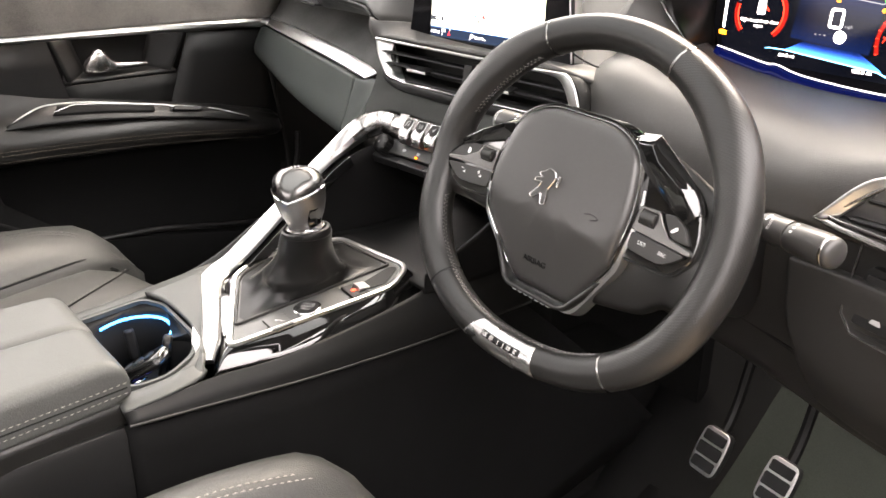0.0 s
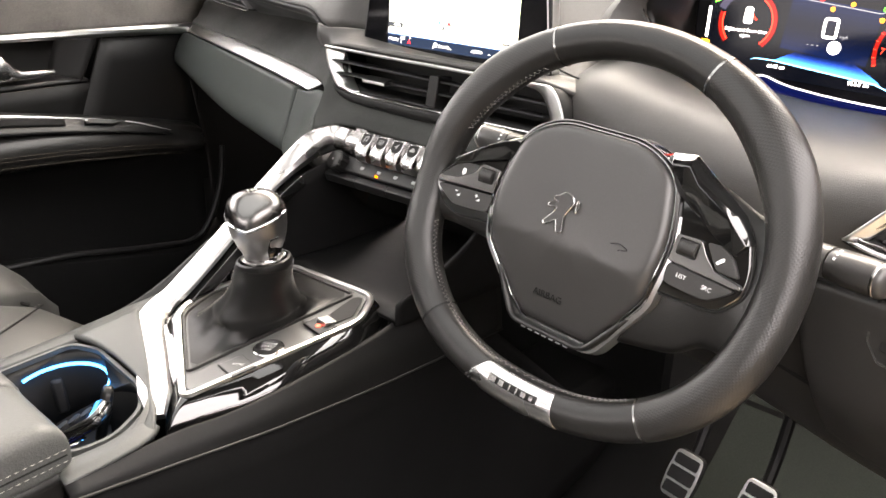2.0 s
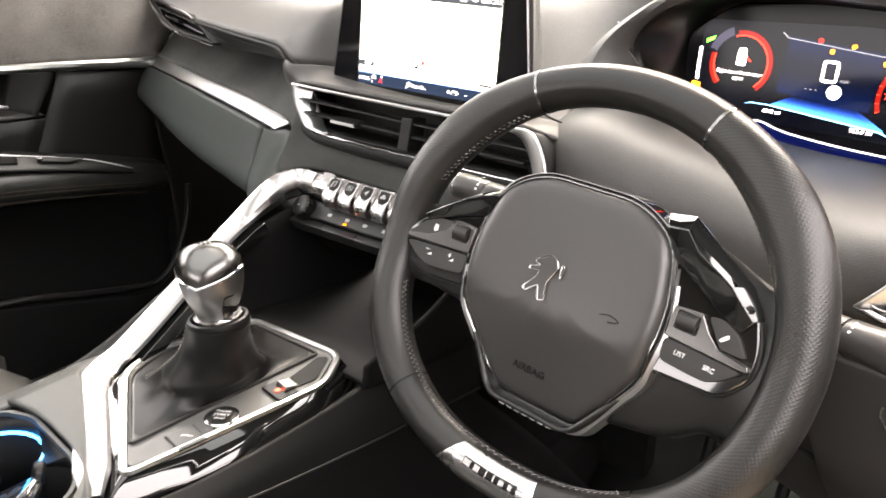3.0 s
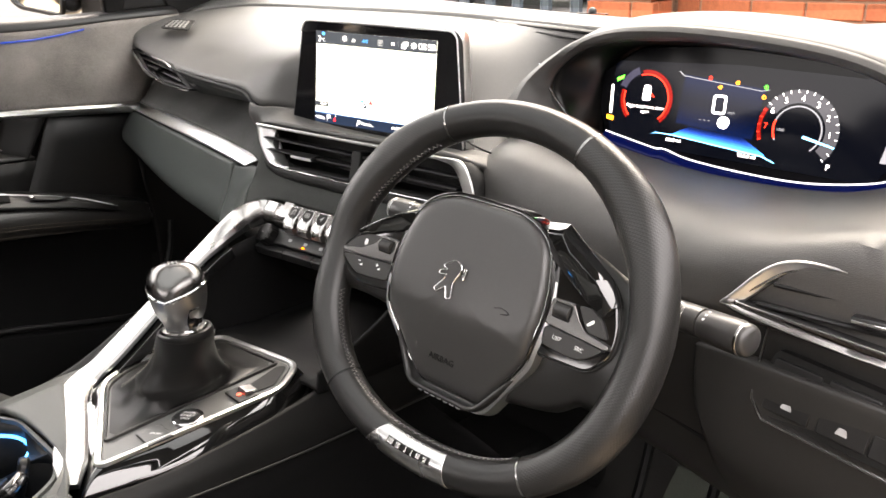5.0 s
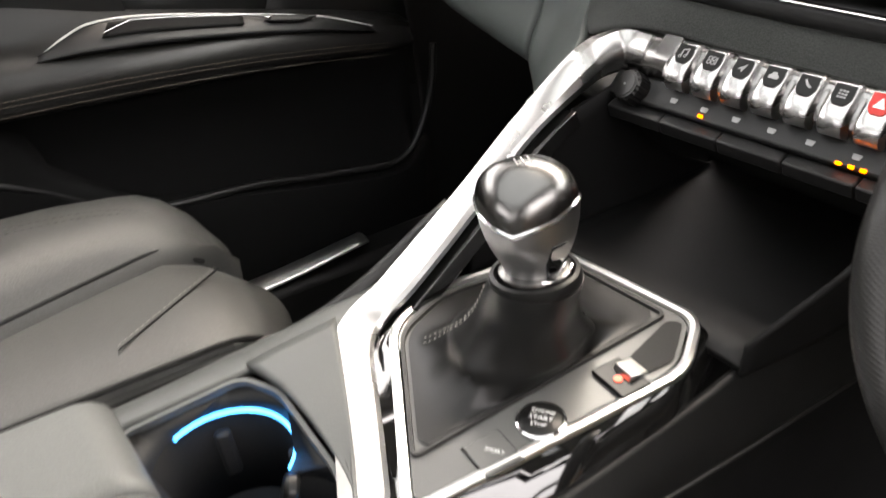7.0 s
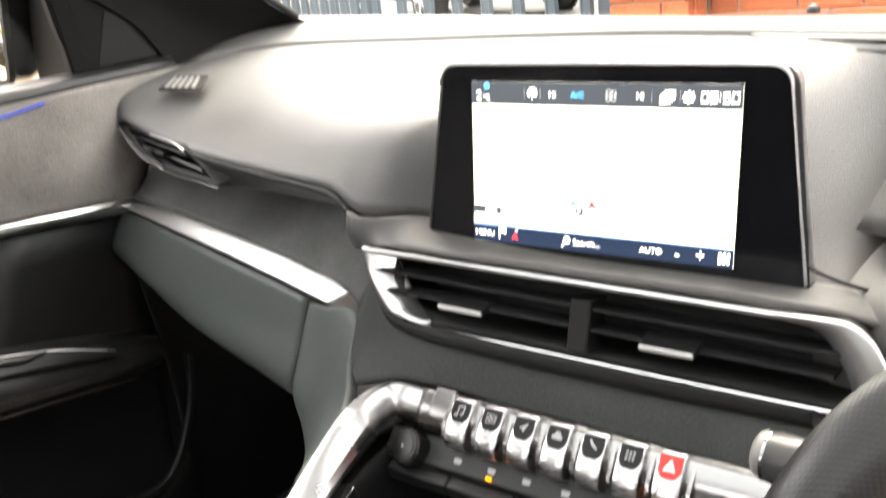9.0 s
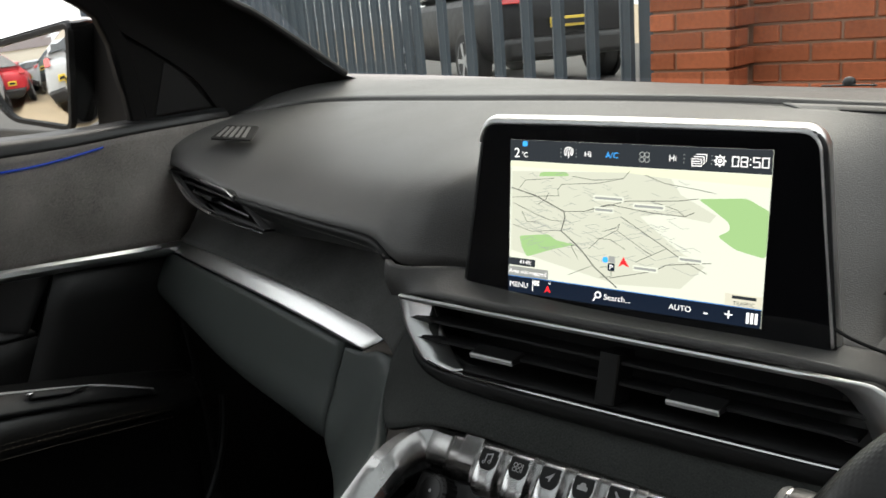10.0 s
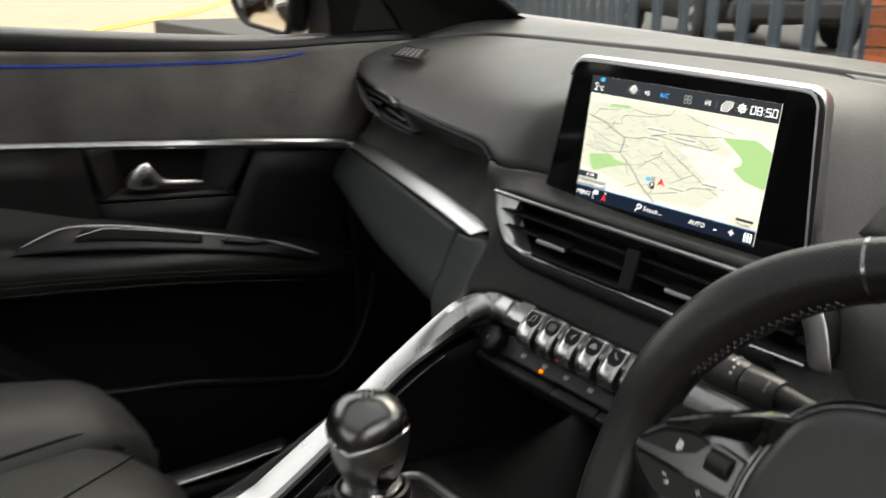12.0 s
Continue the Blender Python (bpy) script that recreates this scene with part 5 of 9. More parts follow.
def passenger_vent():
    """Slim slanting vent: a chrome V at its outer end, dark slats and a bright upper corner."""
    v = thing("passenger_vent", "slim outer passenger air vent with chrome edge", "air vent")
    at = lambda x, y, z=0.0: PV @ Vector((x, y, z))
    ring = round_poly([(-0.150, 0.0195), (0.058, 0.0165), (0.150, -0.0150), (0.005, -0.0165), (-0.058, -0.0110)], [0.004, 0.010, 0.004, 0.02, 0.02], 5)
    high = PV.to_3x3() @ Vector((0, 1, 0))
    part("duct", loft([[at(p.x, p.y, -0.001) for p in ring], [at(p.x * 0.92 + 0.004, p.y * 0.85, -0.040) for p in ring]], True, False), M_DARK, v, solid=0.002)
    part("duct_back", prism([(p.x * 0.92 + 0.004, p.y * 0.85) for p in ring], 0.002, PV, -0.040), M_DARK, v)
    part("chrome_edge", patch([[at(-0.156, 0.0215, 0.003), at(-0.106, 0.0035, 0.004), at(-0.058, -0.0118, 0.004), at(0.006, -0.0178, 0.003)], [at(-0.140, 0.0170, -0.001), at(-0.098, 0.0035, -0.002), at(-0.054, -0.0092, -0.002), at(0.006, -0.0158, 0.001)], [at(-0.122, 0.0140, -0.010), at(-0.086, 0.0030, -0.011), at(-0.047, -0.0062, -0.010), at(0.006, -0.0140, -0.004)]], 24, 9), M_DARKCHROME, v, "dark chrome outer edge", solid=0.0012)
    part("bright_corner", patch([[at(-0.030, 0.0192, 0.003), at(0.015, 0.0186, 0.004), at(0.050, 0.0172, 0.005), at(0.072, 0.0118, 0.004)], [at(-0.024, 0.0165, 0.000), at(0.015, 0.0150, -0.001), at(0.046, 0.0130, -0.001), at(0.068, 0.0080, 0.001)], [at(-0.018, 0.0150, -0.008), at(0.015, 0.0132, -0.009), at(0.042, 0.0105, -0.008), at(0.066, 0.0060, -0.003)]], 18, 8), M_SILVER, v, "bright silver upper corner", solid=0.0012)
    for y0, y1, x0, x1 in ((0.0095, 0.0045, -0.104, 0.070), (0.0005, -0.0065, -0.070, 0.100)):
        part("slat", sweep([at(x0 + (x1 - x0) * f, y0 + (y1 - y0) * f, -0.008) for f in (0, 0.33, 0.66, 1)], [(-0.010, -0.0010), (0.0035, -0.0014), (0.0046, 0.0), (0.0035, 0.0014), (-0.010, 0.0010)], up=high), M_KEYBLACK, v, "gloss black slat")
    part("tab", box(0.022, 0.005, 0.012, PV @ pose(0.000, 0.0005, -0.002, 0, 0, -2)), M_KEYBLACK, v, "sliding tab", bevel=0.001)
    part("lower_line", tube(spline([at(0.004, -0.0176, 0.002), at(0.060, -0.0182, 0.002), at(0.150, -0.0168, 0.001)], 20), 0.0007, 6), M_DARKCHROME, v, "fine chrome lower line")
    return v


passenger_vent()


def defroster():
    v = thing("side_defroster", "small black side window demister grille in the dash top", "air vent")
    m = basis((-0.577, 0.354, 0.8828), (1, 0.02, 0.0), (0, -0.42, 0.9))
    part("frame", prism(round_poly([(-0.036, -0.017), (0.047, -0.017), (0.026, 0.017), (-0.039, 0.017)], 0.004), 0.0022, m, -0.001), M_DARK, v, bevel=0.0006)
    for i in range(5):
        part("fin", prism([(-0.026 + i * 0.013, -0.013), (-0.020 + i * 0.013, -0.013), (-0.028 + i * 0.011, 0.012), (-0.033 + i * 0.011, 0.012)], 0.0016, m, 0.0008), M_STALKTIP, v, "grey fin")
    return v


defroster()


def deck_sensor():
    s = thing("light_sensor", "small black light sensor dome on the dash top", "sensor")
    part("dome", lathe([(0.007, 0.0), (0.007, 0.003), (0.0055, 0.007), (0.002, 0.009)], pose(0.033, 0.72, 0.921)), M_PLASTIC, s)
    part("seat", box(0.055, 0.012, 0.002, pose(0.033, 0.72, 0.9205)), M_PLASTIC, s, bevel=0.001)
    g = thing("windscreen_grille", "perforated black speaker panel in the dash top", "speaker grille")
    rows = [[(0.07, 0.4170, 0.9150), (0.16, 0.4095, 0.9125), (0.24, 0.4060, 0.9085)], [(0.10, 0.4000, 0.9050), (0.16, 0.3990, 0.9015), (0.24, 0.4010, 0.8950)]]
    part("panel", patch(rows, 24, 6), M_PAD, g, solid=0.002)
    return s


deck_sensor()

# ---- toggle key bar ----
KB = basis((0.0435, 0.1685, 0.6700), (1, 0.055, 0.0), (0, -1, 0.52))
M_LED = glowing("led_orange", (1.0, 0.15, 0.0), 0.7)


def key_bar():
    bar = thing("key_bar", "curved dark chrome bar carrying the toggle keys", "switch bar")
    prof = [(-0.013, 0.0205), (-0.003, 0.0212), (0.004, 0.0185), (0.009, 0.011), (0.0105, 0.002), (0.009, -0.007), (0.004, -0.0145), (-0.004, -0.0185), (-0.013, -0.019)]
    ends = [[KB @ Vector((x, y * k, z)) for z, y in prof] for x, k in ((-0.125, 0.9), (-0.09, 1.0), (0.13, 1.0), (0.155, 0.9))]
    part("bar", loft(ends), M_DARKCHROME, bar)
    part("switch_strip", box(0.262, 0.022, 0.030, KB @ pose(-0.004, -0.030, -0.010, -18)), M_PLASTIC, bar, "black touch switch row", bevel=0.002)
    for i in range(5):
        a, b = -0.128 + i * 0.052, -0.128 + (i + 1) * 0.052 - 0.0008
        part("lip_segment", box(b - a, 0.011, 0.012, KB @ pose((a + b) / 2, -0.0455, 0.002 - abs(i - 2) * 0.0006, -40)), M_PLASTIC, bar, bevel=0.0015)
    for i in range(8):
        x = -0.0846 + i * 0.0248
        part("rib", loft([[KB @ Vector((x + dx, y, z)) for y, z in ((0.0155, -0.004), (0.0160, 0.004), (0.006, 0.0112), (-0.006, 0.0135), (-0.0130, 0.0120), (-0.0172, 0.006), (-0.0165, -0.004))] for dx in (-0.0017, 0.0017)]), M_DARKCHROME, bar, "narrow rib between the keys", bevel=0.0006)
    for x in (-0.0445, 0.0640, 0.0725, 0.0808):
        part("lamp", box(0.0040, 0.0022, 0.001, KB @ pose(x, -0.0325 if x < 0 else -0.0345, 0.0075 if x < 0 else 0.0081, -18)), M_LED, bar, "small amber lamp")
    for x in (-0.072, -0.0445, -0.0175, 0.011, 0.040, 0.0725):
        part("switch_mark", prism(round_poly([(-0.0025, -0.002), (0.0025, -0.002), (0.0032, 0.002), (-0.0032, 0.002)], 0.0006, 2), 0.0003, KB @ pose(x, -0.0275, 0.0054, -18)), M_PRINT_DIM, bar)
    return bar


key_bar()


def toggle_key(cap_mat, mark):
    k = thing("toggle_key", "dark chrome toggle key with a gloss black symbol pad", "toggle key", group="toggle keys in the centre bar")
    w = 0.0080
    prof = spline([(0.0160, -0.004), (0.0172, 0.004), (0.0135, 0.0092), (0.004, 0.0122), (-0.004, 0.0146), (-0.0115, 0.0150), (-0.0172, 0.0122), (-0.0200, 0.0060), (-0.0190, -0.003)], 30)
    rings = [[Vector((x, p.x, p.y - abs(x) * dz)) for p in prof] for x, dz in ((-w, 0.06), (-w * 0.9, 0.0), (-w * 0.3, 0.0), (w * 0.3, 0.0), (w * 0.9, 0.0), (w, 0.06))]
    part("lever", loft(rings), M_KEYMETAL, k, "satin dark chrome lever", angle=50)
    pad = round_poly([(-0.0072, -0.0030), (-0.0040, -0.0080), (0.0040, -0.0080), (0.0072, -0.0030), (0.0072, 0.0068), (-0.0072, 0.0068)], [0.002, 0.002, 0.002, 0.002, 0.001, 0.001])
    m = Matrix.Translation((0, 0.0068, 0.0124)) @ pose(0, 0, 0, -16.5)
    part("symbol_pad", prism(pad, 0.0022, m, -0.002), cap_mat, k, "gloss red pad" if cap_mat is M_RED else "", bevel=0.0004)
    part("edge_line", tube([m @ Vector(p) for p in ((-0.0073, 0.0030, 0.0002), (-0.0073, 0.0072, 0.0), (0.0073, 0.0072, 0.0), (0.0073, 0.0030, 0.0002))], 0.0004, 5), M_CHROME, k, "fine chrome outline")
    def ring_of(cx, cy, r, n=10):
        return [[(cx + rr * math.cos(a), cy + rr * math.sin(a)) for rr, order in ((r, 1), (r * 0.7, -1)) for a in np.linspace(0, 6.1, n)[::order]]]
    mk = {
        "note": [[(-0.0022, -0.003), (-0.0022, 0.003), (0.003, 0.0045), (0.003, -0.002), (0.0022, -0.002), (0.0022, 0.0032), (-0.0014, 0.0022), (-0.0014, -0.003)]] + ring_of(-0.0026, -0.0030, 0.0013) + ring_of(0.0018, -0.0020, 0.0013),
        "fan": [p for q in (-1, 1) for r in (-1, 1) for p in ring_of(q * 0.0016 - 0.0008, r * 0.0016, 0.0017)] + [[(0.0030, -0.003), (0.0036, -0.003), (0.0036, 0.003), (0.0030, 0.003)]],
        "arrow": [[(-0.003, -0.0010), (0.003, 0.0035), (0.0005, -0.0035), (-0.0003, -0.0008)]],
        "car": [[(-0.0035, -0.002), (0.0035, -0.002), (0.0038, 0.0005), (0.0022, 0.001), (0.0015, 0.003), (-0.0015, 0.003), (-0.0022, 0.001), (-0.0038, 0.0005)]],
        "phone": [[(-0.003, 0.003), (-0.002, 0.004), (0.0, 0.0015), (0.0018, 0.0), (0.0035, -0.001), (0.0025, -0.0022), (-0.0005, -0.0005)]],
        "grid": [[(-0.003 + i * 0.0022, -0.003 + j * 0.0022), (-0.0016 + i * 0.0022, -0.003 + j * 0.0022), (-0.0016 + i * 0.0022, -0.0016 + j * 0.0022), (-0.003 + i * 0.0022, -0.0016 + j * 0.0022)] for i in range(3) for j in range(3)],
        "triangle": [[(-0.004, -0.0035), (0.004, -0.0035), (0.0, 0.0040)]],
    }[mark]
    part("symbol", join(*[prism(p, 0.0003, m, 0.0002) for p in mk]), M_PRINT if mark == "triangle" else M_PRINT_DIM, k)
    return k


for i, mark in enumerate(("note", "fan", "arrow", "car", "phone", "grid", "triangle")):
    key = toggle_key(M_RED if mark == "triangle" else M_KEYBLACK, mark)
    key.matrix_world = KB @ pose(-0.0722 + i * 0.0248, 0.0002, 0.0025)
    if mark == "triangle":
        tagged(key, "dark chrome toggle key with a red hazard triangle pad")
small_key = thing("demist_key", "small dark chrome demist key at the bar's end", "toggle key")
part("lever", loft([[Vector((x, y, z)) for y, z in ((0.019, -0.002), (0.0195, 0.003), (0.006, 0.0075), (-0.002, 0.0075), (-0.002, -0.002))] for x in (-0.0085, 0.0085)]), M_DARKCHROME, small_key, bevel=0.001)
part("symbol", prism([(-0.004, 0.008), (0.004, 0.008), (0.005, 0.014), (-0.005, 0.014)], 0.0006, Matrix.Translation((0, 0, 0.0048)) @ pose(0, 0, 0, -16), 0.0005), M_KEYBLACK, small_key)
small_key.matrix_world = KB @ pose(-0.0922, 0.0000, 0.0035)


def volume_knob():
    k = thing("volume_knob", "ribbed black rotary volume knob", "rotary knob")
    m = KB @ pose(-0.1095, -0.0285, 0.002, -8, -10)
    n = 40
    rings = []
    for r, z in ((0.0125, 0.0), (0.0128, 0.003), (0.0128, 0.012), (0.0112, 0.0145)):
        rings.append([m @ Vector(((r + 0.0006 * (i % 2)) * math.cos(2 * math.pi * i / n), (r + 0.0006 * (i % 2)) * math.sin(2 * math.pi * i / n), z)) for i in range(n)])
    part("barrel", loft(rings), M_KEYBLACK, k, angle=20)
    part("face", lathe([(0.0100, 0.0), (0.0095, 0.001), (0.003, 0.0013)], m @ pose(0, 0, 0.0143)), M_KEYBLACK, k)
    part("ring", lathe([(0.0108, 0.0), (0.0108, 0.0008), (0.0098, 0.0010)], m @ pose(0, 0, 0.0138)), M_KEYBLACK, k)
    part("dot", lathe([(0.0012, 0.0), (0.0012, 0.0004), (0.0005, 0.0005)], m @ pose(0, 0, 0.0155), 12), M_PRINT_DIM, k)
    return k


volume_knob()


# ---- centre console ----
def deck_z(y):
    return 0.531 + 0.09 * y


DECK = basis((0, 0, deck_z(0)), (1, 0, 0), (0, -0.09, 1))


def on_deck(x, y, h=0.0):
    return Vector((x, y, deck_z(y) + h))


def console():
    c = thing("centre_console", "black and grey car centre console", "centre console", kind="structure")
    # top deck, with the opening for the cup holders left out
    def strip(rows, name="deck", mat=M_DECK, label=""):
        part(name, patch(rows, 24, 12), mat, c, label, solid=0.006)
    strip([[on_deck(-0.118, 0.02, 0.05), on_deck(-0.120, -0.06, 0.006), on_deck(-0.126, -0.12, -0.002), on_deck(-0.135, -0.20, -0.008), on_deck(-0.14, -0.30, -0.01)],
           [on_deck(-0.10, 0.0, 0.055), on_deck(-0.105, -0.08, 0.006), on_deck(-0.110, -0.13, 0.001), on_deck(-0.118, -0.20, -0.002), on_deck(-0.122, -0.30, -0.002)],
           [on_deck(-0.090, -0.02, 0.045), on_deck(-0.094, -0.10, 0.002), on_deck(-0.094, -0.15, 0.002), on_deck(-0.100, -0.20, 0.0), on_deck(-0.108, -0.30, 0.0)]], "deck_side", M_DECK, "grey soft-touch deck")
    strip([[on_deck(-0.098, -0.120, 0.002), on_deck(-0.02, -0.155, 0.002), on_deck(0.075, -0.198, 0.001), on_deck(0.100, -0.215, -0.012)],
           [on_deck(-0.10, -0.16, 0.001), on_deck(-0.03, -0.170, 0.001), on_deck(0.040, -0.186, 0.0), on_deck(0.075, -0.203, -0.002), on_deck(0.100, -0.235, -0.012)],
           [on_deck(-0.10, -0.192, 0.0), on_deck(-0.05, -0.183, 0.0), on_deck(0.032, -0.188, 0.0), on_deck(0.070, -0.207, 0.0), on_deck(0.096, -0.25, -0.010)]], "deck_bridge", M_DECK, "grey soft-touch deck")
    strip([[on_deck(0.062, -0.200, 0.0), on_deck(0.072, -0.210, 0.0), on_deck(0.088, -0.245, 0.0), on_deck(0.082, -0.30, 0.0)], [on_deck(0.082, -0.212, 0.0), on_deck(0.092, -0.224, 0.0), on_deck(0.101, -0.25, 0.0), on_deck(0.098, -0.30, 0.0)], [on_deck(0.098, -0.208, -0.004), on_deck(0.106, -0.222, -0.004), on_deck(0.111, -0.25, -0.003), on_deck(0.110, -0.30, -0.003)]], "deck_edge", M_DECK, "grey soft-touch deck edge")
    # driver's flank: a smooth band that ends in a crease, dark lining below
    a0 = [(0.120, 0.23, 0.55), (0.117, 0.12, 0.532), (0.119, 0.02, 0.517), (0.120, -0.09, 0.507), (0.116, -0.15, 0.504), (0.1105, -0.205, 0.505), (0.1095, -0.30, 0.5005)]
    a1 = [(0.136, 0.23, 0.462), (0.135, 0.12, 0.464), (0.134, 0.02, 0.467), (0.132, -0.09, 0.4735), (0.129, -0.15, 0.478), (0.125, -0.21, 0.483), (0.120, -0.30, 0.4905)]
    a2 = [(x - 0.009, y, z - 0.005) for x, y, z in a1]
    part("flank_crease", tube(spline(a1, 60), 0.0014, 8), M_KNEE, c, "soft crease along the flank")
    part("flank_upper", patch([a0, [((p[0] + q[0]) / 2 + 0.003, p[1], (p[2] + q[2]) / 2) for p, q in zip(a0, a1)], a1], 50, 14), M_DARK, c, "charcoal plastic console flank", solid=0.006)
    b0 = [(x - 0.004, y, z - 0.002) for x, y, z in a2]
    b1 = [(0.12, 0.4, 0.3), (0.114, 0.12, 0.3), (0.113, 0.02, 0.29), (0.112, -0.09, 0.28), (0.110, -0.20, 0.28), (0.107, -0.30, 0.28)]
    b2 = [(0.11, 0.6, 0.1), (0.105, 0.12, 0.02), (0.105, 0.02, 0.02), (0.105, -0.09, 0.02), (0.105, -0.20, 0.02), (0.105, -0.30, 0.02)]
    part("flank_lower", patch([b0, b1, b2], 40, 12), M_SHADEBLACK, c, solid=0.006)
    # rear box under the armrest
    part("rear_box", loft([[(x, y, z) for x, z in ((-0.11, 0.02), (-0.115, 0.47), (0.108, 0.484), (0.1115, 0.475), (0.109, 0.38), (0.107, 0.28), (0.105, 0.02))] for y in (-0.3012, -0.80)]), M_PLASTIC, c, bevel=0.0008)
    part("passenger_flank", patch([[(-0.12, 0.0, 0.575), (-0.126, -0.12, 0.516), (-0.14, -0.30, 0.49)], [(-0.125, 0.02, 0.42), (-0.125, -0.12, 0.40), (-0.13, -0.30, 0.40)], [(-0.11, 0.05, 0.05), (-0.11, -0.12, 0.05), (-0.11, -0.30, 0.05)]], 24, 12), M_PLASTIC, c, solid=0.006)
    # storage bin below the keys
    part("bin_floor", patch([[(-0.10, 0.06, 0.53), (0.12, 0.06, 0.53)], [(-0.10, 0.15, 0.525), (0.12, 0.15, 0.525)], [(-0.10, 0.30, 0.53), (0.12, 0.30, 0.53)]], 12, 8), M_DARK, c, "black storage tray", solid=0.006)
    part("bin_back", box(0.24, 0.01, 0.15, pose(0.01, 0.31, 0.60)), M_DARK, c)
    part("bin_left", patch([[(-0.085, 0.16, 0.65), (-0.088, 0.06, 0.62), (-0.09, -0.03, 0.56)], [(-0.095, 0.20, 0.58), (-0.095, 0.06, 0.57), (-0.092, 0.0, 0.54)], [(-0.095, 0.31, 0.52), (-0.095, 0.06, 0.52), (-0.092, 0.0, 0.52)]], 20, 10), M_SHADEBLACK, c, solid=0.004)
    part("bin_right", patch([[(0.165, 0.21, 0.68), (0.15, 0.14, 0.60), (0.124, 0.06, 0.545)], [(0.150, 0.26, 0.60), (0.14, 0.14, 0.57), (0.124, 0.06, 0.535)], [(0.135, 0.31, 0.52), (0.13, 0.14, 0.52), (0.122, 0.06, 0.52)]], 20, 10), M_SHADEBLACK, c, solid=0.004)
    part("bin_roof", patch([[(-0.10, 0.165, 0.632), (0.16, 0.175, 0.632)], [(-0.10, 0.31, 0.66), (0.16, 0.31, 0.66)]], 8, 4), M_DARK, c, solid=0.004)
    for x in (0.075, 0.095):
        part("socket", lathe([(0.008, 0.0), (0.008, 0.003), (0.006, 0.004)], pose(x, 0.302, 0.585, 90)), M_BLUE, c, "small blue socket cap")
    return c


console()


def silver_rail():
    r = thing("silver_rail", "satin silver rail sweeping from the key bar round the gear lever", "trim rail")
    path = spline([(-0.066, 0.1660, 0.6690), (-0.086, 0.1650, 0.6695), (-0.0965, 0.1585, 0.6690), (-0.1005, 0.143, 0.667), (-0.1015, 0.120, 0.661), (-0.098, 0.06, 0.634), (-0.093, -0.01, 0.585), (-0.090, -0.07, 0.5445), (-0.087, -0.102, 0.5275), (-0.062, -0.128, 0.5245), (0.0, -0.160, 0.5215), (0.064, -0.193, 0.5165), (0.082, -0.203, 0.5100)], 86)
    bar_end = [(0.013, 0.004), (0.006, 0.0165), (-0.006, 0.0185), (-0.0140, 0.009), (-0.0150, -0.002), (-0.008, -0.0140), (0.010, -0.0140)]
    blade = [(0.0152, -0.0030), (0.0146, 0.0002), (0.0020, 0.0009), (-0.0125, 0.0003), (-0.0158, -0.0026), (-0.0150, -0.0075), (0.012, -0.0080)]
    rings = []
    for i, p in enumerate(path):
        a, b = path[max(0, i - 1)], path[min(len(path) - 1, i + 1)]
        t = (b - a).normalized()
        side = t.cross(Vector((0, 0, 1))).normalized()
        top = side.cross(t)
        k = min(1.0, max(0.0, (i - 7) / 15))
        k = k * k * (3 - 2 * k)
        n = len(path)
        k2 = 1 - 0.22 * math.exp(-((i - 27) / 11) ** 2) - 0.55 * max(0, (i - n + 6) / 6)
        rings.append([p + side * k2 * (x0 + (x1 - x0) * k) + top * (y0 + (y1 - y0) * k) for (x0, y0), (x1, y1) in zip(bar_end, blade)])
    part("rail", loft(rings), M_RAIL, r, "polished satin silver rail", angle=38)
    inner = [p + Vector((0.014, 0.002, -0.015)) if i < 58 else p + Vector((0.010, 0.016, -0.004)) for i, p in enumerate(path)]
    part("inner_gloss", sweep(inner[16:-7], [(-0.008, -0.012), (-0.008, 0.003), (0.006, 0.001), (0.008, -0.014)], scale=[min(1.0, 0.25 + 0.1 * k) for k in range(len(inner[16:-7]))][::-1]), M_PIANO, r, "gloss black inner edge", bevel=0.001)
    return r


silver_rail()


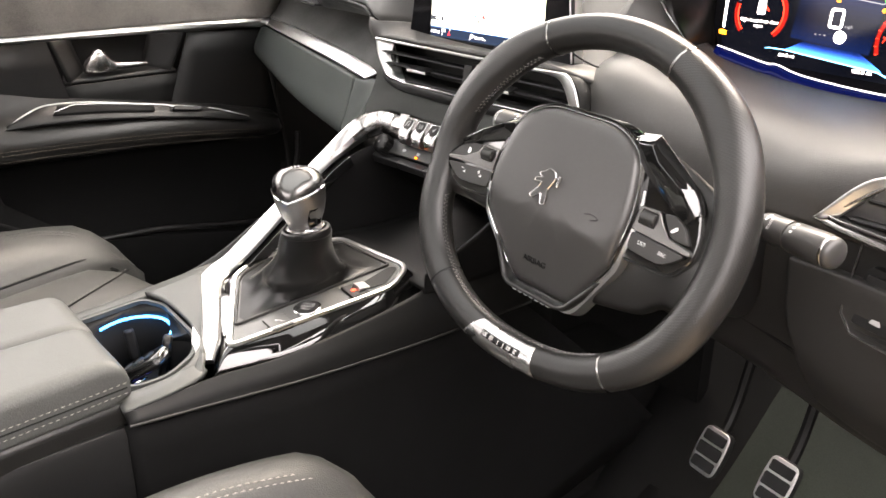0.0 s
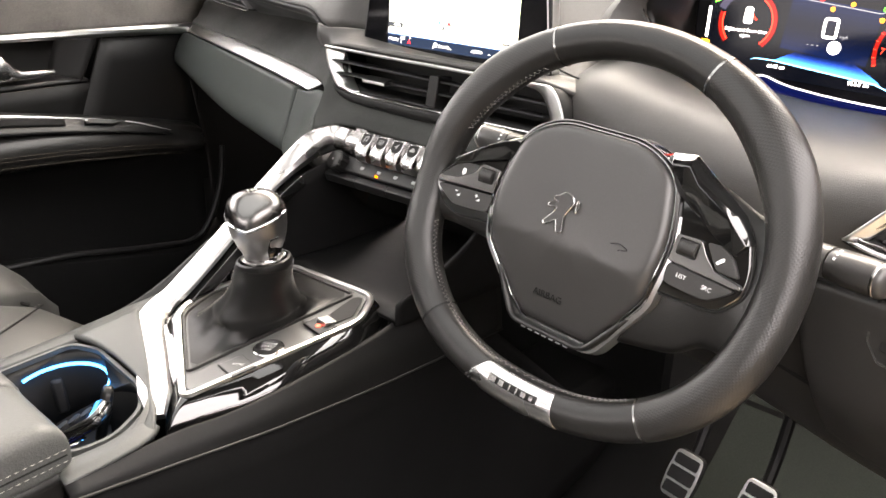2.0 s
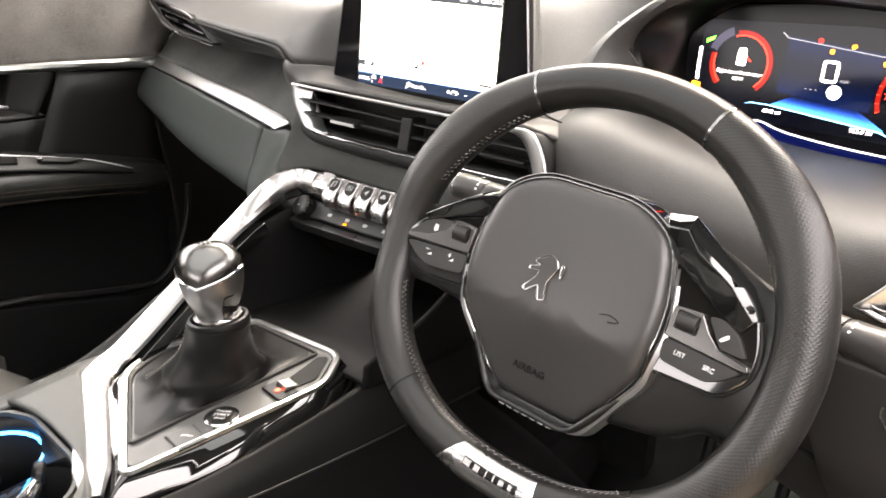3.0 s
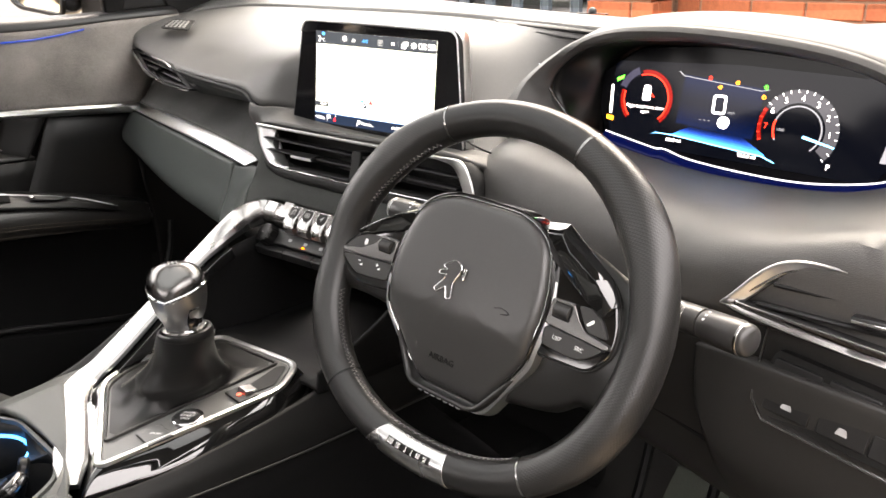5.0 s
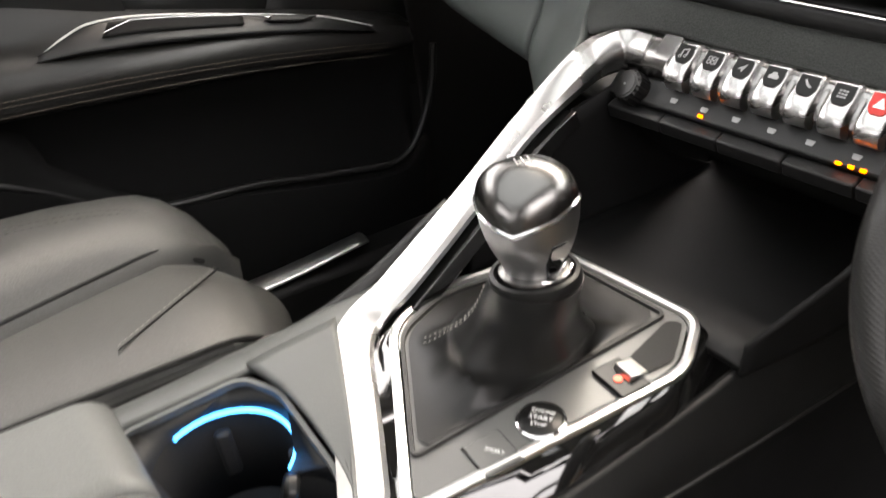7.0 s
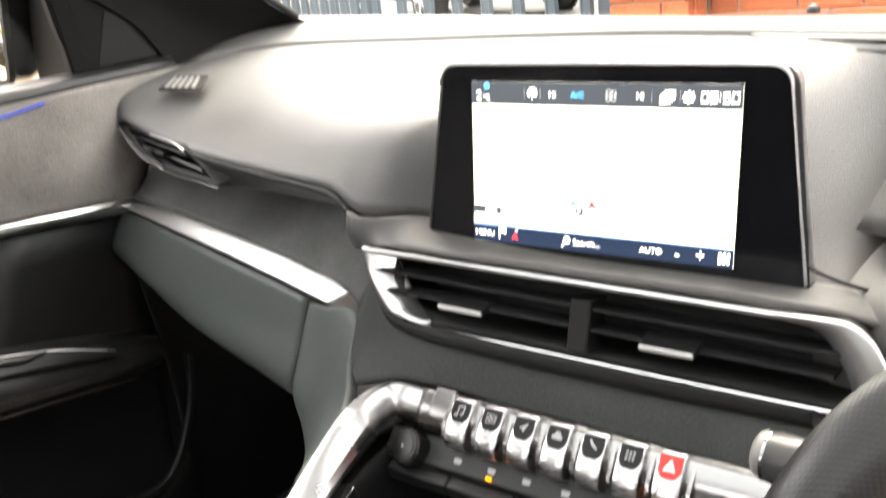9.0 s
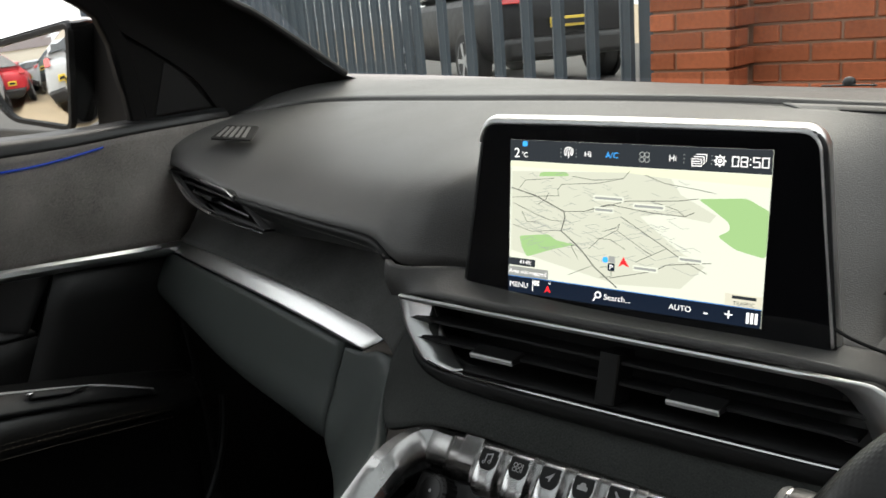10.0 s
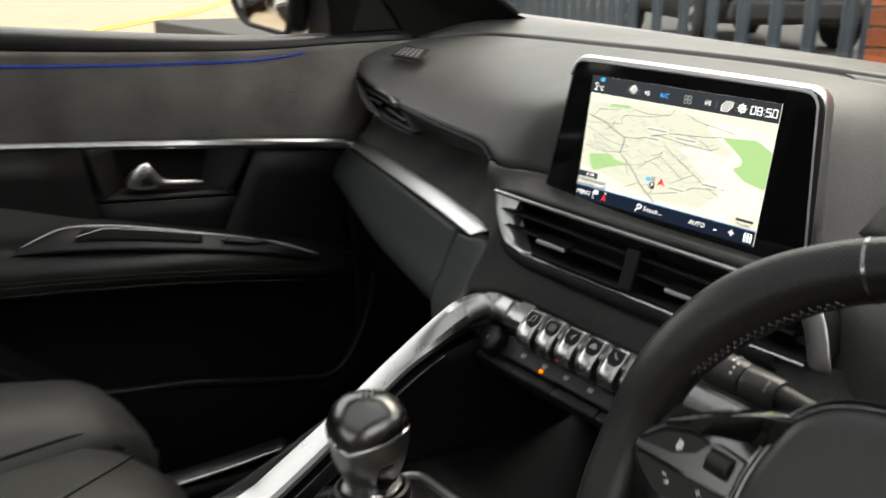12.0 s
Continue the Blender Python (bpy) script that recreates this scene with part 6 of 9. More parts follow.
def gear_surround():
    g = thing("gear_surround", "gloss black gear lever surround with silver loop", "gear surround")
    loop = round_poly([(0.083, -0.175), (-0.062, -0.093), (-0.080, -0.045), (-0.052, 0.056), (0.078, 0.066), (0.106, 0.022), (0.098, -0.05)], [0.010, 0.018, 0.02, 0.012, 0.014, 0.016, 0.2], 6)
    top = [DECK @ Vector((p.x, p.y, 0.002)) for p in loop]
    skirt = round_poly([(0.090, -0.203), (-0.060, -0.118), (-0.088, -0.060), (-0.060, 0.068), (0.088, 0.084), (0.121, 0.004), (0.120, -0.110)], [0.006, 0.018, 0.02, 0.012, 0.016, 0.020, 0.2], 6)
    fall = [(-0.004 if p.x < 0.02 else -0.020) for p in skirt]
    apron = []
    for k in range(7):
        f = k / 6
        apron.append([DECK @ Vector((p.x + (q.x - p.x) * f, p.y + (q.y - p.y) * f, 0.002 + (z - 0.002) * f + 0.0035 * math.sin(math.pi * f))) for p, q, z in zip(loop, skirt, fall)])
    apron.append([DECK @ Vector((q.x, q.y, z - 0.012)) for q, z in zip(skirt, fall)])
    part("gloss_panel", loft(apron[::-1]), M_PIANO, g, "gloss black sloping panel", angle=60)
    up = DECK.to_3x3() @ Vector((0, 0, 1))
    part("silver_loop", sweep([p + up * 0.001 for p in top], [(-0.0045, -0.002), (-0.004, 0.0018), (-0.001, 0.003), (0.002, 0.002), (0.003, -0.002)], up=up, closed=True), M_SILVER, g, "bright silver loop")
    inner = [((p.x - 0.018) * 0.955 + 0.018, (p.y + 0.04) * 0.962 - 0.04) for p in loop]
    part("switch_plate", prism(inner, 0.0035, DECK, 0.0), M_PLATE, g, "satin grey plate", bevel=0.0008)
    strip = round_poly([(0.0525, -0.152), (-0.051, -0.093), (-0.067, -0.045), (-0.043, 0.049), (0.061, 0.054)], [0.006, 0.016, 0.016, 0.012, 0.006], 5)
    part("gaiter_frame", sweep([DECK @ Vector((p.x, p.y, 0.0045)) for p in strip], [(-0.0016, -0.001), (0.0016, -0.001), (0.0012, 0.0018), (-0.0012, 0.0018)], up=up, closed=True), M_KNEE, g, "thin dark gaiter frame")
    # stowage slot at the front
    slot = round_poly([(0.066, 0.050), (0.075, 0.056), (0.097, 0.022), (0.093, -0.002), (0.076, 0.002)], 0.006)
    part("slot", prism(slot, 0.0008, DECK, 0.0040), M_DARK, g, "dark finger slot")
    sb = part("start_button", lathe([(0.0145, 0.0), (0.0145, 0.003), (0.0125, 0.0042), (0.0, 0.0042)], DECK @ pose(0.0815, -0.0768, 0.004)), M_KEYBLACK, g, "round gloss black start button")
    part("button_ring", lathe([(0.0158, 0.0), (0.0158, 0.0028), (0.0142, 0.0034), (0.0142, 0.0)], DECK @ pose(0.0815, -0.0768, 0.004)), M_CHROME, sb, "chrome ring")
    for k, (txt, dy) in enumerate((("ENGINE", 0.0055), ("START", 0.0), ("STOP", -0.0055))):
        writing(txt, 0.0052 if k == 1 else 0.0042, DECK @ pose(0.0815, -0.0768, 0.0085, 0, 0, 32) @ pose(0, dy, 0), M_PRINT, sb)
    pb = part("mode_button", prism(round_poly([(-0.0138, -0.0125), (0.0138, -0.0125), (0.0138, 0.0125), (-0.0138, 0.0125)], 0.001), 0.0016, DECK @ pose(0.0815, -0.1145, 0.004, 0, 0, -6)), M_PLATE, g, "flat grey mode button", bevel=0.0006)
    part("button_gap", prism([(-0.0146, -0.0133), (0.0146, -0.0133), (0.0146, 0.0133), (-0.0146, 0.0133)], 0.0006, DECK @ pose(0.0815, -0.1145, 0.004, 0, 0, -6)), M_DARK, g)
    writing("SPORT", 0.0042, DECK @ pose(0.0815, -0.113, 0.0058, 0, 0, 30), M_PRINT, pb)
    pk = part("brake_switch", prism(round_poly([(-0.0160, -0.0115), (0.0160, -0.0115), (0.0160, 0.0115), (-0.0160, 0.0115)], 0.002), 0.003, DECK @ pose(0.0865, -0.0145, 0.004, 0, 0, -6)), M_KEYBLACK, g, "parking brake switch", bevel=0.001)
    part("brake_tab", loft([[DECK @ pose(0.0865, -0.0145, 0.004, 0, 0, -6) @ Vector(p) for p in row] for row in (((-0.008, 0.0, 0.003), (0.008, 0.0, 0.003), (0.008, 0.002, 0.0075), (-0.008, 0.002, 0.0075)), ((-0.008, 0.016, 0.003), (0.008, 0.016, 0.003), (0.008, 0.015, 0.005), (-0.008, 0.015, 0.005)))]), M_SILVER, pk, "silver pull tab", bevel=0.0006)
    part("brake_lamp", prism(disc(0.003, 10), 0.0006, DECK @ pose(0.0875, -0.018, 0.0075)), glowing("brake_red", (1.0, 0.1, 0.05), 0.35), pk, "small red lamp")
    return g


gear_surround()


def gear_lever():
    g = thing("gear_lever", "manual gear lever with dark chrome knob and black leather gaiter", "gear lever")
    # gaiter: an upright leather sleeve that spreads out and sags into its frame
    m = basis((0.044, -0.050, 0.600), (0.56, -0.83, 0.0), (-0.11, -0.03, 1.0))
    top_c = Vector((0.044, -0.050, 0.604))
    foot = round_poly([(0.050, -0.146), (-0.048, -0.090), (-0.063, -0.045), (-0.040, 0.045), (0.058, 0.050)], [0.006, 0.016, 0.016, 0.012, 0.006], 8)
    n = 72
    edge = []
    for i in range(n):
        a = 2 * math.pi * i / n
        d = Vector((math.cos(a), math.sin(a)))
        mid, best = Vector((0.016, -0.046)), 1.0
        for p, q in zip(foot, foot[1:] + foot[:1]):
            e, f = q - p, p - mid
            den = d.x * e.y - d.y * e.x
            if abs(den) > 1e-9:
                t, u = (f.x * e.y - f.y * e.x) / den, (f.x * d.y - f.y * d.x) / den
                if t > 0 and -0.001 <= u <= 1.001:
                    best = min(best, t)
        edge.append(mid + d * best)
    rings = []
    for k in range(27):
        s = k / 26
        ring = []
        for i in range(n):
            a = 2 * math.pi * i / n
            if s < 0.42:
                # the sagging skirt on the deck
                f = s / 0.42
                inner = Vector((0.027 + (0.0470 if math.cos(a) < 0 else 0.0360) * math.cos(a), -0.045 + 0.0460 * math.sin(a)))
                e = edge[i].lerp(inner, f ** 0.85)
                deg = math.degrees(a)
                fold = 0.0085 * math.exp(-((deg - 222) / 13) ** 2) + 0.0065 * math.exp(-((deg - 118) / 13) ** 2) + 0.0050 * math.exp(-((deg - 262) / 16) ** 2) + 0.0040 * math.exp(-((deg - 170) / 14) ** 2)
                h = 0.0055 + 0.0165 * f ** 2.6 + fold * math.sin(math.pi * min(1.0, f * 0.8)) * f ** 0.5
                ring.append(DECK @ Vector((e.x, e.y, h)))
            else:
                # the sleeve
                f = (s - 0.42) / 0.58
                base = DECK @ Vector((0.027, -0.045, 0.0220))
                cc = base.lerp(top_c, f)
                w0 = 0.0465 if math.cos(a) < 0 else 0.0465 - 0.0105 * math.cos(a) ** 2
                r = 0.0288 + (w0 - 0.0288) * (1 - f) ** 3.0 + 0.0018 * (1 - f)
                fold = 1 + 0.030 * math.sin(3 * a - 5 * f) * math.sin(math.pi * f) + 0.050 * (1 - f) ** 2 * math.sin(5 * a + 2.2) + 0.018 * math.sin(8 * a + 6 * f) * (1 - f)
                ring.append(Vector((cc.x + r * fold * math.cos(a), cc.y + r * fold * math.sin(a) * 1.03, cc.z)))
        rings.append(ring)
    part("gaiter", loft(rings, True, True), M_GAITER, g, "soft black leather gaiter with sagging folds", angle=70)
    # twin seams up the sleeve and across the skirt, towards the passenger and to the front
    for ang in (222, 118):
        j = int(ang / 360 * n)
        for d in (0, 1):
            path = []
            for k in range(3, 25):
                p, q = rings[k][(j + d) % n], rings[k][(j + d + 1) % n]
                lift_ = Vector((0, 0, 0.0007)) if k < 11 else (p - Vector((0.03, -0.046, p.z))).normalized() * 0.0006
                path.append(p + lift_)
            stitches(spline(path, 60), g, M_THREAD, 0.0030, 0.0020, 0.00045, up=(-0.7, -0.4, 0.4))
    part("collar", lathe([(0.0255, -0.004), (0.0282, 0.000), (0.0290, 0.006), (0.0278, 0.0100), (0.0252, 0.0108), (0.0238, 0.0085), (0.0235, 0.000)], m @ pose(0, 0, -0.001), 36), M_GAITER, g, "rolled leather collar")
    part("reverse_ring", lathe([(0.0205, -0.001), (0.0232, 0.003), (0.0236, 0.008), (0.0222, 0.0115), (0.0200, 0.0125)], m, 36), M_KNOB, g, "dark satin ring")

    # knob: a waisted body, widening to a shield-shaped rim that dips to a point towards the driver
    def ring(z, a, b, dip=0.0, e=1.0, k=0.0, n=64):
        out = []
        for i in range(n):
            t = 2 * math.pi * (i / n if i <= n / 2 else i / n - 1)
            c, sn = math.cos(t), math.sin(t)
            fall = max(0.0, 1 - abs(t) / 1.35)
            x = a * math.copysign(abs(c) ** e, c)
            y = b * math.copysign(abs(sn) ** e, sn)
            x, y = x * 0.93, y * 0.93
            out.append(m @ Vector((x + k * max(0.0, c) * 0.004, y, z - dip * fall + 0.16 * dip * max(0.0, 1 - abs(abs(t) - 1.57) / 0.7))))
        return out
    D = 0.0100
    part("grip_body", loft([ring(0.004, 0.0186, 0.0190), ring(0.012, 0.0190, 0.0196), ring(0.019, 0.0208, 0.0220, 0.0, 1.02), ring(0.026, 0.0240, 0.0262, 0.0008, 1.06), ring(0.034, 0.0264, 0.0296, 0.003, 1.12, 0.4), ring(0.044, 0.0284, 0.0325, 0.0065, 1.18, 0.7), ring(0.0560, 0.0294, 0.0340, D, 1.22, 1.0)]), M_KNOBBODY, g, "satin silver knob body", angle=70)
    part("band", loft([ring(0.0556, 0.0294, 0.0340, D, 1.22, 1.0), ring(0.0564, 0.0301, 0.0348, D, 1.22, 1.0), ring(0.0578, 0.0302, 0.0349, D, 1.22, 1.0), ring(0.0588, 0.0293, 0.0338, D, 1.22, 1.0), ring(0.0562, 0.0271, 0.0312, D * 0.95, 1.20, 0.9)]), M_CHROME, g, "bright chrome band")
    part("cap", loft([ring(0.0570, 0.0290, 0.0334, D, 1.20, 1.0), ring(0.0625, 0.0288, 0.0328, D * 0.92, 1.14, 0.9), ring(0.0680, 0.0272, 0.0308, D * 0.72, 1.08, 0.6), ring(0.0728, 0.0242, 0.0272, D * 0.5, 1.03, 0.3), ring(0.0766, 0.0198, 0.0222, D * 0.3, 1.0), ring(0.0792, 0.0142, 0.0160, D * 0.14, 1.0), ring(0.0806, 0.0082, 0.0092, D * 0.05), ring(0.0811, 0.0028, 0.0032)]), M_KNOB, g, "dark satin knob cap", angle=80)
    # dark finger slot on the flank towards the dashboard, with its little gloss trigger
    def flank(deg, z, r):
        return m @ Vector((r * math.cos(radians(deg)), r * math.sin(radians(deg)), z))
    part("finger_slot", patch([[flank(d, 0.012, 0.0206) for d in (40, 62, 86)], [flank(d, 0.024, 0.0226) for d in (38, 62, 88)], [flank(d, 0.036, 0.0272) for d in (44, 64, 84)]], 12, 10), M_PIANO, g, "dark slot", solid=0.0015)
    part("slot_hook", tube(spline([flank(d, 0.0105 + 0.002 * abs(d - 60) / 30, 0.0232) for d in (26, 44, 62, 80, 96)], 16), 0.0011, 6), M_CHROME, g, "thin chrome hook")
    part("shift_pattern", join(*[prism([(x - 0.0004, y0), (x + 0.0004, y0), (x + 0.0004, y1), (x - 0.0004, y1)], 0.0006, m @ pose(0, 0, 0.0808, 0, 0, -60)) for x, y0, y1 in ((-0.004, -0.005, 0.005), (0.0, -0.005, 0.005), (0.004, -0.005, 0.005))] + [prism([(-0.004, -0.0004), (0.004, -0.0004), (0.004, 0.0004), (-0.004, 0.0004)], 0.0006, m @ pose(0, 0, 0.0808, 0, 0, -60))]), M_PRINT_DIM, g)
    return g


gear_lever()


def cup_holders():
    c = thing("cup_holder", "double cup holder with blue light ring", "cup holder")
    lip = round_poly([(-0.094, -0.200), (-0.062, -0.186), (0.030, -0.191), (0.066, -0.209), (0.086, -0.246), (0.078, -0.287), (-0.098, -0.287)], [0.012, 0.01, 0.012, 0.012, 0.015, 0.02, 0.01], 5)
    up = DECK.to_3x3() @ Vector((0, 0, 1))
    path = [DECK @ Vector((p.x, p.y, 0.0)) for p in lip]
    part("rim", sweep(path, [(-0.002, -0.004), (0.002, -0.004), (0.0018, 0.0012), (-0.0018, 0.0012)], up=up, closed=True), M_DECK, c, "thin rounded rim")
    cups = ((-0.042, -0.238, 0.0465), (0.032, -0.228, 0.036), (0.030, -0.252, 0.040))
    # well plate with scalloped openings, as a ring of faces from the lip down to the cups' common outline
    outline = []
    for i in range(64):
        a = 2 * math.pi * i / 64
        d = Vector((math.cos(a), math.sin(a)))
        far = 0.0
        for cx, cy, r in cups:
            o = Vector((-0.009 - cx, -0.243 - cy))
            b = o.dot(d)
            q = b * b - o.length_squared + r * r
            if q > 0:
                far = max(far, -b + math.sqrt(q))
        outline.append(Vector((-0.009, -0.243)) + d * far)
    arc_lip = []
    for i in range(64):
        a = 2 * math.pi * i / 64
        d = Vector((math.cos(a), math.sin(a)))
        best = max(lip, key=lambda p: (Vector((p.x, p.y)) - Vector((-0.009, -0.243))).normalized().dot(d))
        arc_lip.append(best)
    part("well_plate", loft([[DECK @ Vector((p.x, p.y, -0.002)) for p in arc_lip], [DECK @ Vector((p.x, p.y, -0.012)) for p in outline]], True, False), M_DARK, c, "black well edge", solid=0.002)
    part("well_wall", loft([[DECK @ Vector((p.x, p.y, -0.012)) for p in outline], [DECK @ Vector(((p.x + 0.009) * 0.92 - 0.009, (p.y + 0.243) * 0.92 - 0.243, -0.085)) for p in outline]], True, False), M_SHADEBLACK, c, "black cup wall", solid=0.002)
    part("well_floor", prism([((p.x + 0.009) * 0.93 - 0.009, (p.y + 0.243) * 0.93 - 0.243) for p in outline], 0.004, DECK, -0.088), M_RUBBER, c, "rubber floor")
    glow = glowing("cup_light_blue", (0.03, 0.34, 1.0), 0.75)
    for (cx, cy, r), a0, a1 in ((cups[0], 40, 205), (cups[1], 5, 60)):
        ring = [DECK @ Vector((cx + (r - 0.0008) * math.cos(radians(a)), cy + (r - 0.0008) * math.sin(radians(a)), -0.0125)) for a in np.linspace(a0, a1, 30)]
        part("light_ring", sweep(ring, [(-0.0010, -0.0014), (0.0010, -0.0014), (0.0010, 0.0014), (-0.0010, 0.0014)], up=up), glow, c, "blue lit ring")
    for (cx, cy, r), angs in ((cups[0], (75, 165)), (cups[1], (20, 75))):
        for a in angs:
            m = DECK @ pose(cx + (r - 0.004) * math.cos(radians(a)), cy + (r - 0.004) * math.sin(radians(a)), -0.045, 0, 0, a)
            part("gripper", box(0.008, 0.012, 0.04, m), M_RUBBER, c, "rubber gripper", bevel=0.003)
    return c


cup_holders()


def car_key():
    k = thing("car_key", "glossy black car key fob with blue tag in the cup holder", "car key")
    m = DECK @ pose(0.016, -0.250, -0.020, 30, 0, -50)
    body = round_poly([(-0.018, -0.034), (0.018, -0.034), (0.020, 0.0), (0.016, 0.036), (-0.016, 0.036), (-0.020, 0.0)], 0.012, 5)
    part("fob", prism(body, 0.014, m, -0.007), M_PIANO, k, "gloss black fob", bevel=0.004, seg=3)
    part("fob_trim", sweep([m @ Vector((p.x * 1.005, p.y * 1.005, 0.0)) for p in body], [(-0.001, -0.0012), (0.0012, -0.0012), (0.0012, 0.0012), (-0.001, 0.0012)], up=m.to_3x3() @ Vector((0, 0, 1)), closed=True), M_CHROME, k, "chrome edge")
    for y in (-0.014, 0.002, 0.018):
        part("button", prism(disc(0.0065, 14), 0.001, m @ pose(0, y, 0.0068)), M_PLASTIC, k)
    m2 = DECK @ pose(0.010, -0.222, -0.026, 72, 12, -30)
    part("holder", prism(round_poly([(-0.011, -0.030), (0.011, -0.030), (0.014, 0.02), (0.006, 0.034), (-0.006, 0.034), (-0.014, 0.02)], 0.006), 0.010, m2, -0.005), M_KEYBLACK, k, "second black fob", bevel=0.003)
    ringp = [DECK @ Vector((0.030 + 0.011 * math.cos(a), -0.262 + 0.011 * math.sin(a), -0.026 + 0.006 * math.cos(a))) for a in np.linspace(0, 2 * math.pi, 24, endpoint=False)]
    part("key_ring", tube(ringp, 0.0009, 6, closed=True), M_CHROME, k, "steel ring")
    part("tag", prism(round_poly([(-0.014, -0.007), (0.014, -0.007), (0.014, 0.007), (-0.014, 0.007)], 0.003), 0.002, DECK @ pose(0.040, -0.266, -0.040, 40, 10, 30)), M_BLUE, k, "blue plastic tag", bevel=0.0006)
    return k


car_key()


def armrest():
    a = thing("armrest_box", "grey leather centre armrest with split lid and pale stitching", "armrest")
    def half(x0, x1, name):
        rings = []
        for s in (0.0, 0.002, 0.006, 0.012, 0.020, 0.030, 0.042, 0.056, 0.10, 0.2, 0.35, 0.5, 0.75, 1.0):
            y = -0.286 - 0.46 * s - 0.012 * (x0 + x1)
            u = 1 - min(1.0, s / 0.056)
            e = math.sqrt(1 - u * u)
            zt, zb = 0.531 + 0.022 * e, 0.512 - 0.008 * e
            grow = 0.035 * s * (1 if x1 > 0.05 else 0.3)
            pts = round_poly([(x0, zb), (x1 + grow, zb), (x1 + grow, zt), (x0, zt)], [0.007, 0.007, 0.006 + 0.010 * e, 0.004 + 0.003 * e], 6)
            rings.append([Vector((p.x, y, p.y)) for p in pts])
        part(name, loft(rings), M_ARMREST, a, "padded grey leather lid", angle=60)
    half(-0.088, 0.0035, "lid_passenger_half")
    half(0.0055, 0.100, "lid_driver_half")
    for z in (0.527, 0.516):
        line = [(0.1005 + 0.035 * s, -0.291 - 0.46 * s, z) for s in np.linspace(0, 1, 20)]
        stitches([Vector((x + 0.0005, y, z)) for x, y, z in line], a, M_THREAD, 0.004, 0.0025, 0.0005, up=(1, 0, 0))
        stitches(spline([(0.012, -0.2855, z), (0.06, -0.2865, z), (0.094, -0.2880, z)], 16), a, M_THREAD, 0.004, 0.0025, 0.0005, up=(0, 1, 0))
    part("piping_groove", tube([Vector((0.101 + 0.035 * s, -0.291 - 0.46 * s, 0.5215)) for s in np.linspace(0, 1, 12)], 0.0008, 6), M_DARK, a)
    part("lower_body", loft([[Vector((x + (0.03 * s if x > 0 else 0), -0.291 - 0.46 * s, z)) for x, z in ((-0.088, 0.46), (-0.09, 0.508), (0.101, 0.508), (0.101, 0.470))] for s in (0, 1)]), M_LEATHER, a, "black leather armrest body", bevel=0.01)
    return a


armrest()


# ---- steering wheel ----
def wheel_frame():
    r = radians(21.7)
    return basis((0.382, 0.0, 0.727), (1, 0, 0), (0, -math.cos(r), math.sin(r))) @ pose(0, 0, 0, 0, 0, -3)


WM = wheel_frame()


RIM_Z = -0.004  # the rim's centre plane, against the hub's face


def rim_point(a, k=1.0):
    """Centre line of the rim: an ellipse above, squarer below."""
    c, s = math.cos(a), math.sin(a)
    e = 0.87 if s < 0 else 1.0
    return Vector((0.1555 * k * math.copysign(abs(c) ** e, c), 0.1390 * k * math.copysign(abs(s) ** e, s), 0.0))


def rim_girth(a):
    """Half the rim's width: slim above and below, fuller at the sides and at the thumb rests."""
    d = math.degrees(a) % 360
    return 0.0147 + 0.0022 * math.cos(a) ** 2 + 0.0026 * (math.exp(-((d - 38) / 17) ** 2) + math.exp(-((d - 142) / 17) ** 2))


def rim_drop(a):
    """The rim sinks a little where the spokes run in."""
    d = math.degrees(a) % 360
    return 0.0042 * math.exp(-((d - 182) / 13) ** 2) + 0.0020 * math.exp(-((min(d, 360 - d)) / 13) ** 2)


def wheel_arc(a0, a1, n, grow=0.0):
    rings = []
    for i in range(n):
        a = radians(a0 + (a1 - a0) * i / (n - 1))
        p, q = rim_point(a), rim_point(a + 0.01)
        t = (q - p).normalized()
        out = Vector((t.y, -t.x, 0))
        ring = []
        for j in range(24):
            b = 2 * math.pi * j / 24 - math.pi / 2
            # a soft ridge on the driver's side, flatter flanks
            cb, sb = math.cos(b), math.sin(b)
            wide = (rim_girth(a) + grow) * math.copysign(abs(cb) ** 0.92, cb)
            high = (0.0155 + grow) * math.copysign(abs(sb) ** 0.95, sb)
            ring.append(WM @ (p + out * wide + Vector((0, 0, high + RIM_Z - rim_drop(a)))))
        rings.append(ring)
    return rings


def grip(rings):
    """A loft with its length and girth in metres kept on each vertex, for the dotted leather."""
    bm = loft(rings)
    lay = bm.verts.layers.float_vector.new("grip")
    bm.verts.ensure_lookup_table()
    run, n = 0.0, len(rings[0])
    for i, ring in enumerate(rings):
        mid = sum(ring, Vector()) / n
        if i:
            run += (mid - before).length
        before = mid
        for j in range(n):
            bm.verts[i * n + j][lay] = Vector((run, j * 0.105 / n, 0))
    return bm


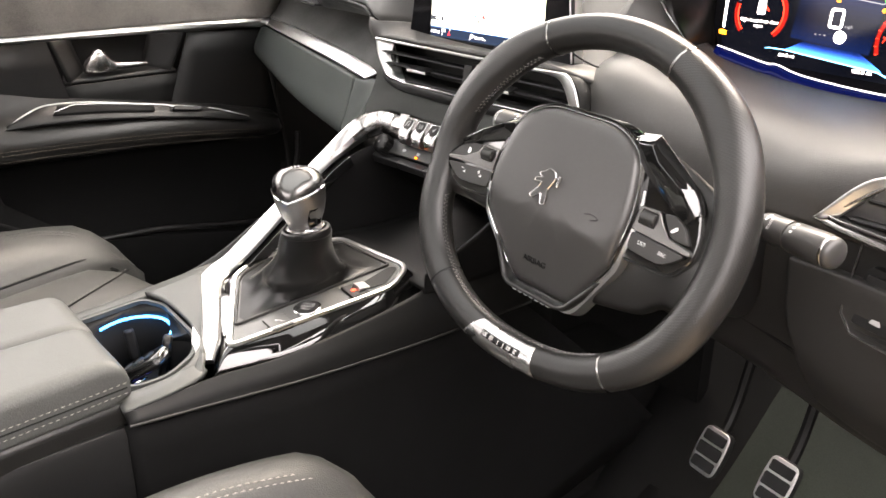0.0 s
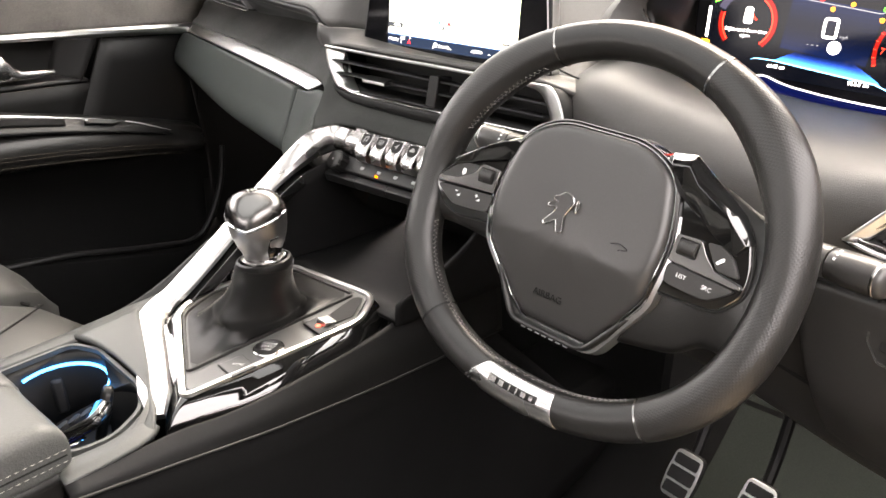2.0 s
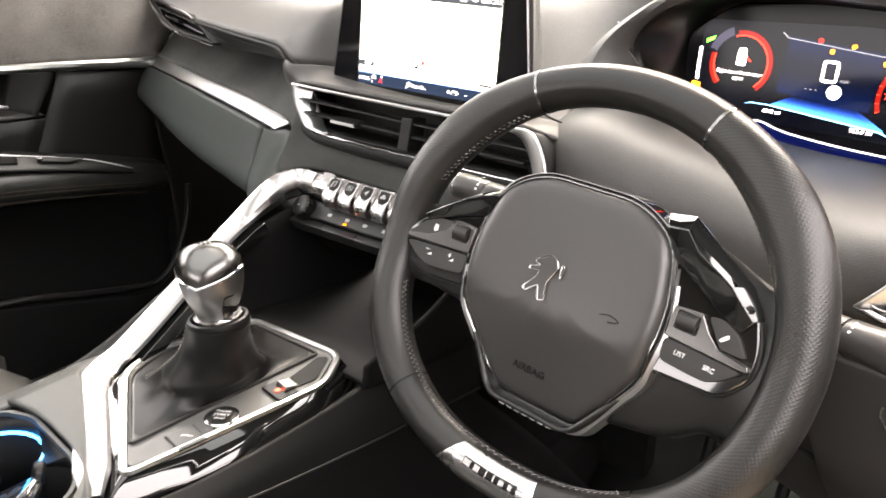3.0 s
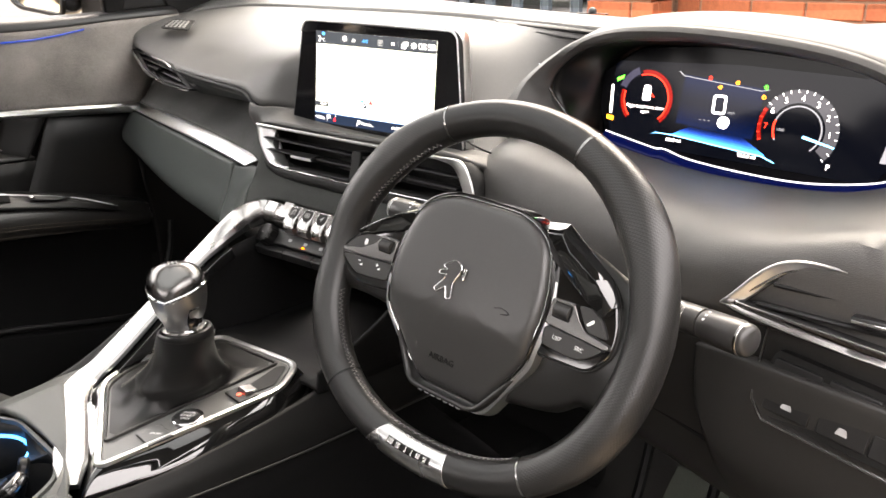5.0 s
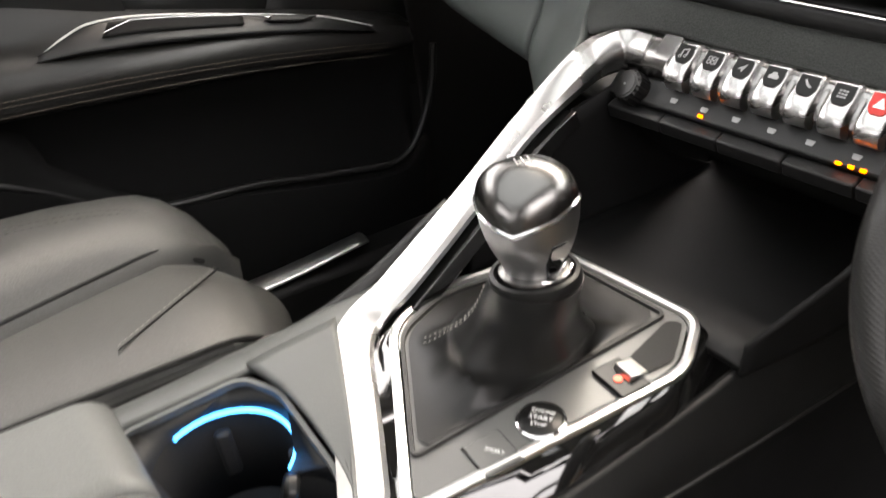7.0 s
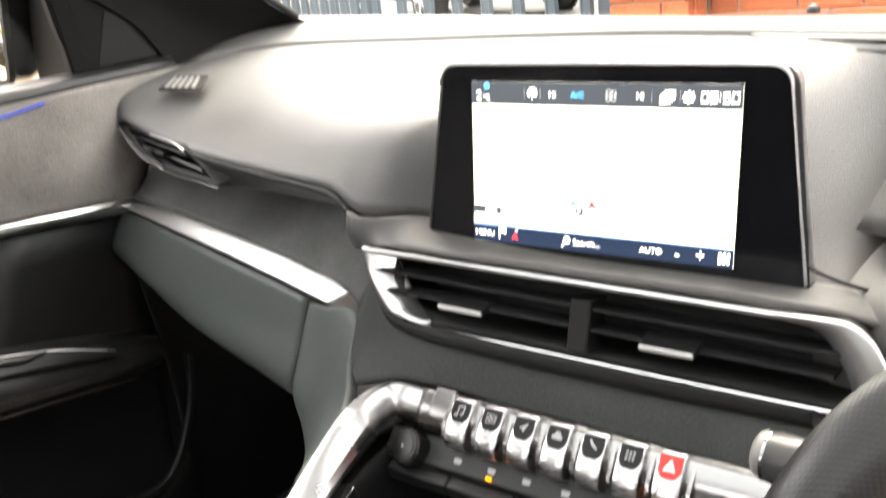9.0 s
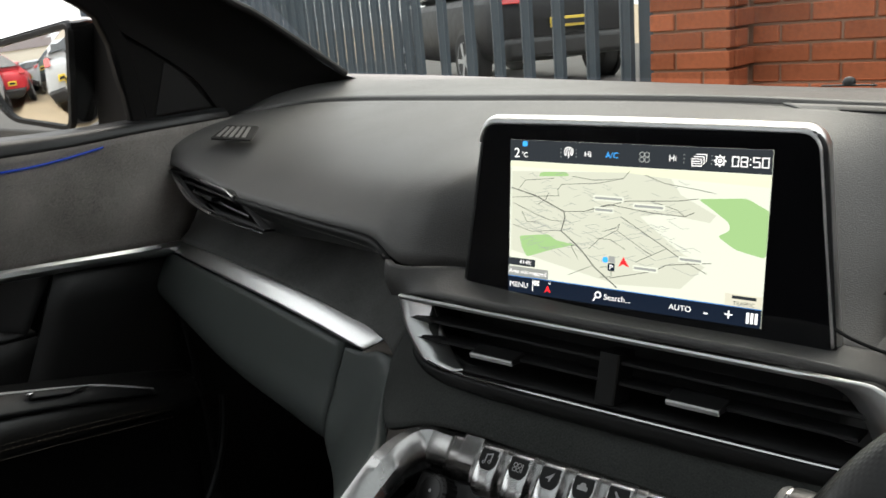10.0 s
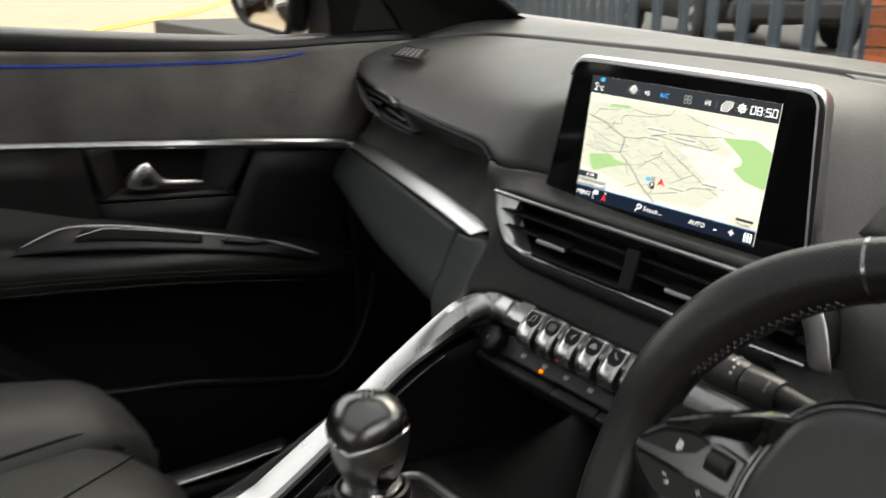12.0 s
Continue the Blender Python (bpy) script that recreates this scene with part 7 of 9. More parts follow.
def steering_wheel():
    w = thing("steering_wheel", "flat-bottomed black leather steering wheel with silver trim", "steering wheel")
    up = WM.to_3x3() @ Vector((0, 0, 1))
    # rim: smooth leather above and below, perforated leather at the sides
    part("rim_top", loft(wheel_arc(65.2, 116, 30)), M_LEATHER, w, "smooth black leather")
    part("rim_grip", grip(wheel_arc(-53, 64.7, 70)), M_LEATHER_P, w, "perforated black leather")
    part("rim_grip", grip(wheel_arc(116.5, 232.3, 70)), M_LEATHER_P, w, "perforated black leather")
    part("rim_bottom", loft(wheel_arc(232.8, 306.6, 40)), M_LEATHER, w, "smooth black leather")
    for a, mat in ((64.95, M_DARKCHROME), (116.25, M_DARKCHROME), (232.5, M_DARK), (306.8, M_DARKCHROME)):
        part("seam", loft(wheel_arc(a - 0.35, a + 0.35, 3, grow=0.0005)), mat, w)

    def on_rim(a, b, grow=0.0):
        """A point of the rim's skin: b runs from the inner side (0) over the driver's face (90) outwards."""
        p, q = rim_point(radians(a)), rim_point(radians(a) + 0.01)
        t = (q - p).normalized()
        out = Vector((t.y, -t.x, 0))
        return WM @ (p - out * ((rim_girth(radians(a)) + grow) * math.cos(radians(b))) + Vector((0, 0, (0.0155 + grow) * math.sin(radians(b)) + RIM_Z - rim_drop(radians(a)))))

    # baseball lacing in its groove along the inner side
    for a0, a1 in ((122, 160), (196, 303), (20, 60)):
        n = int((a1 - a0) * 1.1)
        b0 = 14 if a0 != 20 else 4
        part("lacing_groove", tube([on_rim(a0 + (a1 - a0) * i / n, b0, -0.0006) for i in range(n + 1)], 0.0011, 6, up=up), M_DARK, w)
        part("lacing", tube([on_rim(a0 + (a1 - a0) * i / n, b0 + (8 if i % 2 else -8), 0.0003) for i in range(n + 1)], 0.00042, 5, up=up), M_THREAD_DIM, w, "grey zigzag lacing")
    # badge plate let into the lower rim, its ends cut slanting
    rows = []
    for b in np.linspace(38, 158, 14):
        f = (b - 38) / 120
        rows.append([on_rim(a, b, 0.0009) for a in np.linspace(261.0 - 7.0 * f, 280.2 + 1.6 * f, 18)])
    pl = part("badge_plate", grid_bm(rows[::-1]), M_KEYMETAL, w, "satin silver badge plate", solid=0.0018, bevel=0.0006)
    # badge: a dark field with plain pale blocks
    def on_plate(a, b, h):
        p, q, r = on_rim(a, b, h), on_rim(a + 0.5, b, h), on_rim(a, b, h + 0.01)
        return basis(p, q - p, r - p)
    part("badge_field", grid_bm([[on_rim(a, b, 0.0012) for a in np.linspace(263.5, 276.5, 12)] for b in np.linspace(92, 70, 5)]), M_DARK, pl, solid=0.0004)
    for a, wd, ht in ((264.8, 0.0062, 0.0046), (267.4, 0.0048, 0.0046), (269.6, 0.0014, 0.0052), (271.0, 0.0014, 0.0052), (272.8, 0.0044, 0.0040), (275.0, 0.0034, 0.0040)):
        part("badge_mark", box(wd, ht, 0.0007, on_plate(a, 81, 0.0016)), M_DARKCHROME, pl, bevel=0.0002)
    # airbag pad: a ten-sided shield with a fold below the middle
    outl = [(0.038, 0.0685), (0.067, 0.0520), (0.0782, 0.006), (0.0715, -0.036), (0.033, -0.0875), (-0.033, -0.0875), (-0.0715, -0.036), (-0.0782, 0.006), (-0.067, 0.0520), (-0.038, 0.0685)]
    soft = [0.016, 0.020, 0.022, 0.008, 0.009, 0.009, 0.008, 0.022, 0.020, 0.016]
    ring = round_poly(outl, soft, 5)

    def face_z(y):
        d = max(0.0, -0.020 - y)
        return -0.40 * d * d / (d + 0.004)

    def scaled(k, z):
        out = []
        for p in ring:
            y = (p.y + 0.003) * k - 0.003
            out.append(WM @ Vector((p.x * k, y, z + (face_z(y) if z > 0 else 0.0))))
        return out
    rise = [(0.985, -0.02), (0.985, 0.0065), (0.975, 0.0098), (0.95, 0.0118), (0.90, 0.0130)] + [(k, 0.0130 + 0.0028 * (0.90 - k)) for k in (0.84, 0.77, 0.70, 0.63, 0.56, 0.49, 0.42, 0.35, 0.28, 0.21, 0.13, 0.05)]
    part("airbag_cover", loft([scaled(k, z) for k, z in rise]), M_AIRBAG, w, "finely ribbed black airbag cover", angle=60)
    bez = lambda k, z: [WM @ Vector((p.x * k, (p.y + 0.003) * k - 0.003, z + (face_z(p.y) if z > 0 else 0.0))) for p in ring]
    part("gloss_bezel", sweep(bez(1.022, 0.002), [(-0.0030, -0.012), (0.0035, -0.012), (0.0030, 0.0035), (0.0010, 0.0052), (-0.0012, 0.0055)], up=up, closed=True), M_PIANO, w, "gloss black bezel")
    n = len(ring)
    low = [i for i in range(n) if ring[i].y < 0.035]
    wide = [bez(1.040, 0.0035)[i] for i in low]
    part("silver_edge", sweep(wide, [(-0.0035, -0.008), (0.0034, -0.008), (0.0030, 0.0018), (0.0008, 0.0034), (-0.0026, 0.0022)], up=up, scale=[0.50 + 0.75 * min(1.0, 2.2 * (1 - abs(2 * i / (len(wide) - 1) - 1))) for i in range(len(wide))]), M_SILVER, w, "satin silver lower edge")
    part("bezel_line", sweep(bez(0.998, 0.0075), [(-0.0005, -0.002), (0.0005, -0.002), (0.0004, 0.0008), (-0.0004, 0.0008)], up=up, closed=True), M_DARKCHROME, w, "thin dark chrome line")
    for k in range(7):
        part("maker_mark", box(0.0042, 0.0034, 0.0008, WM @ pose(-0.0205 + 0.0068 * k, -0.0918, -0.0068, -35)), M_PRINT_DIM, w, bevel=0.0003)
    # emblem as a plain upright shape, horn mark and airbag mark
    em = [(-0.006, 0.017), (0.001, 0.023), (0.010, 0.021), (0.014, 0.014), (0.010, 0.006), (0.007, -0.001), (0.010, -0.017), (0.0035, -0.019), (-0.001, -0.006), (-0.012, -0.015), (-0.016, -0.0125), (-0.006, 0.000), (-0.004, 0.006), (-0.015, 0.004), (-0.015, 0.008), (-0.004, 0.011), (-0.011, 0.013), (-0.010, 0.0165)]
    at = WM @ pose(-0.010, 0.001, 0.0146)
    tail = [(0.0165, 0.018), (0.0195, 0.017), (0.0200, 0.009), (0.0185, 0.005), (0.0170, 0.010)]
    for nm, shape in (("emblem", round_poly(em, 0.002, 3)), ("emblem_tail", round_poly(tail, 0.001, 3))):
        body = part(nm, prism([p * 0.74 for p in shape], 0.0018, at), M_STALK, w, "plain dark emblem", bevel=0.0005)
        part("emblem_edge", sweep([at @ Vector((p.x * 0.74, p.y * 0.74, 0.0018)) for p in shape], disc(0.00055, 6), up=up, closed=True), M_CHROME, body, "bright chrome outline")
    part("horn_mark", sweep(spline([WM @ Vector(p) for p in ((0.038, -0.006, 0.0142), (0.045, -0.0045, 0.0142), (0.052, -0.007, 0.0141), (0.045, -0.009, 0.0142))], 16), disc(0.0004, 5), up=up), M_DARK, w)
    writing("AIRBAG", 0.0078, WM @ pose(-0.006, -0.062, 0.0142 + face_z(-0.062), 20.5), M_DARK, w, depth=0.0003)
    # spokes: leather webs from the hub to the rim, with the gloss switch fields on them
    H = 0.0045
    for s in (-1, 1):
        if s > 0:
            rows = [[(0.152, 0.046, -0.010), (0.128, 0.044, -0.012), (0.095, 0.056, -0.010), (0.055, 0.066, -0.012)], [(0.155, 0.012, 0.001), (0.137, 0.012, -0.002), (0.105, 0.012, -0.003), (0.074, 0.012, -0.006)],
                    [(0.151, -0.022, 0.001), (0.134, -0.020, -0.001), (0.105, -0.026, -0.003), (0.070, -0.030, -0.006)], [(0.140, -0.050, -0.006), (0.118, -0.047, -0.010), (0.094, -0.062, -0.014), (0.055, -0.070, -0.014)], [(0.136, -0.056, -0.020), (0.114, -0.054, -0.024), (0.090, -0.068, -0.030), (0.050, -0.076, -0.030)]]
        else:
            rows = [[(-0.154, 0.030, -0.004), (-0.135, 0.022, -0.008), (-0.105, 0.030, -0.010), (-0.068, 0.046, -0.010)], [(-0.156, 0.004, 0.001), (-0.140, 0.004, -0.002), (-0.105, 0.006, -0.003), (-0.074, 0.010, -0.006)],
                    [(-0.152, -0.020, 0.001), (-0.134, -0.024, -0.002), (-0.110, -0.030, -0.003), (-0.072, -0.028, -0.006)], [(-0.146, -0.036, -0.005), (-0.126, -0.036, -0.009), (-0.105, -0.038, -0.012), (-0.066, -0.040, -0.012)], [(-0.142, -0.040, -0.020), (-0.124, -0.040, -0.024), (-0.102, -0.042, -0.028), (-0.062, -0.046, -0.028)]]
        part("spoke", patch([[WM @ Vector(p) for p in row][::s] for row in rows], 20, 24), M_LEATHER, w, "black leather spoke", solid=0.008)
        fix = lambda pts: [(s * x, y) for x, y in pts] if s > 0 else [(s * x, y) for x, y in pts][::-1]
        if s > 0:
            gl = [(0.050, 0.066), (0.0720, 0.0680), (0.0910, 0.0566), (0.1185, 0.0395), (0.1275, 0.0295), (0.1355, 0.0070), (0.1362, -0.0094), (0.1215, -0.0262), (0.0710, -0.0275)]
        else:
            gl = [(0.066, 0.046), (0.0740, 0.0440), (0.1017, 0.0302), (0.1283, 0.0140), (0.1440, -0.0006), (0.1438, -0.0113), (0.1297, -0.0254), (0.1147, -0.0300), (0.0740, -0.0262)]
        field = round_poly(fix(gl), 0.007)
        part("gloss_field", prism(field, 0.011, WM, H - 0.0115), M_PIANO, w, "gloss black switch field", bevel=0.0015)
        part("field_lip", sweep([WM @ Vector((p.x, p.y, H - 0.0040)) for p in field], disc(0.0012, 6), up=up, closed=True), M_LEATHER, w, "soft leather lip round the field")
        if s > 0:
            upper = [(0.1015, 0.0172), (0.1120, 0.0178), (0.1215, 0.0128), (0.1300, 0.0002), (0.1140, 0.0008)]
            lower = [(0.0800, -0.0040), (0.1310, -0.0075), (0.1225, -0.0150), (0.1130, -0.0205), (0.1000, -0.0200), (0.0810, -0.0182)]
        else:
            upper = [(0.1010, 0.0150), (0.1140, 0.0140), (0.1270, 0.0085), (0.1400, -0.0040), (0.1200, -0.0012), (0.1080, 0.0022)]
            lower = [(0.0790, -0.0045), (0.1390, -0.0095), (0.1290, -0.0165), (0.1170, -0.0222), (0.1000, -0.0212), (0.0800, -0.0190)]
        inlay = [(0.0795, -0.0030), (0.0800, 0.0162), (0.0985, 0.0170), (0.1050, 0.0078), (0.1135, 0.0002), (0.1330, -0.0030), (0.1340, -0.0062), (0.1290, -0.0068)]
        if s < 0:
            inlay = [(x * 1.05 if x > 0.11 else x, y) for x, y in inlay]
        part("upper_switch", prism(round_poly(fix(upper), 0.003, 3), 0.0035, WM, H - 0.001), M_KNEE, w, "matt black switch", bevel=0.0008)
        part("lower_switch", prism(round_poly(fix(lower), 0.004, 3), 0.0040, WM, H - 0.001), M_KNEE, w, "matt black switch", bevel=0.0010)
        part("silver_blade", prism(round_poly(fix(inlay), 0.0012, 2), 0.0042, WM, H - 0.001), M_KNOB, w, "dark satin inlay", bevel=0.0006)
        part("roller_pocket", prism(round_poly(fix([(0.0835, 0.0030), (0.0985, 0.0025), (0.0985, 0.0145), (0.0835, 0.0148)]), 0.0015, 3), 0.0004, WM, H + 0.0032), M_DARK, w)
        part("roller", loft([[WM @ Vector((s * 0.0910 + x, 0.0088 + 0.0052 * math.cos(b), H + 0.0020 + 0.0052 * math.sin(b))) for b in np.linspace(0, 2 * math.pi, 18, endpoint=False)] for x in (-0.0064, 0.0064)]), M_KNEE, w, "ribbed black roller", bevel=0.0006)
        # gloss fin above the switches: an outer facet, a ridge and an inner facet
        if s > 0:
            fin = [[(0.054, 0.0665, -0.001), (0.0725, 0.0690, 0.001), (0.0912, 0.0572, 0.002), (0.1190, 0.0400, 0.002), (0.1300, 0.0240, 0.001)], [(0.060, 0.0590, 0.007), (0.0745, 0.0600, 0.011), (0.0850, 0.0505, 0.012), (0.1100, 0.0370, 0.0105), (0.1270, 0.0220, 0.006)], [(0.068, 0.0440, 0.005), (0.0760, 0.0400, 0.005), (0.0880, 0.0330, 0.005), (0.1050, 0.0225, 0.005), (0.1225, 0.0150, 0.005)]]
        else:
            fin = [[(-0.064, 0.0475, 0.001), (-0.080, 0.0430, 0.001), (-0.1017, 0.0315, 0.001), (-0.1290, 0.0150, 0.001)], [(-0.066, 0.0430, 0.009), (-0.080, 0.0390, 0.010), (-0.1017, 0.0285, 0.009), (-0.1280, 0.0125, 0.0055)], [(-0.072, 0.0290, 0.005), (-0.082, 0.0260, 0.005), (-0.1020, 0.0200, 0.005), (-0.1250, 0.0105, 0.0045)]]
        part("gloss_fin", grid_bm([[WM @ Vector(p) for p in row][::s] for row in fin]), M_PIANO, w, "faceted gloss black fin", solid=0.003, angle=14, bevel=0.0006)
    for txt, x, y in (("LIST", 0.0930, -0.0108), ("SRC", 0.1125, -0.0125)):
        writing(txt, 0.0042, WM @ pose(x, y, H + 0.0034, 0, 0, -4), M_PRINT, w)
    part("phone_mark", prism([(0.1120, 0.0060), (0.1135, 0.0050), (0.1175, 0.0085), (0.1170, 0.0105), (0.1157, 0.0100), (0.1135, 0.0080)], 0.0004, WM, H + 0.0024), M_PRINT, w)
    for x, y, up_mark in ((-0.1150, -0.0130, False), (-0.0935, -0.0115, True)):
        part("volume_mark", prism([(x - 0.0005, y - 0.0015), (x + 0.0028, y - 0.0015), (x + 0.0028, y + 0.0007)], 0.0004, WM, H + 0.0029), M_PRINT, w)
        part("volume_sign", prism([(x - 0.0030, y + 0.0018), (x, y + 0.0018), (x, y + 0.0024), (x - 0.0030, y + 0.0024)], 0.0004, WM, H + 0.0029), M_PRINT, w)
        if up_mark:
            part("volume_sign", prism([(x - 0.0018, y + 0.0006), (x - 0.0012, y + 0.0006), (x - 0.0012, y + 0.0036), (x - 0.0018, y + 0.0036)], 0.0004, WM, H + 0.0030), M_PRINT, w)
    part("voice_mark", prism([(-0.1175, 0.0045), (-0.1160, 0.0030), (-0.1135, 0.0050), (-0.1140, 0.0085), (-0.1170, 0.0090)], 0.0004, WM, H + 0.0024), M_PRINT, w)
    # hub underneath
    part("hub_body", loft([[WM @ Vector((x * k, y * k, z)) for x, y in disc(0.075, 28, 0.068)] for k, z in ((1.0, -0.012), (0.95, -0.035), (0.6, -0.06))]), M_PLASTIC, w, "black hub shroud")
    skirt = [bez(1.05, -0.004), bez(1.06, -0.012), bez(0.98, -0.030)]
    part("hub_skirt", loft(skirt, True, False), M_LEATHER, w, "black leather hub skirt", solid=0.003)
    return w


steering_wheel()


def column():
    c = thing("steering_column", "black plastic steering column shroud", "steering column", kind="structure")
    rings = []
    for k, (z, s) in enumerate(((-0.05, 1.0), (-0.09, 1.1), (-0.16, 1.15), (-0.26, 1.2))):
        rings.append([WM @ pose(0, 0, 0, 0, 0, 3) @ Vector((p.x * s, p.y * s - 0.01, z)) for p in round_poly([(-0.055, -0.055), (0.055, -0.055), (0.060, 0.035), (-0.060, 0.035)], 0.02, 4)])
    part("shroud", loft(rings), M_PLASTIC, c, angle=60)
    return c


column()


def stalk(name, label, root, tip, girth, end_mat):
    s = thing(name, label, "control stalk")
    axis = Vector(tip) - Vector(root)
    m = basis(root, axis.cross(Vector((0, 0.3, 1))), axis)
    ln = axis.length
    part("arm", lathe([(r * girth, z) for r, z in [(0.009, -0.05), (0.010, 0.0), (0.0125, ln * 0.28)]], m, 24), M_PLASTIC, s)
    part("collar", lathe([(r * girth, z) for r, z in [(0.0150, ln * 0.26), (0.0160, ln * 0.29), (0.0165, ln * 0.52), (0.0160, ln * 0.54)]], m, 32), M_STALK, s, "smooth charcoal collar")
    part("barrel", lathe([(r * girth, z) for r, z in [(0.0158, ln * 0.555), (0.0170, ln * 0.58), (0.0180, ln * 0.80), (0.0180, ln * 0.90), (0.0174, ln * 0.93)]], m, 32), M_STALK, s, "satin charcoal barrel")
    part("end_ring", lathe([(r * girth, z) for r, z in [(0.0170, ln * 0.925), (0.0176, ln * 0.935), (0.0176, ln * 0.950), (0.0170, ln * 0.955)]], m, 32), M_DARKCHROME, s, "thin dark chrome ring")
    part("end_cap", lathe([(r * girth, z) for r, z in [(0.0172, ln * 0.950), (0.0168, ln * 0.975), (0.0150, ln * 1.000), (0.0110, ln * 1.018), (0.0055, ln * 1.027), (0.0008, ln * 1.029)]], m, 32), end_mat, s, "rounded satin grey end cap")
    return s, m, ln


s1, m1, l1 = stalk("wiper_stalk", "black wiper stalk with a satin end cap", (0.487, 0.108, 0.712), (0.578, 0.083, 0.714), 0.74, M_STALK)
s2, m2, l2 = stalk("light_stalk", "black light stalk with a satin end cap", (0.272, 0.110, 0.735), (0.186, 0.114, 0.7355), 0.70, M_STALKTIP)


def stalk_marks(st, m, ln, r, a0, words):
    """White print round the stalk: plain bars for the small symbols, and the words that can be read."""
    for z, spans in ((0.33, (0, 14, 26)), (0.44, (6, 30)), (0.62, (2, 22, 40)), (0.80, (8, 34))):
        for k, s in enumerate(spans):
            at = m @ pose(0, 0, ln * z) @ pose(0, 0, 0, 0, 0, a0 + s) @ pose(r - 0.0007 if z < 0.56 else r + 0.0003, 0, 0, 0, 90, 0)
            part("mark", prism(round_poly([(-0.0011, -0.0009), (0.0011, -0.0009), (0.0011 - 0.0005 * (k % 2), 0.0009), (-0.0011 + 0.0004 * k, 0.0009)], 0.0003, 2), 0.0004, at, -0.0009), M_PRINT, st)
    for txt, z, s in words:
        at = m @ pose(0, 0, ln * z) @ pose(0, 0, 0, 0, 0, a0 + s) @ pose(r + 0.0002, 0, 0, 0, 90, 0) @ pose(0, 0, 0, 0, 0, 90)
        writing(txt, 0.0036, at, M_PRINT, st)


stalk_marks(s1, m1, l1, 0.0131, -62, [("AUTO", 0.40, 42)])
stalk_marks(s2, m2, l2, 0.0124, 190, [("AUTO", 0.66, 58)])


def paddle_free_switches():
    p = thing("switch_panel", "row of small black switches in the driver's knee panel", "switch panel")
    m = basis((0.612, 0.176, 0.640), (1, -0.09, -0.10), (-0.05, -1, 0.12))
    part("recess", prism(round_poly([(-0.058, -0.030), (0.08, -0.030), (0.08, 0.028), (-0.050, 0.028)], 0.006), 0.016, m, -0.015), M_DARK, p)
    part("edge", sweep([m @ Vector(q) for q in ((-0.062, 0.045, 0.002), (-0.060, 0.0, 0.003), (-0.058, -0.020, 0.003), (-0.045, -0.034, 0.003), (0.08, -0.036, 0.003))], disc(0.0016, 6), up=(0, -1, 0)), M_DARKCHROME, p, "dark chrome edge line")
    for i, y in enumerate((-0.014, 0.012)):
        for x in (-0.028, 0.018, 0.060):
            sw = part("switch", prism(round_poly([(x - 0.020, y - 0.010), (x + 0.020, y - 0.010), (x + 0.020, y + 0.010), (x - 0.020, y + 0.010)], 0.002, 3), 0.004, m, 0.0), M_PLASTIC, p, bevel=0.001)
            part("switch_symbol", prism(round_poly([(x - 0.005, y - 0.003), (x + 0.005, y - 0.003), (x + 0.003, y + 0.003), (x - 0.003, y + 0.003)], 0.001, 2), 0.0003, m, 0.004), M_PRINT_DIM, sw)
    return p


paddle_free_switches()


def pedal(name, label, x, y, z):
    p = thing(name, label, "pedal", group="pedals in the footwell")
    m = basis((x, y, z), (1, 0.0, 0.14), (0, -0.88, 0.48)) @ pose(0, 0, 0, 0, 0, -12)
    m = m @ Matrix.Diagonal((0.78, 0.98, 1, 1))
    pad = round_poly([(-0.028, -0.036), (0.028, -0.036), (0.031, 0.0), (0.028, 0.036), (-0.028, 0.036), (-0.031, 0.0)], 0.012, 4)
    part("pad_body", prism(pad, 0.012, m, -0.012), M_RUBBER, p, bevel=0.002)
    part("steel_plate", prism([(q.x * 0.98, q.y * 0.98) for q in pad], 0.003, m, 0.0), M_SILVER, p, "brushed steel face", bevel=0.0012)
    for k, (w, yy, hh) in enumerate(((0.046, -0.0215, 0.0080), (0.050, 0.0, 0.0095), (0.046, 0.0215, 0.0080))):
        part("rubber_insert", prism(round_poly([(-w / 2, yy - hh), (w / 2, yy - hh), (w / 2, yy + hh), (-w / 2, yy + hh)], 0.003, 3), 0.0055, m, 0.0), M_RUBBER, p, "black rubber insert", bevel=0.001)
    part("arm", tube(spline([m @ Vector((0, 0.0, -0.012)), Vector((x, y + 0.06, z + 0.06)), Vector((x + 0.005, y + 0.10, z + 0.25))], 12), 0.008, 8, up=(1, 0, 0)), M_DARK, p, "black steel arm")
    return p


pedal("clutch_pedal", "steel-faced clutch pedal with three rubber inserts", 0.299, 0.450, 0.211)
pedal("brake_pedal", "steel-faced brake pedal with three rubber inserts", 0.403, 0.450, 0.216)


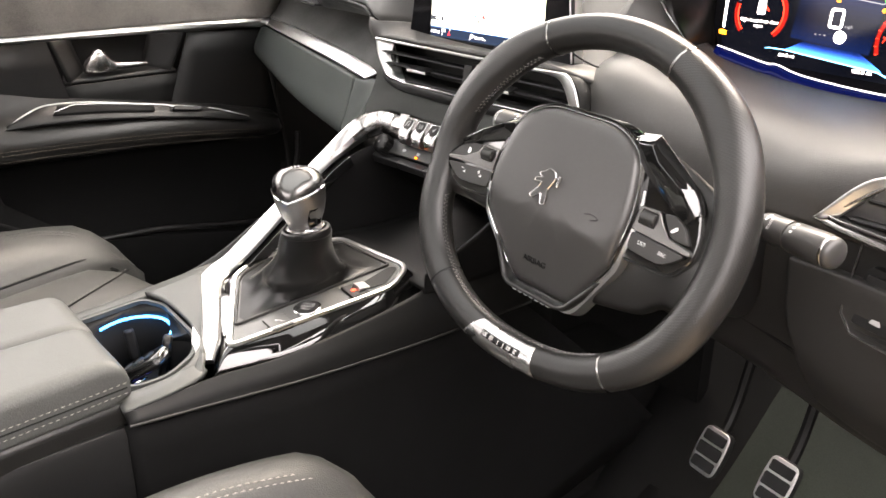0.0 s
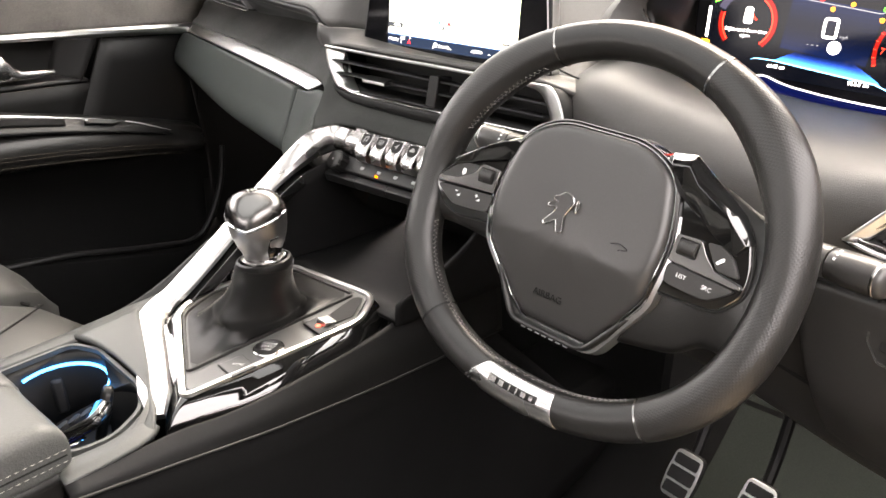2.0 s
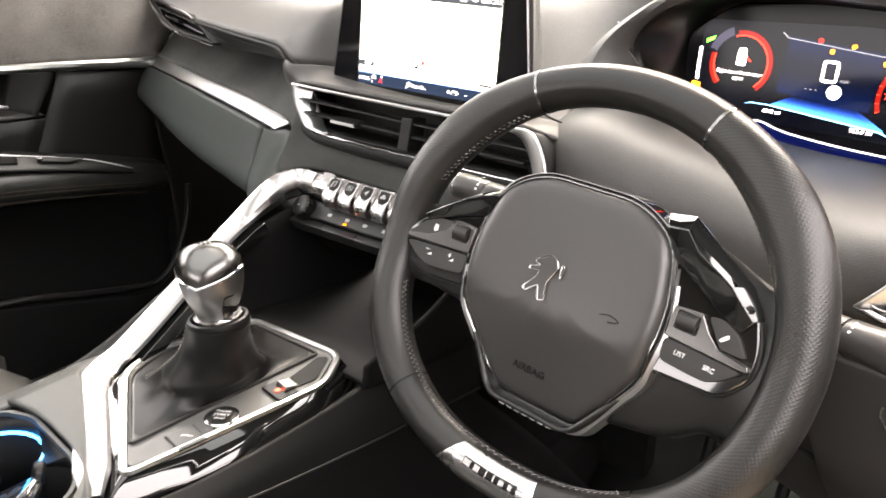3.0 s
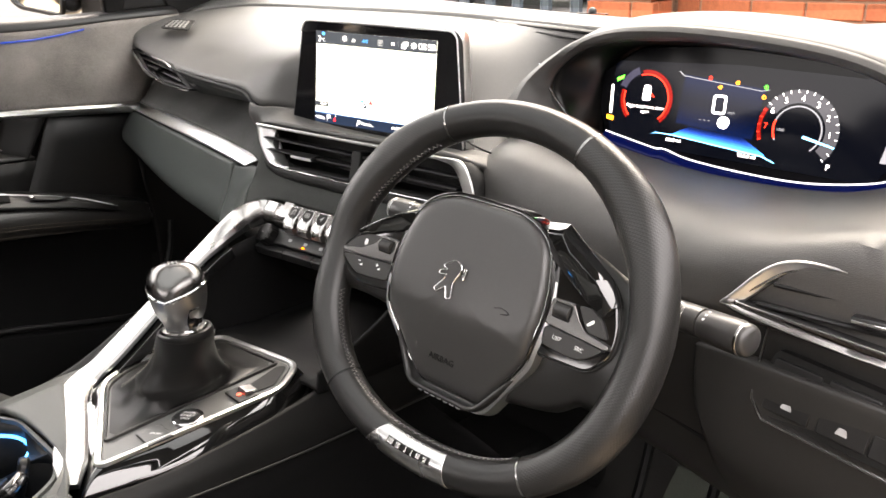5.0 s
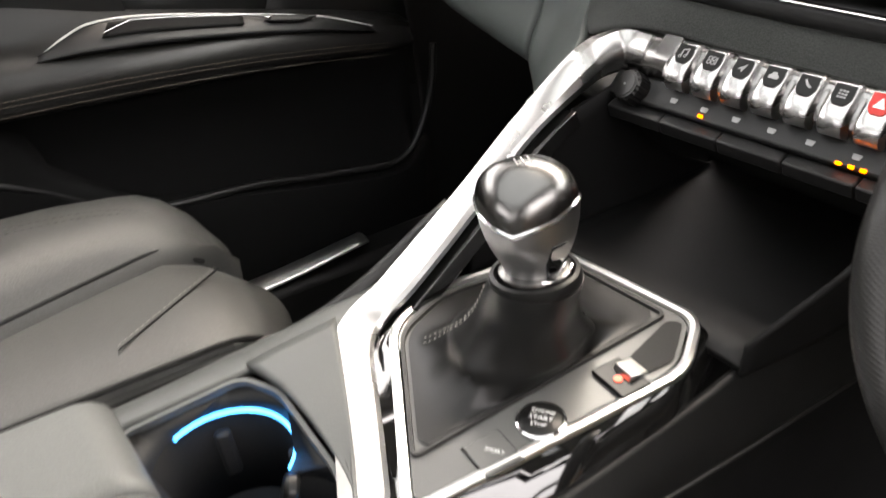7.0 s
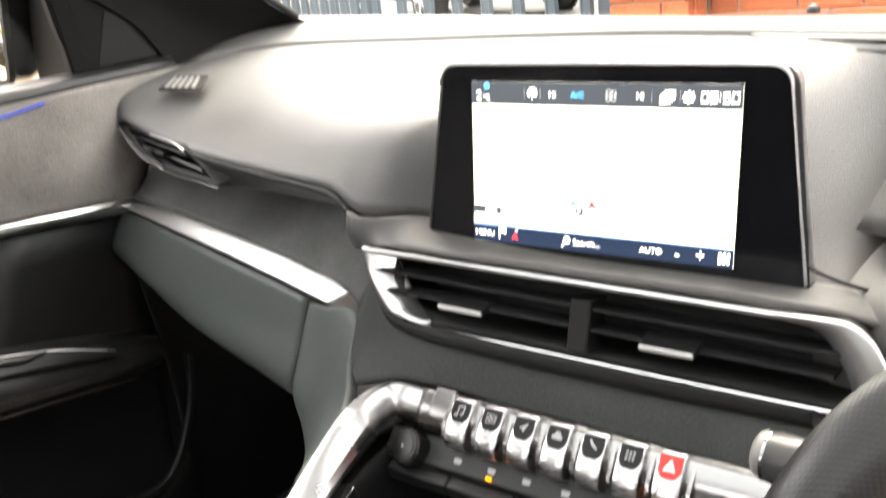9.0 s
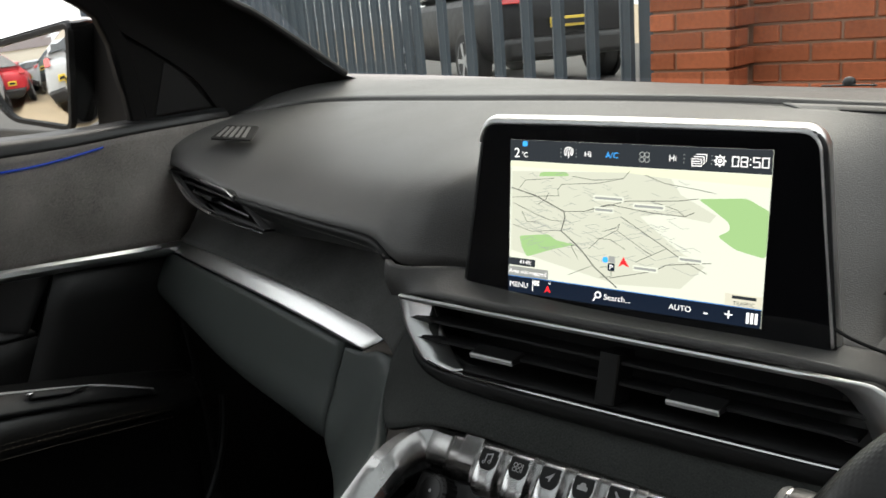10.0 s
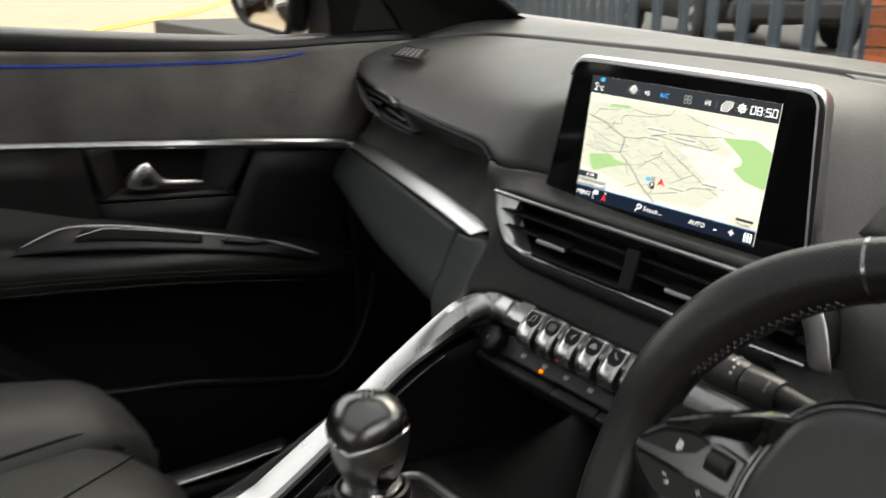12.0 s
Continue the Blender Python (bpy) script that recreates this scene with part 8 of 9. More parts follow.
# ---- passenger door ----
def passenger_door():
    d = thing("passenger_door", "closed passenger door with fabric panel, silver strip and armrest", "car door")
    X = -0.69
    # upper fabric panel
    top = [(X, -0.95, 0.865), (X, -0.3, 0.858), (X, 0.10, 0.868), (X, 0.30, 0.886), (X - 0.004, 0.425, 0.897)]
    mid = [(X + 0.010, -0.95, 0.80), (X + 0.010, -0.3, 0.80), (X + 0.010, 0.1, 0.805), (X + 0.008, 0.28, 0.81), (X, 0.375, 0.815)]
    low = [(X + 0.002, -0.95, 0.744), (X + 0.002, -0.3, 0.744), (X + 0.002, 0.1, 0.743), (X + 0.002, 0.25, 0.740), (X, 0.330, 0.738)]
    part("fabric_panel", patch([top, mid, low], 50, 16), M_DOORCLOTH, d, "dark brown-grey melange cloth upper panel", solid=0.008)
    # belt cap and its light line
    cap0 = [(X - 0.035, -0.95, 0.892), (X - 0.035, -0.3, 0.884), (X - 0.035, 0.1, 0.884), (X - 0.035, 0.3, 0.896), (X - 0.03, 0.42, 0.906)]
    cap1 = [(X - 0.006, -0.95, 0.890), (X - 0.006, -0.3, 0.880), (X - 0.006, 0.1, 0.880), (X - 0.006, 0.3, 0.893), (X - 0.006, 0.42, 0.903)]
    part("belt_cap", patch([cap0, cap1, [(x - 0.001, y, z - 0.001) for x, y, z in top]], 40, 10), M_PLASTIC, d, "black soft belt capping", solid=0.006)
    part("light_line", tube(spline([(X + 0.0145, -0.35, 0.838), (X + 0.0135, -0.1, 0.845), (X + 0.0125, 0.10, 0.8545), (X + 0.0120, 0.17, 0.8615), (X + 0.0105, 0.23, 0.8725)], 40), 0.0013, 6), glowing("ambient_blue", (0.02, 0.08, 0.6), 0.10), d, "dim blue ambient light line")
    # silver strip, narrowing to the rear
    st0 = [(X + 0.003, -0.95, 0.7465), (X + 0.003, -0.2, 0.7450), (X + 0.004, 0.1, 0.7435), (X + 0.004, 0.33, 0.7385)]
    st1 = [(X + 0.010, -0.95, 0.7440), (X + 0.010, -0.2, 0.7415), (X + 0.011, 0.1, 0.7385), (X + 0.010, 0.33, 0.7325)]
    st2 = [(X + 0.004, -0.95, 0.7410), (X + 0.004, -0.2, 0.7385), (X + 0.005, 0.1, 0.7330), (X + 0.004, 0.33, 0.7240)]
    part("silver_strip", patch([st0, st1, st2], 50, 8), M_SILVER, d, "satin aluminium strip", solid=0.004)
    # middle panel with the recess for the pull
    def sheet(name, corners, label="", mat=M_DARK):
        a, b, c_, e = [Vector(q) for q in corners]
        part(name, grid_bm([[a.lerp(b, u).lerp(e.lerp(c_, u), v) for u in np.linspace(0, 1, 7)] for v in np.linspace(0, 1, 5)]), mat, d, label, solid=0.006)
    sheet("middle_panel", ((-0.694, 0.160, 0.735), (-0.694, 0.335, 0.735), (-0.712, 0.335, 0.52), (-0.706, 0.082, 0.52)), "black plastic middle panel", M_PLASTIC)
    sheet("middle_panel", ((-0.694, -0.95, 0.739), (-0.694, -0.095, 0.739), (-0.704, -0.048, 0.55), (-0.705, -0.95, 0.55)), "black plastic middle panel", M_PLASTIC)
    sheet("middle_strip", ((-0.700, -0.075, 0.654), (-0.700, 0.130, 0.654), (-0.705, 0.10, 0.55), (-0.705, -0.06, 0.55)))
    part("recess_back", box(0.006, 0.30, 0.13, pose(-0.742, 0.03, 0.69)), M_DARK, d, "dark handle recess")
    sheet("recess_wall", ((-0.742, 0.110, 0.745), (-0.695, 0.160, 0.737), (-0.703, 0.115, 0.645), (-0.742, 0.075, 0.645)))
    sheet("recess_wall", ((-0.695, -0.095, 0.740), (-0.742, -0.050, 0.745), (-0.742, -0.020, 0.645), (-0.703, -0.062, 0.645)))
    sheet("recess_sill", ((-0.742, -0.06, 0.664), (-0.742, 0.12, 0.664), (-0.700, 0.13, 0.654), (-0.700, -0.075, 0.654)))
    # chrome pull: a broad rounded head drawn out into a slim blade
    rings = []
    for y, z0, z1, dx in ((-0.030, 0.668, 0.682, 0.010), (-0.022, 0.667, 0.694, 0.016), (-0.010, 0.667, 0.705, 0.019), (0.000, 0.667, 0.708, 0.019), (0.008, 0.667, 0.702, 0.018), (0.018, 0.667, 0.688, 0.016), (0.028, 0.669, 0.682, 0.014), (0.055, 0.6695, 0.680, 0.012), (0.084, 0.670, 0.6775, 0.008)):
        rings.append([Vector((-0.722 + q * dx, y, z0 + (z1 - z0) * p)) for q, p in ((0.0, 0.0), (0.8, 0.0), (1.1, 0.35), (1.0, 0.85), (0.6, 1.0), (0.0, 1.0))])
    part("pull_handle", loft(rings), M_KEYMETAL, d, "satin chrome pull handle", bevel=0.0015, angle=60)
    # armrest
    sec = lambda y, w, zt, zb, zr: [(-0.716, y, zr + 0.008), (-0.697, y, zr + 0.001), (-0.676, y, zt - 0.004), (-0.655 + w, y, zt - 0.010), (-0.632 + w, y, zt - 0.028), (-0.632 + w, y, zb + 0.01), (-0.645 + w, y, zb - 0.004), (-0.71, y, zb - 0.012)]
    rings = [sec(*q) for q in ((-0.95, 0.0, 0.640, 0.560, 0.700), (-0.45, 0.004, 0.630, 0.556, 0.695), (-0.24, 0.004, 0.624, 0.550, 0.686), (-0.17, 0.004, 0.620, 0.547, 0.668), (-0.12, 0.004, 0.618, 0.545, 0.650), (-0.06, 0.003, 0.613, 0.543, 0.637), (0.05, 0.0, 0.606, 0.538, 0.613), (0.18, -0.008, 0.587, 0.527, 0.587), (0.28, -0.022, 0.564, 0.516, 0.563), (0.335, -0.040, 0.548, 0.508, 0.550))]
    cols = [spline([r[i] for r in rings], 40) for i in range(8)]
    part("armrest", loft([[cols[i][k] for i in range(8)] for k in range(40)]), M_LEATHER, d, "black leather door armrest", subsurf=1, angle=80)
    for dz in (0.0, -0.006, -0.017):
        line = [(-0.6275, -0.9, 0.584), (-0.6225, -0.45, 0.580), (-0.6225, -0.15, 0.575), (-0.6265, 0.05, 0.563), (-0.634, 0.18, 0.548), (-0.647, 0.27, 0.533)]
        stitches(spline([(x - 0.001, y, z + dz) for x, y, z in line], 80), d, M_THREAD_BROWN, 0.006, 0.0012, 0.0005, up=(1, 0, 0))
    # switch plate with its silver outline, on the armrest's sloping top
    hi = [(-0.652, -0.185, 0.606), (-0.662, -0.150, 0.621), (-0.668, -0.115, 0.629), (-0.668, -0.05, 0.625), (-0.666, 0.05, 0.608), (-0.663, 0.15, 0.588), (-0.660, 0.19, 0.578), (-0.656, 0.248, 0.556)]
    lo = [(-0.648, -0.190, 0.604), (-0.641, -0.150, 0.606), (-0.639, -0.115, 0.605), (-0.638, -0.05, 0.601), (-0.641, 0.05, 0.589), (-0.646, 0.15, 0.573), (-0.649, 0.19, 0.565), (-0.655, 0.252, 0.552)]
    part("switch_plate", patch([[(x - 0.002, y, z + 0.0005) for x, y, z in hi], [((a[0] + b[0]) / 2, a[1], (a[2] + b[2]) / 2 + 0.003) for a, b in zip(hi, lo)], lo], 50, 8), M_PLASTIC, d, "black armrest plate", solid=0.004)
    part("silver_outline", tube(spline([(x + 0.001, y, z + 0.0035) for x, y, z in hi], 70), 0.0017, 8), M_SILVERPAINT, d, "thin silver outline")
    def on_plate(t, v, h=0.0085):
        a, b = spline(hi, 101)[int(t * 100)], spline(lo, 101)[int(t * 100)]
        return a.lerp(b, v) + Vector((0.3, 0, 1)).normalized() * h
    # dark sheet on the plate, for the slot's shaded hollow
    part("grip_slot", patch([[on_plate(t, 0.25) for t in (0.20, 0.30, 0.45, 0.58)], [on_plate(t, 0.75) for t in (0.17, 0.30, 0.45, 0.56)]], 20, 5), M_SHADEBLACK, d, "dark grip slot", solid=0.001)
    part("slot_edge", tube([on_plate(t, 0.28 + 0.4 * max(0, 0.26 - t) * 10, 0.0100) for t in (0.18, 0.22, 0.26, 0.36, 0.48, 0.58)], 0.0008, 6), M_DARKCHROME, d)
    sw = part("window_switch", patch([[on_plate(t, 0.35, 0.0098) for t in (0.64, 0.72, 0.80)], [on_plate(t, 0.70, 0.0098) for t in (0.64, 0.69, 0.74)]], 10, 5), M_PLASTIC, d, "black window switch", solid=0.003)
    part("switch_tip", box(0.005, 0.009, 0.003, Matrix.Translation(on_plate(0.645, 0.5, 0.0125))), M_CHROME, sw, bevel=0.0008)
    # lower door: bulged pocket
    l0 = [(-0.712, -0.95, 0.545), (-0.712, -0.3, 0.540), (-0.715, 0.0, 0.530), (-0.718, 0.2, 0.515), (-0.72, 0.36, 0.50)]
    l1 = [(-0.730, -0.95, 0.46), (-0.730, -0.3, 0.46), (-0.732, 0.0, 0.44), (-0.735, 0.2, 0.42), (-0.735, 0.36, 0.40)]
    l2 = [(-0.725, -0.95, 0.45), (-0.728, -0.25, 0.43), (-0.728, -0.12, 0.36), (-0.728, 0.1, 0.315), (-0.728, 0.36, 0.29)]
    # the low door's shade is put into its darker material
    part("lower_panel", patch([l0, l1, l2], 40, 12), M_SHADEBLACK, d, "black plastic lower door panel", solid=0.005)
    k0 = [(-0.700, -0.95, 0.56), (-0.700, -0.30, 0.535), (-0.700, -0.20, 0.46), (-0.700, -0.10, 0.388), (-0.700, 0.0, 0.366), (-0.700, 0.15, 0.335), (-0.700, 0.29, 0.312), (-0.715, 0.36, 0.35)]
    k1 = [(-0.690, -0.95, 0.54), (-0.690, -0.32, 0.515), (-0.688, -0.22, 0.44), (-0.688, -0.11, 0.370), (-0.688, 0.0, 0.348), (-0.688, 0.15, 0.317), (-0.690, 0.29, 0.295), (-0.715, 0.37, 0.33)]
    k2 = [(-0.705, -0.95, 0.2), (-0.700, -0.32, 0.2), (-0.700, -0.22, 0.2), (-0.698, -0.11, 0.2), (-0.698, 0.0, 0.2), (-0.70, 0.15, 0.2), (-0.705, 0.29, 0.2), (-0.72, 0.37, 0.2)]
    part("door_pocket", patch([k0, k1, k2], 60, 10), M_SHADEBLACK, d, "black plastic door pocket wall", solid=0.006)
    # lighter tube along the pocket's lip, standing in for its highlight
    lip = [(-0.688, -0.35, 0.500), (-0.687, -0.22, 0.440), (-0.686, -0.11, 0.378), (-0.686, 0.053, 0.363), (-0.686, 0.162, 0.344), (-0.688, 0.244, 0.331), (-0.690, 0.292, 0.327), (-0.692, 0.327, 0.347), (-0.694, 0.355, 0.396), (-0.696, 0.372, 0.448), (-0.698, 0.378, 0.50)]
    part("lip_highlight", tube(spline(lip, 60), 0.0055, 10, up=(1, 0, 0)), M_PLASTIC, d, "rounded pocket lip, lighter than the wall to carry its highlight")
    part("door_front_edge", sweep(spline([(-0.700, 0.43, 0.895), (-0.694, 0.375, 0.81), (-0.694, 0.338, 0.738), (-0.694, 0.312, 0.70), (-0.70, 0.330, 0.60), (-0.715, 0.36, 0.45), (-0.72, 0.37, 0.25)], 40), disc(0.004, 6), up=(1, 0, 0)), M_RUBBER, d, "black rubber door seal")
    part("outer_skin", box(0.03, 1.40, 0.75, pose(-0.79, -0.25, 0.49)), M_BODY, d, bevel=0.01)
    win = part("window_glass", patch([[(-0.748, -0.72, 0.885), (-0.748, 0.29, 0.885)], [(-0.70, -0.70, 1.05), (-0.70, 0.17, 1.05)], [(-0.66, -0.68, 1.17), (-0.66, 0.02, 1.17)]], 10, 8), M_GLASS, d, "clear door window")
    win.visible_shadow = False
    # mirror triangle with the tweeter, and the window bar
    tri = [(0.296, 0.884), (0.438, 0.896), (0.392, 0.944), (0.346, 0.978), (0.283, 1.013), (0.262, 1.022), (0.276, 0.950)]
    m = basis((-0.7085, 0, 0), (0, 1, 0), (1, 0, 0))
    part("mirror_triangle", prism(round_poly([(y, z) for y, z in tri], 0.006), 0.010, m, -0.010), M_PILLAR, d, "black mirror triangle", bevel=0.003)
    part("tweeter_grille", prism(round_poly([(0.321, 0.905), (0.408, 0.913), (0.368, 0.958), (0.341, 0.974)], [0.004, 0.006, 0.03, 0.006]), 0.0025, m, -0.001), M_DARK, d, "perforated tweeter grille", bevel=0.001)
    part("window_bar", sweep([Vector((-0.714, 0.301, 0.885)), Vector((-0.712, 0.285, 0.985)), Vector((-0.705, 0.258, 1.035)), Vector((-0.69, 0.19, 1.08))], [(-0.012, -0.007), (0.012, -0.007), (0.012, 0.007), (-0.012, 0.007)], up=(1, 0, 0)), M_PILLAR, d, "black window guide bar", bevel=0.003)
    return d


passenger_door()


def sill_plate():
    s = thing("sill_plate", "polished metal door sill plate beside the passenger seat", "sill plate")
    rows = [[(-0.672, -0.12, 0.216), (-0.672, 0.05, 0.222), (-0.672, 0.20, 0.236)], [(-0.655, -0.12, 0.220), (-0.655, 0.05, 0.226), (-0.655, 0.20, 0.240)], [(-0.636, -0.12, 0.214), (-0.636, 0.05, 0.220), (-0.638, 0.20, 0.236)]]
    part("plate", patch(rows, 20, 8), M_SILVER, s, "bright metal plate", solid=0.003)
    part("plate_bed", box(0.075, 0.75, 0.20, pose(-0.672, 0.0, 0.112)), M_PLASTIC, s, bevel=0.015)
    return s


sill_plate()


def door_mirror():
    w = thing("door_mirror", "black door mirror reflecting a row of parked cars", "door mirror")
    c = Vector((-0.925, 0.268, 0.968))
    # face looks rearwards and a little inwards
    m = basis(c, (1.0, 0.22, 0.0), (0.22, -1, -0.105))
    outline = round_poly([(-0.105, -0.014), (-0.098, 0.036), (0.097, 0.060), (0.062, -0.080), (-0.072, -0.066)], [0.05, 0.03, 0.012, 0.015, 0.04], 6)
    back = [[m @ Vector((p.x * k, p.y * k + 0.004, z)) for p in outline] for k, z in ((1.06, 0.004), (1.10, -0.02), (1.0, -0.06), (0.7, -0.09), (0.25, -0.105))]
    part("shell", loft(back), M_PIANO, w, "gloss black mirror shell", angle=60)
    dome = []
    for k in np.linspace(0.0, 0.96, 9):
        dome.append([m @ Vector((p.x * k, p.y * k, 0.010 - ((p.x * k) ** 2 + (p.y * k) ** 2) / (2 * 0.85))) for p in outline])
    part("mirror_glass", loft(dome[::-1], True, False), M_MIRROR, w, "convex mirror glass", angle=180)
    up = m.to_3x3() @ Vector((0, 0, 1))
    part("glass_edge", sweep([m @ Vector((p.x, p.y, 0.006)) for p in outline], [(-0.005, -0.004), (0.004, -0.006), (0.003, 0.004), (-0.003, 0.004)], up=up, closed=True), M_DARK, w, "black rim")
    part("foot", loft([[Vector(p) for p in ((-0.86, 0.315, 0.872), (-0.86, 0.40, 0.872), (-0.86, 0.40, 1.05), (-0.86, 0.315, 1.05))], [Vector(p) for p in ((-0.735, 0.318, 0.872), (-0.735, 0.41, 0.872), (-0.735, 0.40, 0.985), (-0.735, 0.318, 0.985))]]), M_PILLAR, w, "black mirror foot", bevel=0.01)
    return w


door_mirror()


def driver_door():
    """The open door behind the camera: skin, lining, armrest and glass."""
    d = thing("driver_door", "grey driver's door standing open with black lining", "car door")
    m = pose(0.79, 0.40, 0.0, 0, 0, 34)
    part("outer_skin", box(0.04, 1.10, 0.74, m @ pose(0.055, -0.56, 0.49)), M_BODY, d, bevel=0.015)
    part("lining", box(0.05, 1.04, 0.70, m @ pose(0.010, -0.55, 0.50)), M_PLASTIC, d, "black plastic lining", bevel=0.02)
    part("armrest", box(0.07, 0.60, 0.07, m @ pose(-0.045, -0.55, 0.58)), M_LEATHER, d, bevel=0.02)
    part("window_frame", sweep([m @ Vector(p) for p in ((0.03, -0.05, 0.87), (0.0, -0.45, 1.15), (0.0, -0.95, 1.18), (0.03, -1.08, 0.87))], [(-0.015, -0.02), (0.015, -0.02), (0.015, 0.02), (-0.015, 0.02)]), M_PLASTIC, d, "black window frame", bevel=0.004)
    return d


driver_door()


# ---- seats ----
def seat(name, label, cx, front, top):
    s = thing(name, label, "car seat", group="front seats")
    def pad(nm, x0, x1, y0, y1, z, bulge, mat, lab, lip=0.05):
        """A cushion: front edge rolled down, top softly domed."""
        rows = []
        for k in range(15):
            v = k / 14
            y = y0 + (y1 - y0) * v
            roll = max(0.0, 1 - v / 0.16)
            row = []
            for i in range(17):
                u = i / 16
                x = x0 + (x1 - x0) * u
                edge = 1 - abs(2 * u - 1) ** 3
                row.append(Vector((x, y + 0.03 * (1 - (2 * u - 1) ** 2) * (1 if v < 0.3 else 0) * (1 - v / 0.3), z + bulge * (edge - 1) - lip * roll ** 2)))
            rows.append(row)
        bm = grid_bm(rows[::-1])
        part(nm, bm, mat, s, lab, solid=0.05, angle=80)
    w, wide = (0.175, 1.0) if cx > 0 else (0.100, 1.55)
    pad("centre_cushion", cx - w, cx + w, front - 0.02, front - 0.52, top - 0.010, 0.012, M_SEAT, "dark grey seat centre")
    for k in (-1, 1):
        seam = [Vector((cx + k * (-0.025 + 0.08 * v), front - 0.045 - 0.13 * v, top - 0.0086)) for v in np.linspace(0.0, 1, 24)]
        if k > 0:
            stitches(seam, s, M_THREAD_DIM, 0.005, 0.003, 0.0006)
            part("seam_groove", tube([p + Vector((0.004, 0.002, -0.0008)) for p in seam], 0.0012, 6), M_DARK, s)
        edge = [Vector((cx + k * (w - 0.002), front - 0.035 - 0.42 * v, top - 0.0195 - 0.02 * max(0, 1 - v * 8) ** 2)) for v in np.linspace(0.0, 1, 30)]
        part("edge_groove", tube(edge, 0.0030, 6), M_DARK, s)
    for sd in (-1, 1):
        rings, seam, crease = [], [], []
        tall = 0.050 if cx > 0 else (0.042 if sd < 0 else -0.012)
        for k in range(22):
            v = k / 21
            y = front + 0.012 - 0.56 * v
            h = top + tall * math.sin(min(1, v * 2.0 + 0.10) * math.pi / 2) - 0.065 * max(0, 1 - v / 0.16) ** 2.2
            c = cx + sd * (w + 0.045 * wide)
            prof = [(-0.050, top - 0.03), (-0.044, min(h - 0.026, top - 0.004)), (-0.024, h - 0.007), (0.002, h), (0.032, h - 0.014), (0.047, h - 0.055), (0.048, top - 0.12), (0.040, top - 0.17), (-0.040, top - 0.17)]
            if cx < 0 and sd < 0:
                lean = 0.105 * max(0.0, v - 0.10)
                prof = [(x - (lean if n_ < 3 else 0.4 * lean if n_ == 3 else 0.0), z) for n_, (x, z) in enumerate(prof)]
            if k < 3:
                f = 0.72 + 0.1 * k
                prof = [(x * f, min(z, h - 0.004)) for x, z in prof]
            pts = spline(prof, 36, closed=True)
            ring = [Vector((c + sd * p.x * wide, y, p.y)) for p in pts]
            rings.append(ring)
            mark = Vector((c + sd * (-0.024) * wide, y, h - 0.007))
            crease.append(min(ring, key=lambda q: (q - Vector((c + sd * prof[1][0] * wide, y, prof[1][1] + 0.004))).length))
            seam.append(min(ring, key=lambda q: (q - mark).length) + Vector((0, 0, 0.0045)))
        for run in (seam, crease):
            for _ in range(3):
                run[1:-1] = [(a + b * 2 + c_) / 4 for a, b, c_ in zip(run, run[1:], run[2:])]
        part("crease_piping", tube(spline([p + Vector((-sd * 0.001, 0, 0.001)) for p in crease[2:]], 40), 0.0020, 6), M_DARK, s, "dark piping in the crease")
        part("side_bolster", loft(rings), M_SEAT, s, "dark grey leather side bolster", angle=180)
        for d in (0.0, 0.007):
            stitches(spline([p + Vector((sd * d, 0.0, d * 0.35)) for p in seam[2:]], 60), s, M_THREAD if cx > 0 else M_SEAT, 0.005, 0.003, 0.0006)
    part("front_valance", loft([[(cx + x, front - 0.02, z) for x, z in ((-0.23, top - 0.20), (0.23, top - 0.20), (0.22, top - 0.06), (-0.22, top - 0.06))], [(cx + x, front - 0.5, z) for x, z in ((-0.23, top - 0.20), (0.23, top - 0.20), (0.22, top - 0.06), (-0.22, top - 0.06))]]), M_PLASTIC, s, bevel=0.02)
    # backrest and headrest
    rings = []
    for k in range(12):
        v = k / 11
        z = top - 0.03 + 0.60 * v
        y = front - 0.53 - 0.20 * v
        wd = 0.235 - 0.05 * v ** 2
        rings.append([Vector((cx + x, y + dy, z)) for x, dy in ((-wd, 0.05), (-wd * 0.72, 0.065), (-wd * 0.5, 0.02), (0, 0.012), (wd * 0.5, 0.02), (wd * 0.72, 0.065), (wd, 0.05), (wd, -0.06), (-wd, -0.06))])
    part("backrest", loft(rings), M_SEAT, s, "dark grey leather backrest", subsurf=1, angle=180)
    part("headrest", box(0.26, 0.10, 0.16, pose(cx, front - 0.76, top + 0.67, -8)), M_SEAT, s, bevel=0.04, seg=4)
    for sd in (-1, 1):
        part("headrest_post", tube([Vector((cx + sd * 0.07, front - 0.74, top + 0.5)), Vector((cx + sd * 0.07, front - 0.755, top + 0.62))], 0.006, 8, up=(1, 0, 0)), M_CHROME, s)
        part("seat_rail", box(0.04, 0.5, 0.05, pose(cx + sd * 0.17, front - 0.3, 0.03)), M_PLASTIC, s, bevel=0.006)
        part("seat_foot", box(0.06, 0.40, top - 0.22, pose(cx + sd * 0.17, front - 0.3, (top - 0.17) / 2 + 0.02)), M_DARK, s, bevel=0.01)
    return s


seat("car_seat", "dark grey leather and fabric passenger seat with pale stitching", -0.385, -0.065, 0.428)
seat("car_seat", "dark grey leather driver's seat with pale stitched bolster", 0.425, -0.095, 0.411)


